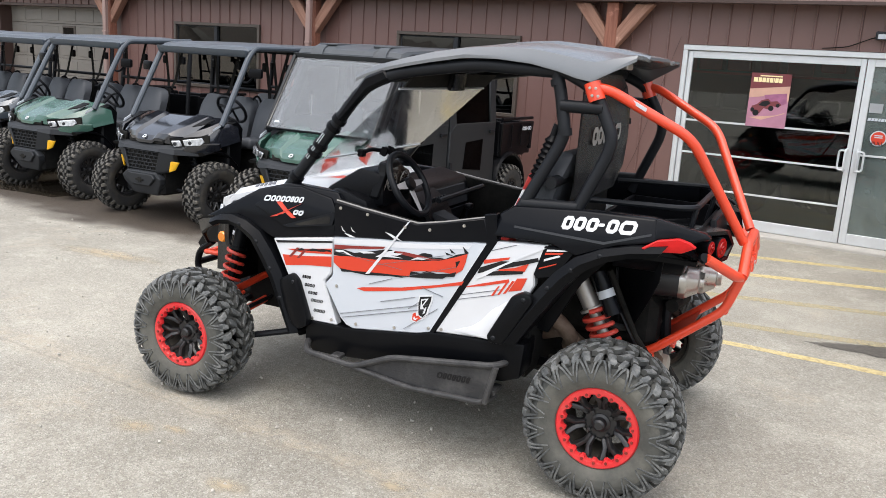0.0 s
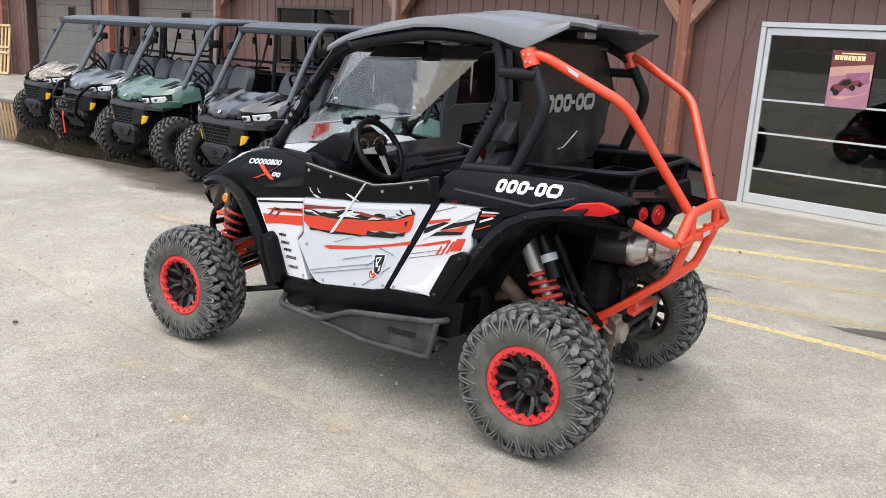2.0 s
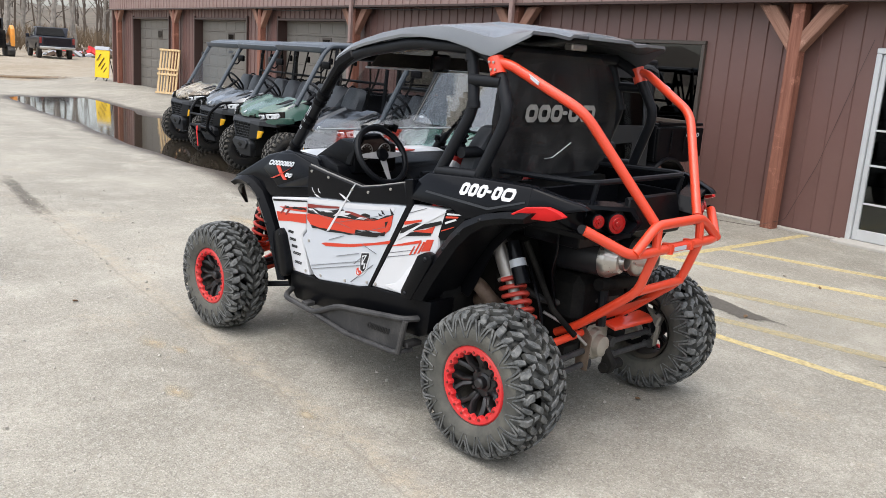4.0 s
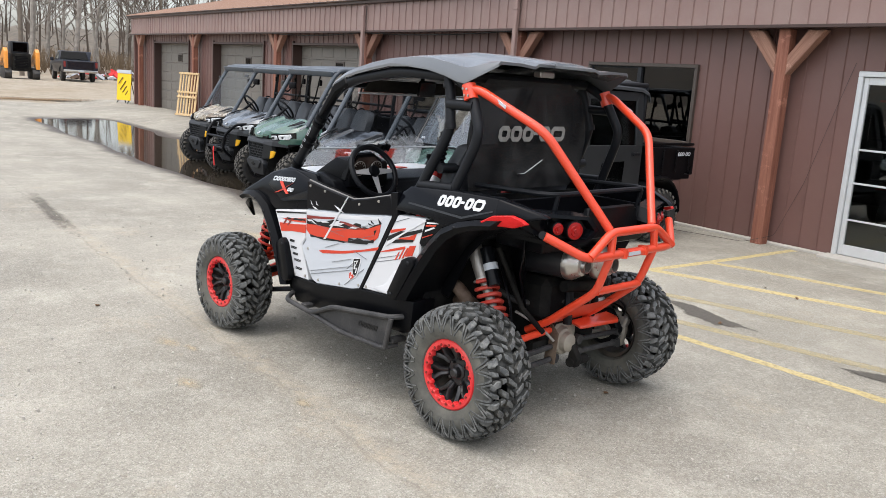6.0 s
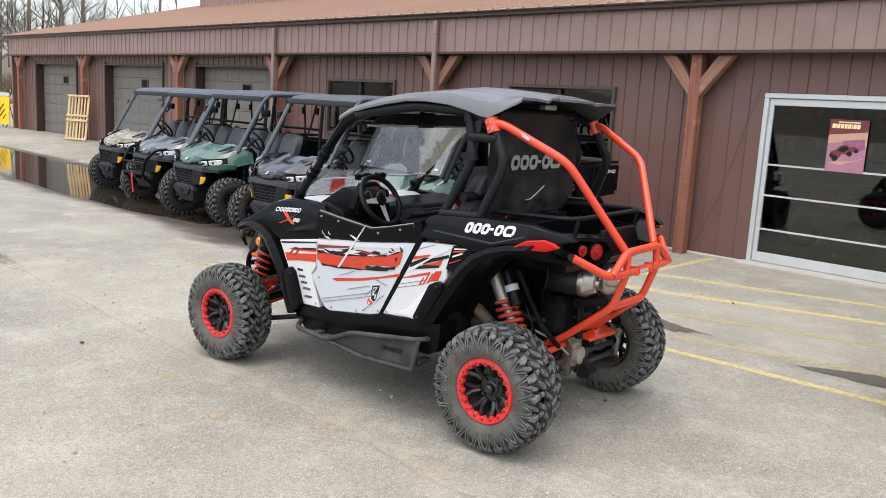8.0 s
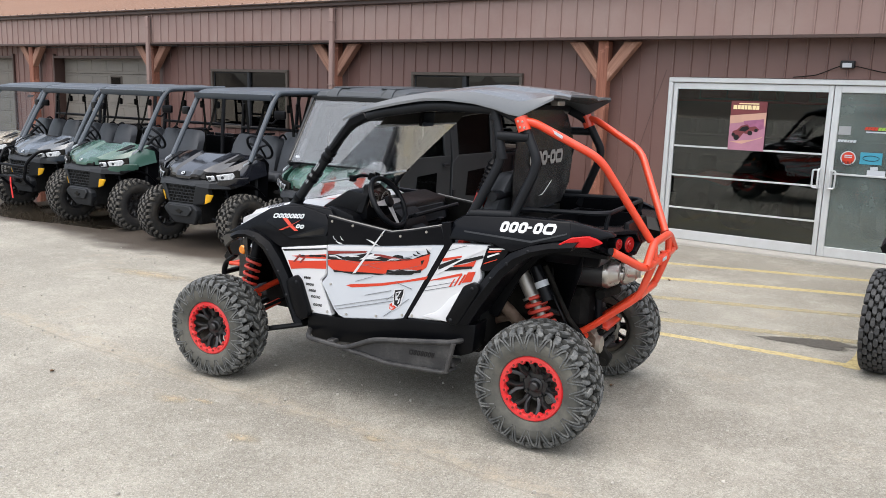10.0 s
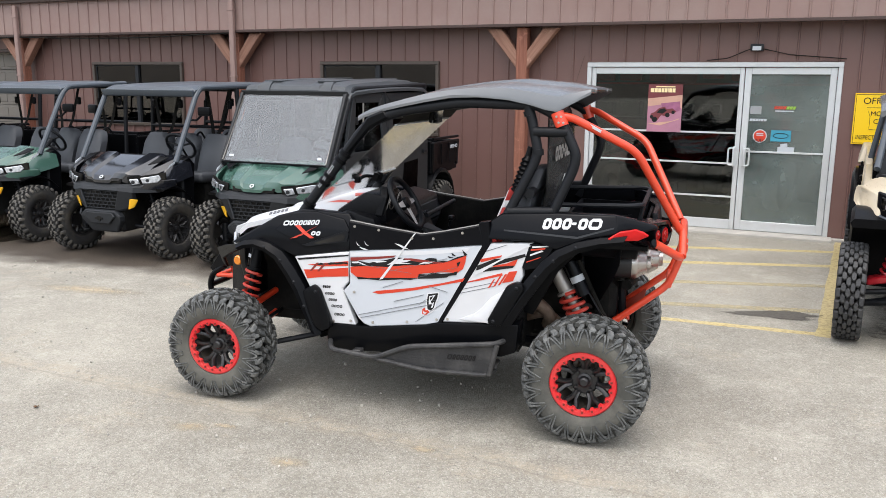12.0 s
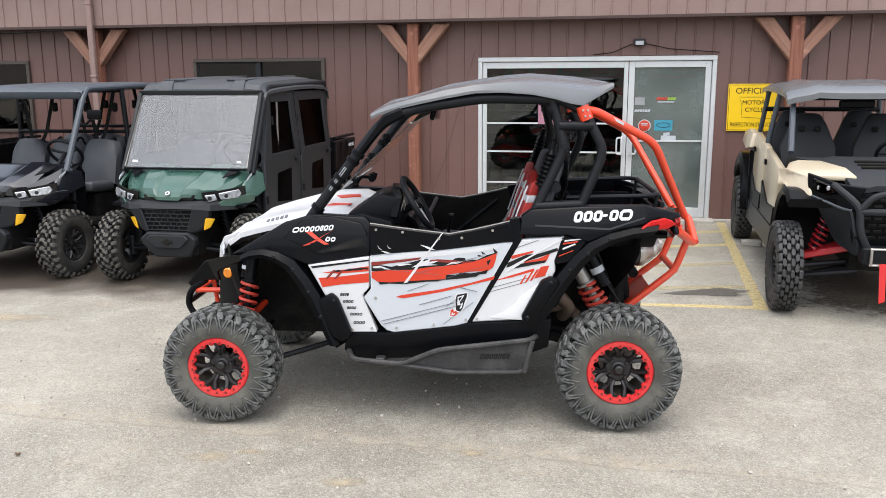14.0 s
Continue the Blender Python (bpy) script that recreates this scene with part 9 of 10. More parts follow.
    for x, z in ((-0.88, 1.70), (-0.95, 1.74), (-1.1, 1.775), (-1.6, 1.80), (-2.3, 1.81), (-2.7, 1.78)):
        grid.append([(x + 0.04 * (1 - v * v), v * 0.61, z - 0.06 * abs(v) ** 5 + (0.012 if 0.3 < abs(v) < 0.6 else 0)) for v in (-1, -0.92, -0.65, -0.58, -0.28, 0, 0.28, 0.58, 0.65, 0.92, 1)])
    bm = bmesh.new()
    sheet(bm, grid, (0, 0, -0.05))
    part("roof", bm, M_ROOFP, r, "charcoal plastic roof", smooth=25)
    bm = bmesh.new()
    for x, y, z in ((-1.02, 0.54, 1.66), (-1.72, 0.55, 1.74), (-2.66, 0.57, 1.5)):
        bm = bmesh.new()
        tube(bm, [(x, y, z), (x, -y, z)], 0.026, 10)
        part("cross_tube", bm, M_CAGE, r)
    bm = bmesh.new()
    prism(bm, [(-0.5, 0.6, 1.14), (-0.70, 0.6, 1.16), (-0.80, 0.6, 1.05), (-0.7, 0.6, 0.6), (-0.5, 0.6, 0.6)], (0, -1.2, 0), 0.02)
    box(bm, (-1.5, 0, 0.45), (2.2, 1.3, 0.12), 0.02)
    box(bm, (0.0, 0, 0.62), (0.6, 0.5, 0.5), 0.02)
    part("tub", bm, M_MATTE, r)
    for x in (-1.35, -2.2):
        for y in (0.32, -0.32):
            bm = bmesh.new()
            prism(bm, [(x + 0.05, y + 0.24, 0.8), (x - 0.04, y + 0.25, 1.18), (x - 0.10, y + 0.16, 1.40), (x - 0.13, y + 0.10, 1.50), (x - 0.13, y - 0.10, 1.50), (x - 0.10, y - 0.16, 1.40), (x - 0.04, y - 0.25, 1.18), (x + 0.05, y - 0.24, 0.8)], (-0.1, 0, 0), 0.03, 2)
            box(bm, (x + 0.25, y, 0.76), (0.45, 0.46, 0.12), 0.03, None, 2)
            st = part("seat", bm, M_GREYPL, r)
            for q in (-0.07, 0.07):
                bm = bmesh.new()
                box(bm, (x - 0.055, y + q, 1.36), (0.02, 0.06, 0.05), 0.01)
                part("belt_slot", bm, M_MATTE, st)
    bm = bmesh.new()
    S = Matrix.Translation((-0.86, 0.32, 1.18)) @ pose(0, 0, 0, 0, 35, 0)
    tube(bm, [S @ Vector((0, 0.17 * math.cos(TAU * k / 28), 0.17 * math.sin(TAU * k / 28))) for k in range(28)], 0.017, 8, closed=True)
    tube(bm, [S @ Vector((0, -0.17, 0)), S @ Vector((0, 0.17, 0))], 0.014, 6)
    tube(bm, [S @ Vector((0, 0, 0)), S @ Vector((0.2, 0, 0))], 0.022, 8)
    part("steering_wheel", bm, M_CAGE, r)
    bm = bmesh.new()
    box(bm, (-1.06, 0.0, 1.60), (0.03, 0.30, 0.07), 0.012)
    part("mirror", bm, M_BLACK, r)
    bm = bmesh.new()
    box(bm, (-3.0, 0, 0.95), (0.8, 1.2, 0.3), 0.03)
    part("cargo_box", bm, M_BLACK, r)
    return r


tan_vehicle(pose(1.15, 6.18, 0, 0, 0, -92))
for bx, by, bz in ((0.60, 8.72, 0.0), (0.82, 8.66, 6.0)):
    bm = bmesh.new()
    box(bm, (0, 0, 0.03), (0.2, 0.11, 0.06), 0.008)
    ob = part("paving_block", bm, M_CONCRETE)
    ob.matrix_world = pose(bx, by, 0.0, 0, 0, bz)
    tagged(ob, "rough grey concrete block chocking a tyre", "block", "wheel chocks")

# ---- shop entrance ----
dx0, dx1, dz = DOOR
YD = WALL_Y - 0.02
ent = root("door_1", "white aluminium glazed shop entrance with two leaves", "door", pose(0, YD, 0.03))
ent["kind"] = "structure"
bm = bmesh.new()
MUL = -0.79
for c, s in ((((dx0 + dx1) / 2, 0.06, dz - 0.065), (dx1 - dx0, 0.13, 0.06)), ((dx0 + 0.028, 0.06, (dz - 0.095) / 2), (0.056, 0.13, dz - 0.095)), ((dx1 - 0.028, 0.06, (dz - 0.095) / 2), (0.056, 0.13, dz - 0.095))):
    box(bm, c, s, 0.006)
part("door_frame", bm, M_ALU, ent)
for a, b, st, name in ((dx0 + 0.06, MUL - 0.004, 0.055, "left"), (MUL + 0.004, dx1 - 0.06, 0.075, "right")):
    bm = bmesh.new()
    top, bot = dz - 0.1, 0.01
    box(bm, (a + st / 2, 0.05, (top + bot) / 2), (st, 0.045, top - bot), 0.005)
    box(bm, (b - st / 2, 0.05, (top + bot) / 2), (st, 0.045, top - bot), 0.005)
    box(bm, ((a + b) / 2, 0.05, top - 0.04), (b - a - 2 * st, 0.045, 0.08), 0.004)
    box(bm, ((a + b) / 2, 0.05, bot + 0.06), (b - a - 2 * st, 0.045, 0.12), 0.004)
    leaf = part("door_leaf", bm, M_ALU, ent)
    bm = bmesh.new()
    box(bm, ((a + b) / 2, 0.055, (top + bot) / 2 + 0.02), (b - a - 2 * st + 0.02, 0.006, top - bot - 0.18))
    part("pane", bm, M_DOORGLASS if name == "left" else M_HAZE, leaf)
    bm = bmesh.new()
    for z in ((1.0,) if name == "right" else (1.22, 0.84, 0.42)):
        box(bm, ((a + b) / 2, 0.04, z), (b - a - 2 * st, 0.014, 0.022), 0.003)
    part("rail", bm, M_ALU, leaf)
    hx = (b - 0.05) if name == "left" else (a + 0.05)
    bm = bmesh.new()
    q = -0.07 if name == "left" else 0.07
    tube(bm, [(hx, 0.03, 0.82), (hx + q * 0.1, -0.045, 0.82), (hx + q * 0.1, -0.045, 1.05), (hx, 0.03, 1.05)], 0.013, 8, 0.035)
    tube(bm, [(hx + q * 0.1, -0.045, 0.83), (hx + q, -0.035, 0.83), (hx + q, -0.035, 1.04), (hx + q * 0.1, -0.045, 1.04)], 0.011, 8, 0.03)
    part("handle", bm, M_ALU, leaf)
bm = bmesh.new()
box(bm, ((dx0 + dx1) / 2, 10.26, 0.01), (dx1 - dx0 + 0.1, 0.28, 0.05), 0.01)
tagged(part("door_sill", bm, M_CONCRETE), "low concrete door sill", "sill", kind="structure")


def flat_rect(name, x0, x1, z0, z1, y, material, label, category="sticker", rot=0.0):
    bm = bmesh.new()
    box(bm, (0, 0, 0), (x1 - x0, 0.002, z1 - z0), 0.0, (0, rot, 0))
    ob = part(name, bm, material, smooth=0)
    ob.location = ((x0 + x1) / 2, y, (z0 + z1) / 2)
    return tagged(ob, label, category)


YS = YD + 0.047
M_BLUE = mat("blue_sticker", (0.05, 0.3, 0.42), 0.4, bump=0.0)
M_LIME = mat("lime_sticker", (0.3, 0.5, 0.06), 0.4, bump=0.0)
M_GREYS = mat("grey_sticker", (0.3, 0.31, 0.32), 0.5, bump=0.0)
flat_rect("sticker", -0.70, -0.57, 1.49, 1.59, YS, M_GREYS, "grey square sticker on the door glass")
st = root("sticker", "red and lime slanted bars sticker on the door glass", "sticker", pose(0, YS, 1.555))
x = -0.43
for w, k in ((0.03, 0), (0.025, 0), (0.03, 0), (0.03, 0), (0.03, 1), (0.03, 1), (0.03, 1)):
    bm = bmesh.new()
    prism(bm, [(x, 0, 0.0), (x + w, 0, 0.0), (x + w + 0.012, 0, 0.035), (x + 0.012, 0, 0.035)], (0, -0.001, 0))
    part("printed_bar", bm, (M_REDVINYL, M_LIME)[k], st, smooth=0)
    x += w + 0.006
flat_rect("sticker", -0.41, -0.2, 1.525, 1.54, YS, M_PALE, "thin white bar sticker on the door glass")
st = root("sticker", "white slanted bars sticker on the door glass", "sticker", pose(0, YS, 1.405))
x = -0.70
for w in (0.03, 0.025, 0.03, 0.02, 0.03, 0.03):
    bm = bmesh.new()
    prism(bm, [(x, 0, 0.0), (x + w, 0, 0.0), (x + w + 0.008, 0, 0.03), (x + 0.008, 0, 0.03)], (0, -0.001, 0))
    part("printed_bar", bm, M_PALE, st, smooth=0)
    x += w + 0.006
bm = bmesh.new()
lathe(bm, [(0.0, 0.0), (0.082, 0.0), (0.082, 0.001), (0.0, 0.001)], 32)
pull = part("pull_sticker", bm, M_PALE, smooth=0)
pull.matrix_world = pose(-0.565, YS - 0.001, 1.225)
tagged(pull, "round red and white door sticker reading PULL", "sticker")
bm = bmesh.new()
lathe(bm, [(0.0, -0.0015), (0.07, -0.0015), (0.07, -0.0005)], 32)
part("disc", bm, M_REDVINYL, pull)
bm = bmesh.new()
for z in (0.02, 0.0):
    box(bm, (0, -0.0025, z + 0.01), (0.08, 0.001, 0.012))
part("lettering", bm, M_PALE, pull, smooth=0)


def text_part(name, body, size, m, material, parent, depth=0.001):
    cu = bpy.data.curves.new(name, "FONT")
    cu.body, cu.size, cu.align_x, cu.align_y, cu.extrude = body, size, "CENTER", "CENTER", depth
    tmp = bpy.data.objects.new(name, cu)
    scene.collection.objects.link(tmp)
    bpy.context.view_layer.update()
    me = bpy.data.meshes.new_from_object(tmp.evaluated_get(bpy.context.evaluated_depsgraph_get()))
    bpy.data.objects.remove(tmp)
    me.materials.clear()
    me.materials.append(material)
    ob = new(name, me)
    ob.parent = parent
    ob.matrix_basis = m
    return ob


text_part("word_pull", "PULL", 0.055, pose(0, -0.004, -0.055, 90), M_BLKVINYL, pull)
flat_rect("sticker", -0.44, -0.21, 1.165, 1.30, YS, M_BLUE, "blue rectangular sticker on the door glass")
bm = bmesh.new()
tube(bm, [(-0.325 + 0.085 * math.cos(TAU * k / 30), 0, 1.235 + 0.03 * math.sin(TAU * k / 30)) for k in range(30)], 0.004, 6, closed=True)
ov = part("sticker_ring", bm, M_BLKVINYL)
ov.location = (0, YS - 0.002, 0)
tagged(ov, "thin dark oval ring on a blue sticker", "sticker")
flat_rect("sticker", -0.35, -0.16, 1.03, 1.10, YS, M_PALE, "white torn paper sticker on the door glass")
flat_rect("sticker", -0.32, -0.24, 1.10, 1.14, YS, M_PALE, "small white paper sticker on the door glass", rot=-8)

# poster behind the wide leaf
POSTER = (-1.95, -1.52, 1.24, 1.84)
pw, ph = POSTER[1] - POSTER[0], POSTER[3] - POSTER[2]
M_PINK = mat("pink_print", (0.4, 0.18, 0.25), 0.5, var=0.25, scale=6, bump=0.0)
M_PEACH = mat("peach_print", (0.55, 0.32, 0.24), 0.5, var=0.2, scale=7, bump=0.0)
M_WINE = mat("wine_print", (0.16, 0.03, 0.035), 0.5, var=0.3, scale=7, bump=0.0)
M_CREAM = mat("cream_print", (0.9, 0.72, 0.4), 0.5, bump=0.0)
bm = bmesh.new()
box(bm, (0, 0, 0), (pw, 0.004, ph))
pos = part("poster", bm, M_PINK, smooth=0)
pos.location = ((POSTER[0] + POSTER[1]) / 2, YD + 0.026, (POSTER[2] + POSTER[3]) / 2)
tagged(pos, "pink and peach vehicle poster stuck on the shop glass", "poster")
bm = bmesh.new()
prism(bm, [(-pw / 2, -0.003, ph / 2), (pw / 2, -0.003, ph / 2), (pw / 2, -0.003, 0.17), (0.05, -0.003, 0.15), (-pw / 2, -0.003, 0.12)], (0, -0.001, 0))
part("dark_sky", bm, M_WINE, pos, "wine red upper band", smooth=0)
bm = bmesh.new()
prism(bm, [(-pw / 2, -0.003, 0.12), (0.05, -0.003, 0.15), (pw / 2, -0.003, 0.17), (pw / 2, -0.003, 0.0), (0.05, -0.003, 0.06), (-pw / 2, -0.003, 0.02)], (0, -0.0012, 0))
part("dust_cloud", bm, M_PEACH, pos, "peach dust cloud", smooth=0)
def poster_shape(name, pts, lift, material, label):
    bm = bmesh.new()
    prism(bm, [(x, -0.003, z) for x, z in pts], (0, -lift, 0))
    part(name, bm, material, pos, label, smooth=0)


M_MAUVE = mat("mauve_print", (0.3, 0.1, 0.19), 0.5, var=0.5, scale=14, bump=0.0)
poster_shape("dust_streak", [(-0.05, 0.06), (0.19, 0.09), (0.2, -0.02), (0.12, -0.06), (-0.02, -0.02)], 0.0014, M_MAUVE, "mauve dust streak")
poster_shape("printed_vehicle", [(-0.18, -0.13), (-0.17, -0.07), (-0.12, -0.05), (-0.07, 0.0), (0.0, 0.02), (0.03, -0.01), (0.1, 0.0), (0.15, -0.04), (0.11, -0.07), (0.06, -0.06), (0.02, -0.1), (-0.04, -0.09), (-0.08, -0.15), (-0.13, -0.16)], 0.0018, M_WINE, "dark printed vehicle shape")
poster_shape("printed_cab", [(-0.1, -0.06), (-0.06, -0.015), (0.0, 0.0), (0.03, -0.03), (-0.02, -0.07)], 0.0022, M_BLKVINYL, "black printed cab")
for cx, cz, rr in ((-0.12, -0.145, 0.035), (-0.16, -0.11, 0.022), (0.04, -0.085, 0.03), (0.11, -0.05, 0.022)):
    poster_shape("printed_wheel", [(cx + rr * math.cos(TAU * k / 10), cz + rr * math.sin(TAU * k / 10)) for k in range(10)], 0.0024, M_BLKVINYL, "black printed wheel")
poster_shape("sand_streak", [(-0.2, -0.2), (0.1, -0.16), (0.2, -0.12), (0.18, -0.14), (-0.05, -0.22)], 0.0014, M_PEACH, "peach sand streak")
x = -0.19
for w in (0.052, 0.042, 0.044, 0.036, 0.042, 0.016, 0.042, 0.042):
    bm = bmesh.new()
    box(bm, (x + w / 2, -0.006, 0.225), (w - 0.006, 0.001, 0.05))
    part("title_bar", bm, M_CREAM, pos, "cream title bar", smooth=0)
    x += w
bm = bmesh.new()
box(bm, (0, -0.006, 0.27), (0.24, 0.001, 0.014))
part("title_bar", bm, M_CREAM, pos, "cream title bar", smooth=0)

# emergency lamp and cables
bm = bmesh.new()
box(bm, (0, -0.04, 0), (0.15, 0.09, 0.085), 0.012, None, 2)
lamp = part("wall_lamp", bm, M_GREYPL)
lamp.location = (-0.67, WALL_Y - 0.02, 2.285)
tagged(lamp, "small grey wall lamp housing above the entrance", "wall lamp")
bm = bmesh.new()
box(bm, (0, -0.087, -0.01), (0.1, 0.006, 0.05), 0.003)
part("lens", bm, M_PALE, lamp)


def cable(name, pts, r, label, material=M_MATTE):
    bm = bmesh.new()
    tube(bm, pts, r, 6, 0.05)
    return tagged(part(name, bm, material), label, "cable")


cable("cable", [(-1.25, 10.325, 2.135), (-1.0, 10.32, 2.16), (-0.75, 10.32, 2.27), (-0.6, 10.32, 2.27), (-0.3, 10.32, 2.20), (0.32, 10.32, 2.15)], 0.006, "thin black cable above the entrance")
cable("cable", [(-2.8, 10.325, 2.2), (-2.95, 10.325, 1.7), (-3.2, 10.32, 0.8), (-3.45, 10.25, 0.12), (-3.7, 10.0, 0.015), (-4.6, 9.8, 0.012), (-5.2, 9.7, 0.01)], 0.003, "thin black cord hanging to the ground by the wall", M_TRIM)
for a, b in zip(POSTS[2:4], POSTS[3:5]):
    cable("cable", [(a + (b - a) * t, 10.04, 2.56 - 0.05 * math.sin(math.pi * t)) for t in [k / 8 for k in range(9)]], 0.009, "dark cable sagging under the fascia")

# inspection sign
M_SIGN = mat("sign_yellow", (0.85, 0.55, 0.01), 0.35, var=0.04, bump=0.01)
sx0, sx1, sz0, sz1 = 0.45, 1.06, 1.17, 1.76
sign = root("inspection_sign", "yellow official motorcycle inspection sign on the wall", "sign", pose((sx0 + sx1) / 2, WALL_Y - 0.03, (sz0 + sz1) / 2))
bm = bmesh.new()
box(bm, (0, 0, 0), (sx1 - sx0, 0.008, sz1 - sz0), 0.002)
part("plate", bm, M_SIGN, sign)
bm = bmesh.new()
W, H = (sx1 - sx0) / 2 - 0.015, (sz1 - sz0) / 2 - 0.015
tube(bm, [(-W, -0.004, -H), (W, -0.004, -H), (W, -0.004, H), (-W, -0.004, H)], 0.004, 6, closed=True)
part("border", bm, M_BLKVINYL, sign)
bm = bmesh.new()
OUT = [(-0.17, 0.13), (0.11, 0.13), (0.16, 0.02), (0.22, -0.06), (0.24, -0.13), (0.2, -0.14), (-0.13, -0.12), (-0.13, 0.03)]
tube(bm, [(x, -0.004, z) for x, z in OUT], 0.003, 6, closed=True)
part("state_outline", bm, M_BLKVINYL, sign)
for body, size, x, z in (("OFFICIAL", 0.105, 0.0, 0.205), ("MOTOR-", 0.075, 0.02, 0.06), ("CYCLE", 0.075, 0.02, -0.03), ("INSPECTION STATION", 0.072, 0.0, -0.215)):
    t = text_part("lettering", body, size, pose(x, -0.006, z, 90), M_BLKVINYL, sign)
    if body.startswith("INSP"):
        t.scale.x = 0.72

# ---- showroom behind the glass ----
bm = bmesh.new()
box(bm, (-10, 13.4, 0.0), (38, 5.8, 0.06))
tagged(part("floor", bm, M_ROOMFLOOR, smooth=0), "grey showroom floor seen through the glass", "floor", kind="structure")
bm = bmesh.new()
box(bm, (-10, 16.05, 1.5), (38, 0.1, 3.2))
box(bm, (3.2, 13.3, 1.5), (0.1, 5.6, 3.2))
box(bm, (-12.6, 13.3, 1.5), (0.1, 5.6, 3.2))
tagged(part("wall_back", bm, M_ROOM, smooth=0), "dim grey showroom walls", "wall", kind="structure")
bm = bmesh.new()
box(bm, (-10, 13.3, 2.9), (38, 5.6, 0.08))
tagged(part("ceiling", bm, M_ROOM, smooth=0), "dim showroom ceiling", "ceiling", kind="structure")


def quad_bike(m, body):
    r = root("quad_bike", "dim red and black quad bike on the showroom floor", "quad bike", m, "showroom quads")
    for x in (0.62, -0.62):
        for s in (1, -1):
            bm = bmesh.new()
            lathe(bm, [(0.14, 0.1), (0.2, 0.13), (0.3, 0.11), (0.31, 0), (0.3, -0.11), (0.2, -0.13), (0.14, -0.1)], 24, pose(x, s * 0.45, 0.31), close=True)
            w = part("wheel", bm, M_RUBBER, r)
            bm = bmesh.new()
            lathe(bm, [(0.0, 0.06), (0.14, 0.08), (0.15, -0.06)], 20, pose(x, s * 0.45, 0.31) @ pose(0, 0, 0, 0, 0, 0 if s > 0 else 180))
            part("rim", bm, M_RIM, w)
    for x in (0.62, -0.62):
        bm = bmesh.new()
        sheet(bm, [[(x + 0.38 * c, y, 0.74 + 0.1 * (1 - c * c) - 0.12 * abs(y)) for y in (-0.55, -0.3, 0, 0.3, 0.55)] for c in (-1, -0.5, 0, 0.5, 1)], (0, 0, -0.03))
        part("fender", bm, body, r)
    bm = bmesh.new()
    box(bm, (0, 0, 0.45), (1.3, 0.4, 0.3), 0.04)
    box(bm, (-0.2, 0, 0.86), (0.75, 0.34, 0.16), 0.06, None, 2)
    part("seat", bm, M_SEAT, r)
    bm = bmesh.new()
    tube(bm, [(0.2, 0.42, 1.13), (0.3, 0.2, 1.12), (0.36, 0, 1.06), (0.3, -0.2, 1.12), (0.2, -0.42, 1.13)], 0.016, 8, 0.05)
    tube(bm, [(0.36, 0, 1.06), (0.55, 0, 0.7)], 0.03, 8)
    part("handlebar", bm, M_CAGE, r)
    return r


M_SHOWRED = mat("showroom_red", (0.45, 0.02, 0.025), 0.25, coat=0.5, bump=0.0)
for x, y, a, b in ((-2.2, 12.6, 60, M_SHOWRED), (-0.6, 13.1, 70, M_BLKPAINT), (-1.6, 14.6, 100, M_SHOWRED), (0.9, 14.2, 80, M_SHOWRED), (-5.6, 12.5, 80, M_SHOWRED)):
    quad_bike(pose(x, y, 0.03, 0, 0, a), b)
for y, z in ((15.7, 0.5), (15.7, 1.2), (15.7, 1.85)):
    bm = bmesh.new()
    box(bm, (-1.5, y, z), (7.0, 0.5, 0.04), 0.005)
    for k in range(14):
        box(bm, (-4.8 + k * 0.5, y, z + 0.18), (random.uniform(0.2, 0.42), 0.3, random.uniform(0.15, 0.34)), 0.02, None, 1)
    tagged(part("stock_shelf", bm, M_SHOWRED if z > 1.5 else M_GREYPL), "dim shelf with boxed stock on the back wall", "shelf")

# ---- left end: sign, rack, truck, loader, trees ----
gz = ground_height(-29.6, 9.9)
ban = root("banner_stand", "yellow banner stand with dark slanted print by the corner", "banner", pose(-29.5, 9.95, gz - 0.02, 0, 0, 25))
bm = bmesh.new()
box(bm, (0, 0, 0.60), (0.7, 0.03, 0.95), 0.006, (-4, 0, 0))
part("panel", bm, M_SIGN, ban)
bm = bmesh.new()
box(bm, (0, 0.03, 1.14), (0.7, 0.05, 0.12), 0.006, (-4, 0, 0))
part("header", bm, M_PALE, ban, "white header")
bm = bmesh.new()
for x, z, w in ((-0.14, 0.82, 0.3), (-0.02, 0.66, 0.42), (0.06, 0.52, 0.3), (0.16, 0.4, 0.22)):
    box(bm, (x, -0.03, z), (0.035, 0.004, w), 0.0, (-4, 40, 0))
part("print_bars", bm, M_BLKVINYL, ban, "dark slanted print bars", smooth=0)
bm = bmesh.new()
for x in (-0.27, 0.27):
    tube(bm, [(x, 0, 0.14), (x, -0.12, 0.0)], 0.015, 6)
    tube(bm, [(x, 0.03, 1.0), (x, 0.3, 0.0)], 0.015, 6)
part("legs", bm, M_CAGE, ban)

gz = ground_height(-23.7, 10.0)
rack = root("wooden_pallet", "raw pine slatted pallet leaning against a post", "pallet", pose(-22.72, 9.80, gz + 0.02, -8, 0, 24))
for k in range(7):
    bm = bmesh.new()
    box(bm, (-0.35 + 0.117 * k, 0.0, 0.65), (0.05 if k % 3 else 0.075, 0.025, 1.28), 0.004)
    part("slat", bm, M_PALLET, rack)
for z in (0.03, 0.56, 0.7, 1.26):
    bm = bmesh.new()
    box(bm, (0, -0.03, z), (0.80, 0.03, 0.06), 0.005)
    part("stringer", bm, M_PALLET, rack)


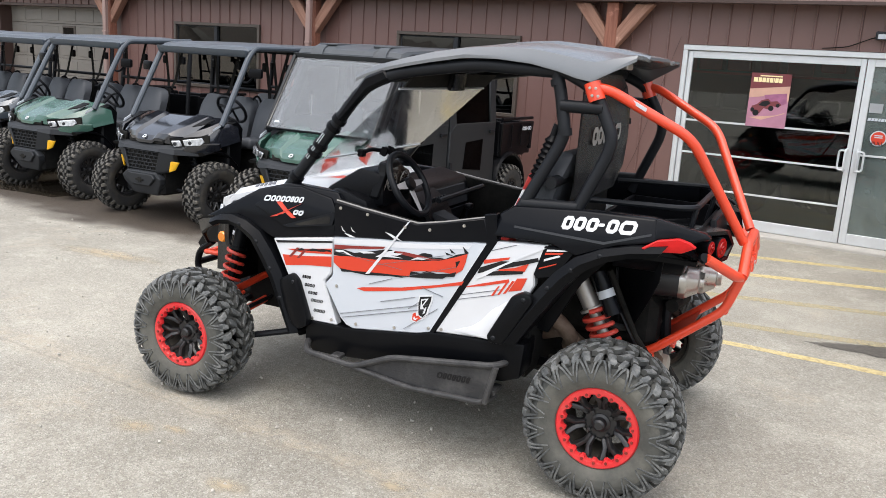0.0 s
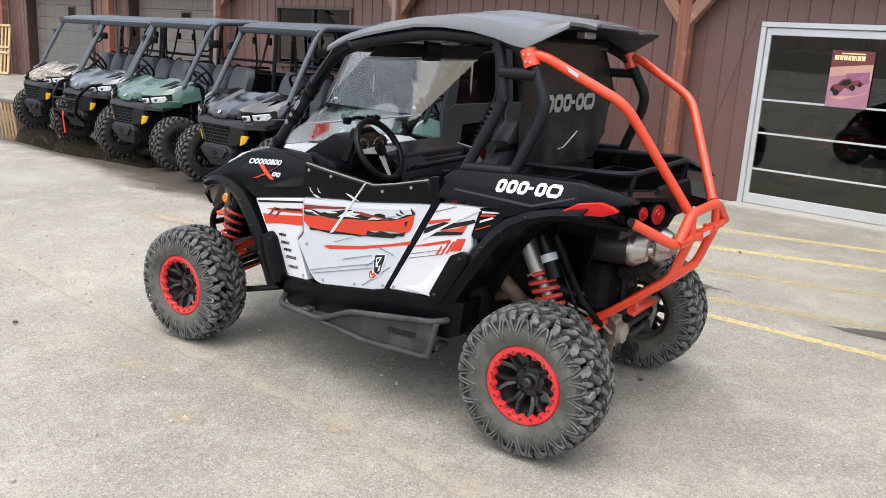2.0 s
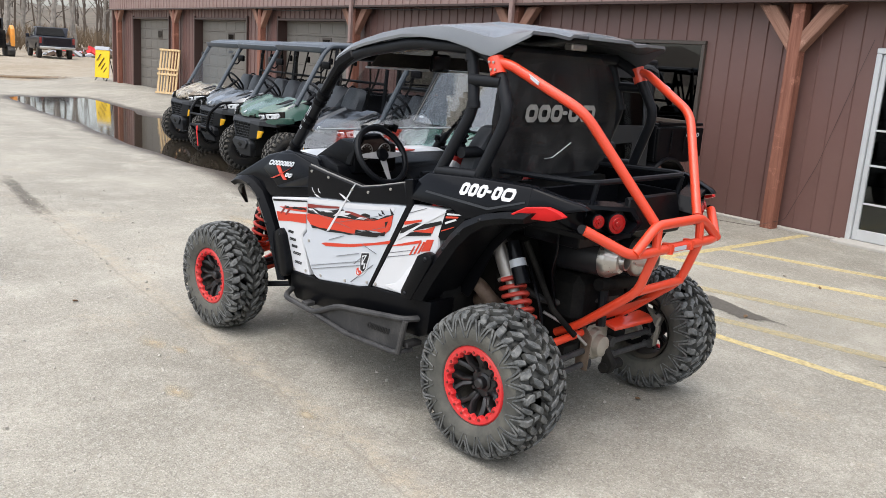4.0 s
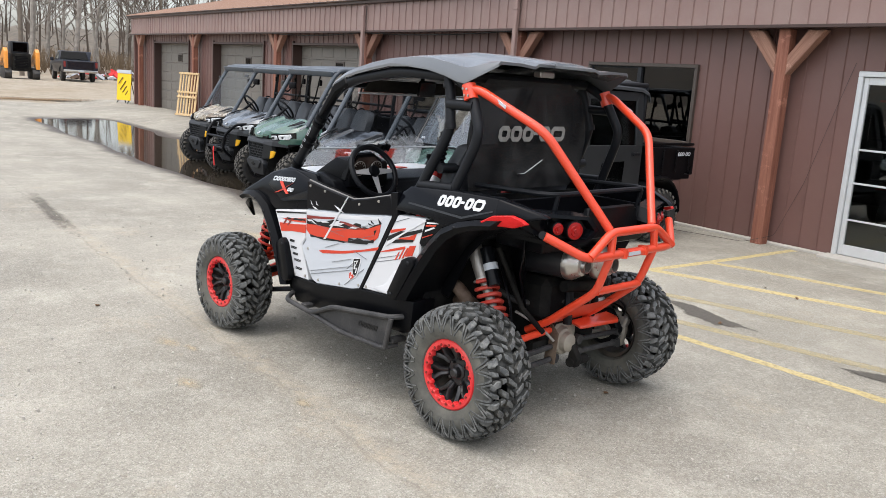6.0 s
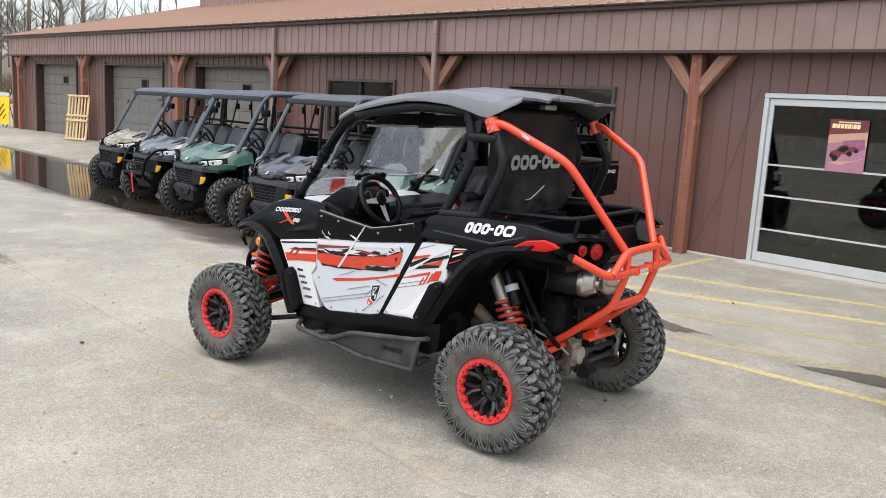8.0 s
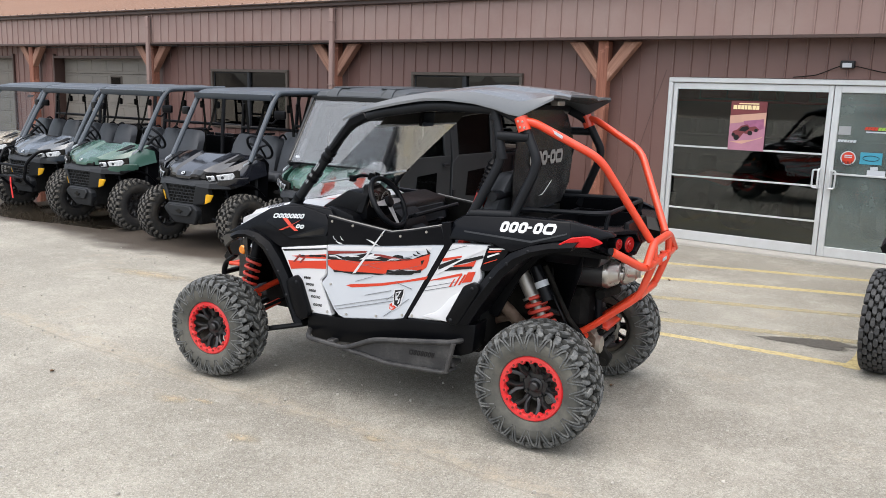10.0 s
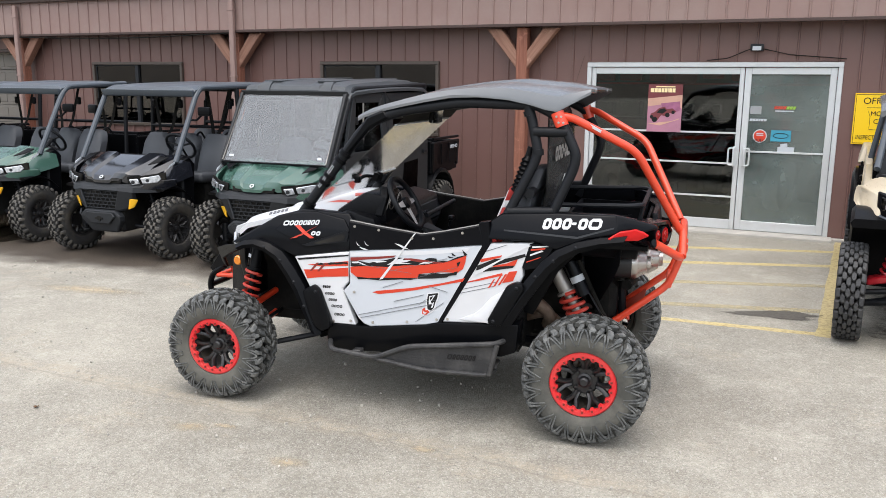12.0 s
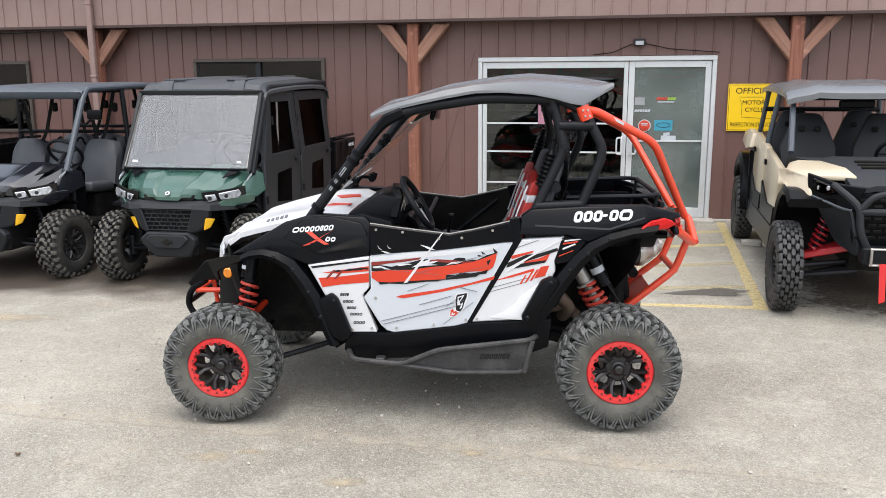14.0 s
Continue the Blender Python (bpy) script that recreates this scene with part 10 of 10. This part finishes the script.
def pickup(m):
    r = root("pickup_truck", "dark blue-black pickup truck parked on the gravel", "pickup truck", m)
    M_NAVY = mat("dark_navy_paint", (0.014, 0.017, 0.026), 0.35, spec=0.3, coat=0.1, bump=0.0)
    for x in (0, -3.6):
        for s in (1, -1):
            bm = bmesh.new()
            lathe(bm, [(0.22, 0.11), (0.26, 0.13), (0.36, 0.12), (0.39, 0.09), (0.39, -0.09), (0.36, -0.12), (0.22, -0.11)], 28, pose(x, s * 0.83, 0.39), close=True)
            w = part("wheel", bm, M_RUBBER, r)
            bm = bmesh.new()
            lathe(bm, [(0.0, 0.09), (0.2, 0.1), (0.22, 0.05)], 20, pose(x, s * 0.83, 0.39) @ pose(0, 0, 0, 0, 0, 0 if s > 0 else 180))
            part("rim", bm, M_STEEL, w)
    bm = bmesh.new()
    side(bm, [(0.9, 0.55), (0.85, 1.1), (-0.9, 1.2), (-2.5, 1.22), (-4.75, 1.25), (-4.78, 0.62), (-4.2, 0.55), (-4.05, 0.75), (-3.6, 0.92), (-3.15, 0.75), (-3.05, 0.5), (-0.55, 0.5), (-0.45, 0.75), (0, 0.92), (0.45, 0.75), (0.55, 0.5)], 0.97, 1.94, 0.04, 2)
    part("body", bm, M_NAVY, r)
    bm = bmesh.new()
    prism(bm, [(-0.55, 0.9, 1.2), (-1.15, 0.76, 1.78), (-2.2, 0.76, 1.80), (-2.52, 0.9, 1.22)], (0, -1.8, 0), 0.05, 2)
    part("cab", bm, M_NAVY, r)
    bm = bmesh.new()
    prism(bm, [(-2.24, 0.70, 1.74), (-2.24, -0.70, 1.74), (-2.53, -0.80, 1.30), (-2.53, 0.80, 1.30)], (-0.01, 0, 0.005))
    part("rear_window", bm, M_DARKGLASS, r)
    for s in (1, -1):
        bm = bmesh.new()
        prism(bm, [(-0.75, s * 0.895, 1.26), (-1.2, s * 0.79, 1.70), (-2.15, s * 0.79, 1.72), (-2.38, s * 0.895, 1.27)], (0, s * 0.012, 0))
        part("side_window", bm, M_DARKGLASS, r)
        bm = bmesh.new()
        box(bm, (-4.77, s * 0.88, 1.02), (0.06, 0.12, 0.34), 0.02)
        part("tail_light", bm, M_DKRED, r)
        bm = bmesh.new()
        box(bm, (-0.85, s * 1.06, 1.25), (0.1, 0.2, 0.22), 0.03)
        part("mirror", bm, M_NAVY, r)
    bm = bmesh.new()
    box(bm, (-4.82, 0, 0.62), (0.16, 1.9, 0.16), 0.03, None, 2)
    part("rear_bumper", bm, M_STEEL, r, "chrome rear bumper")
    bm = bmesh.new()
    box(bm, (-4.79, 0, 0.98), (0.02, 1.5, 0.44), 0.01)
    part("tailgate", bm, M_BLKPAINT, r)
    bm = bmesh.new()
    box(bm, (-4.91, 0, 0.64), (0.01, 0.3, 0.1))
    part("number_plate", bm, M_PALE, r, "plain pale number plate")
    return r


def on_lot(x, y, turn, dz=0.0):
    return pose(x, y, ground_height(x, y) + dz, 0, 0, turn)


pickup(on_lot(-49.25, 12.5, 175.5) @ Matrix.Scale(0.88, 4))

ld = root("skid_steer_loader", "orange and dark grey tracked skid-steer loader on the gravel", "loader", on_lot(-46.5, 9.5, 178) @ Matrix.Scale(0.88, 4))
M_ORANGE = mat("loader_orange", (0.75, 0.28, 0.03), 0.4, bump=0.02, dirt=DUST, dirt_amount=0.3)
bm = bmesh.new()
box(bm, (-0.2, 0, 0.95), (1.7, 1.0, 1.0), 0.06, None, 2)
part("engine_housing", bm, M_MATTE, ld)
for k in range(8):
    bm = bmesh.new()
    box(bm, (-1.06, 0, 0.65 + 0.09 * k), (0.02, 0.7, 0.05), 0.005)
    part("louvre", bm, M_BLACK, ld)
for s in (1, -1):
    bm = bmesh.new()
    prism(bm, [(-1.15, s * 0.72, 0.55), (-1.2, s * 0.72, 1.55), (-0.8, s * 0.72, 1.75), (1.2, s * 0.72, 0.9), (1.2, s * 0.72, 0.7), (-0.6, s * 0.72, 1.2)], (0, s * 0.22, 0), 0.03)
    part("lift_arm", bm, M_ORANGE, ld, "orange lift arm")
    bm = bmesh.new()
    prism(bm, [(-1.2, s * 0.55, 0.1), (-1.3, s * 0.55, 0.35), (-1.0, s * 0.55, 0.62), (0.7, s * 0.55, 0.62), (0.95, s * 0.55, 0.35), (0.8, s * 0.55, 0.02), (-1.05, s * 0.55, 0.0)], (0, s * 0.38, 0), 0.04, 2)
    for k in range(12):
        box(bm, (-1.05 + 0.16 * k, s * 0.74, 0.625), (0.06, 0.36, 0.03), 0.006)
    part("track", bm, M_RUBBER, ld)
bm = bmesh.new()
box(bm, (0.1, 0, 1.75), (1.2, 0.95, 0.75), 0.06, None, 2)
part("cab", bm, M_GREYPL, ld)
bm = bmesh.new()
box(bm, (-0.505, 0, 1.8), (0.01, 0.75, 0.5))
part("rear_window", bm, M_DARKGLASS, ld)

# scrap heap
rnd = random.Random(11)
bm = bmesh.new()
for k in range(160):
    x, y = rnd.uniform(-3.5, 3.5), rnd.gauss(0, 1.0)
    z = max(0.05, 0.5 * (1 - abs(x) / 4) * rnd.random())
    box(bm, (x, y, z), (rnd.uniform(0.1, 0.7), rnd.uniform(0.1, 0.5), rnd.uniform(0.08, 0.3)), 0.0, [rnd.uniform(-40, 40) for _ in range(3)], mat_index=rnd.choice((0, 0, 0, 1, 3, 3, 0, 1, 2)))
sc = part("scrap_heap", bm, [M_RUSTY, M_PALE, M_STRAP, M_CAST], smooth=0)
sc.matrix_world = on_lot(-53, 16.3, 100)
tagged(sc, "low heap of mixed scrap and rubble past the gravel", "scrap", kind="stuff")

M_BARK = mat("pale_bark", (0.15, 0.125, 0.1), 0.9, var=0.4, scale=5, bump=0.4, bscale=30)
M_TWIG = mat("dark_twig", (0.085, 0.066, 0.052), 0.9)
M_PALEBARK = mat("birch_bark", (0.28, 0.255, 0.225), 0.9, var=0.45, scale=3, bump=0.3, bscale=20, dirt=(0.07, 0.06, 0.05), dirt_amount=0.7, dirt_scale=2.2)
M_BRUSH = mat("dry_brush", (0.14, 0.1, 0.062), 0.9, var=0.4, scale=0.5)
M_REDPOLE = mat("rust_red_pole", (0.25, 0.08, 0.04), 0.7)


def bare_tree(m, h, seed):
    rnd = random.Random(seed)
    r = root("bare_tree", "leafless pale-barked tree with fine branching twigs", "tree", m, "bare trees")
    trunk, twigs = bmesh.new(), bmesh.new()
    lean = Vector((rnd.uniform(-0.09, 0.09), rnd.uniform(-0.09, 0.09), 1))
    pts = [Vector((lean.x * h * t + rnd.uniform(-0.08, 0.08) * t, lean.y * h * t + rnd.uniform(-0.08, 0.08) * t, h * t)) for t in [k / 9 for k in range(10)]]
    r0 = h * rnd.uniform(0.008, 0.011)
    tube(trunk, pts, [r0 * (1 - 0.8 * k / 9) for k in range(10)], 8)

    def branch(p, d, L, rad, depth):
        q = [p]
        for k in range(4):
            d = (d + Vector((rnd.uniform(-0.22, 0.22), rnd.uniform(-0.22, 0.22), rnd.uniform(-0.08, 0.2)))).normalized()
            q.append(q[-1] + d * L / 4)
        tube(trunk if depth == 0 else twigs, q, [rad * (1 - 0.18 * k) for k in range(5)], 5 if depth < 2 else 3)
        if depth < 3:
            for k in range(rnd.randint(2, 4) if depth else rnd.randint(4, 6)):
                i = rnd.randint(1, 4)
                dd = (d + Vector((rnd.uniform(-0.9, 0.9), rnd.uniform(-0.9, 0.9), rnd.uniform(-0.2, 0.7)))).normalized()
                branch(q[i], dd, L * rnd.uniform(0.4, 0.62), rad * 0.5, depth + 1)

    for k in range(20):
        t = rnd.uniform(0.16, 0.97)
        i = min(8, int(t * 9))
        p = pts[i].lerp(pts[i + 1], t * 9 - i)
        a = rnd.uniform(0, TAU)
        branch(p, Vector((math.cos(a), math.sin(a), rnd.uniform(0.4, 1.1))).normalized(), h * rnd.uniform(0.16, 0.3) * (1.2 - t), r0 * 0.42 * (1.15 - t), 0)
    part("trunk", trunk, M_PALEBARK if seed != 5 else M_BARK, r)
    part("crown", twigs, M_TWIG, r, "fine bare twigs")
    return r


trees = [bare_tree(on_lot(-58, 12.2, 0), 15, 1), bare_tree(on_lot(-60, 16.5, 0), 13, 2), bare_tree(on_lot(-55.5, 19.5, 0), 14, 5)]
rnd = random.Random(8)
for x, y in ((-62, 8.5), (-66, 13.8), (-57, 14.6), (-64, 18.0), (-60, 20.5), (-70, 10.8), (-72, 16.0), (-68, 21.5), (-75, 23), (-60, 24), (-78, 18.5), (-66, 27), (-58, 29.5), (-80, 8), (-74, 31)):
    copy_thing(trees[rnd.randrange(3)], on_lot(x, y, rnd.uniform(0, 360)) @ Matrix.Scale(rnd.uniform(0.85, 1.2), 4))
for x, y, h, mt, lb in ((-47.5, 8.0, 8.5, M_REDPOLE, "rust-red steel pole standing behind the loader"), (-46.5, 7.3, 9.5, M_BARK, "weathered wooden utility pole at the lot edge"), (-52, 10.6, 9.5, M_BARK, "weathered wooden utility pole at the lot edge")):
    bm = bmesh.new()
    tube(bm, [(0, 0, 0), (0, 0, h / 2), (0.03, 0, h)], [0.14, 0.125, 0.1], 12)
    box(bm, (0, 0, h - 0.5), (0.1, 1.6, 0.1), 0.01)
    p = part("utility_pole", bm, mt)
    p.matrix_world = on_lot(x, y, rnd.uniform(0, 40))
    tagged(p, lb, "pole")

# far wooded ridge
M_WOODS = mat("winter_woods", (0.1, 0.084, 0.066), 1.0, var=0.5, scale=0.3, bump=0.0, dirt=(0.2, 0.165, 0.115), dirt_amount=0.6, dirt_scale=0.8)


def ridge(name, cx, cy, radius, a0, a1, base, rise, seed, label):
    rnd = random.Random(seed)
    bm = bmesh.new()
    n, rows = 220, []
    for k in range(n + 1):
        a = radians(a0 + (a1 - a0) * k / n)
        h = rise * (0.7 + 0.3 * noise.noise((a * 5, seed, 0)) + 0.1 * noise.noise((a * 40, seed, 3)) + 0.06 * rnd.random())
        row = []
        for q, (dr, f) in enumerate(((0, 0), (14, 0.3), (30, 0.62), (46, 0.86), (60, 1.0), (95, 0.9))):
            jit = (noise.noise((a * 60, q, seed)) * 2.2 + rnd.uniform(-0.5, 0.5)) if 0 < q < 5 else 0
            row.append(bm.verts.new((cx + (radius + dr) * math.cos(a), cy + (radius + dr) * math.sin(a), base + h * f + jit * 0.5)))
        rows.append(row)
    for A, B in zip(rows, rows[1:]):
        for q in range(5):
            bm.faces.new((A[q], B[q], B[q + 1], A[q + 1]))
    return tagged(part(name, bm, M_WOODS), label, "woods", kind="stuff")


ridge("far_woods", 0, 0, 105, 120, 215, 0.3, 8, 1, "brown leafless woods on a far slope")
ridge("far_woods", 0, 0, 90, 215, 420, -0.2, 9, 2, "brown leafless woods on a far slope")
# thin far trunks on the slope
rnd = random.Random(17)
bm = bmesh.new()
for k in range(300):
    a, d = radians(rnd.uniform(135, 200)), rnd.uniform(78, 150)
    x, y = d * math.cos(a), d * math.sin(a)
    z = 0.3 + (5.0 * (d - 105) / 50 if d > 105 else 0.3)
    h = rnd.uniform(6, 12)
    q = Vector((x + rnd.uniform(-0.6, 0.6), y + rnd.uniform(-0.6, 0.6), z + h))
    tube(bm, [(x, y, z - 0.5), Vector((x, y, z)).lerp(q, 0.5) + Vector((rnd.uniform(-0.4, 0.4), rnd.uniform(-0.4, 0.4), 0)), q], [0.12, 0.08, 0.02], 3)
    for b in range(8):
        t = rnd.uniform(0.2, 0.95)
        p = Vector((x, y, z)).lerp(q, t)
        tube(bm, [p, p + Vector((rnd.uniform(-1.6, 1.6), rnd.uniform(-1.6, 1.6), rnd.uniform(0.5, 2.2)))], [0.05, 0.012], 3)
tagged(part("far_trunks", bm, M_TWIG, smooth=0), "thin leafless trunks crowding the far slope", "woods", kind="stuff")
# undergrowth between the trunks
rnd = random.Random(21)
bm = bmesh.new()
for k in range(1500):
    x, y = rnd.uniform(-96, -57), rnd.uniform(4, 42)
    z = ground_height(x, y)
    for q in range(3):
        d = Vector((rnd.uniform(-0.7, 0.7), rnd.uniform(-0.7, 0.7), rnd.uniform(0.4, 1.7)))
        tube(bm, [(x, y, z), Vector((x, y, z)) + d * 0.6 + Vector((0.1, 0, 0)), Vector((x, y, z)) + d], [0.03, 0.02, 0.008], 3)
tagged(part("undergrowth", bm, M_BRUSH, smooth=0), "tangled brown undergrowth below the trees", "brush", kind="stuff")

# loose pebbles and leaves on the lot
M_PEBBLE = mat("pebble_stone", (0.4, 0.375, 0.33), 0.85, var=0.5, scale=3, bump=0.1)
rnd = random.Random(33)
bm = bmesh.new()
for k in range(1500):
    x, y = rnd.uniform(-8, 3), rnd.uniform(0.2, 5.4)
    s = rnd.choice((0.004, 0.005, 0.005, 0.006, 0.007, 0.009, 0.013))
    box(bm, (x, y, ground_height(x, y) + s * 0.4), (s * rnd.uniform(0.8, 1.5), s, s * 0.8), 0.0, [rnd.uniform(0, 90) for _ in range(3)])
tagged(part("pebbles", bm, M_PEBBLE, smooth=0), "small loose pebbles scattered on the asphalt", "pebbles", kind="stuff")
M_LEAF = mat("dry_leaf", (0.16, 0.09, 0.045), 0.8)
for x, y in ((-2.1, 8.0), (-1.52, 6.49), (-3.79, 2.46), (-1.72, 7.9), (-0.89, 4.52)):
    bm = bmesh.new()
    sheet(bm, [[(0.02 * a, 0.015 * b * (1 - 0.6 * a * a), 0.008 * b * b + 0.004 * a) for b in (-1, 0, 1)] for a in (-1, -0.4, 0.3, 1)], (0, 0, -0.0015))
    lf = part("dry_leaf", bm, M_LEAF)
    lf.matrix_world = pose(x, y, ground_height(x, y) + 0.006, 0, 0, rnd.uniform(0, 360))
    tagged(lf, "curled brown dry leaf on the asphalt", "leaf", "dry leaves")
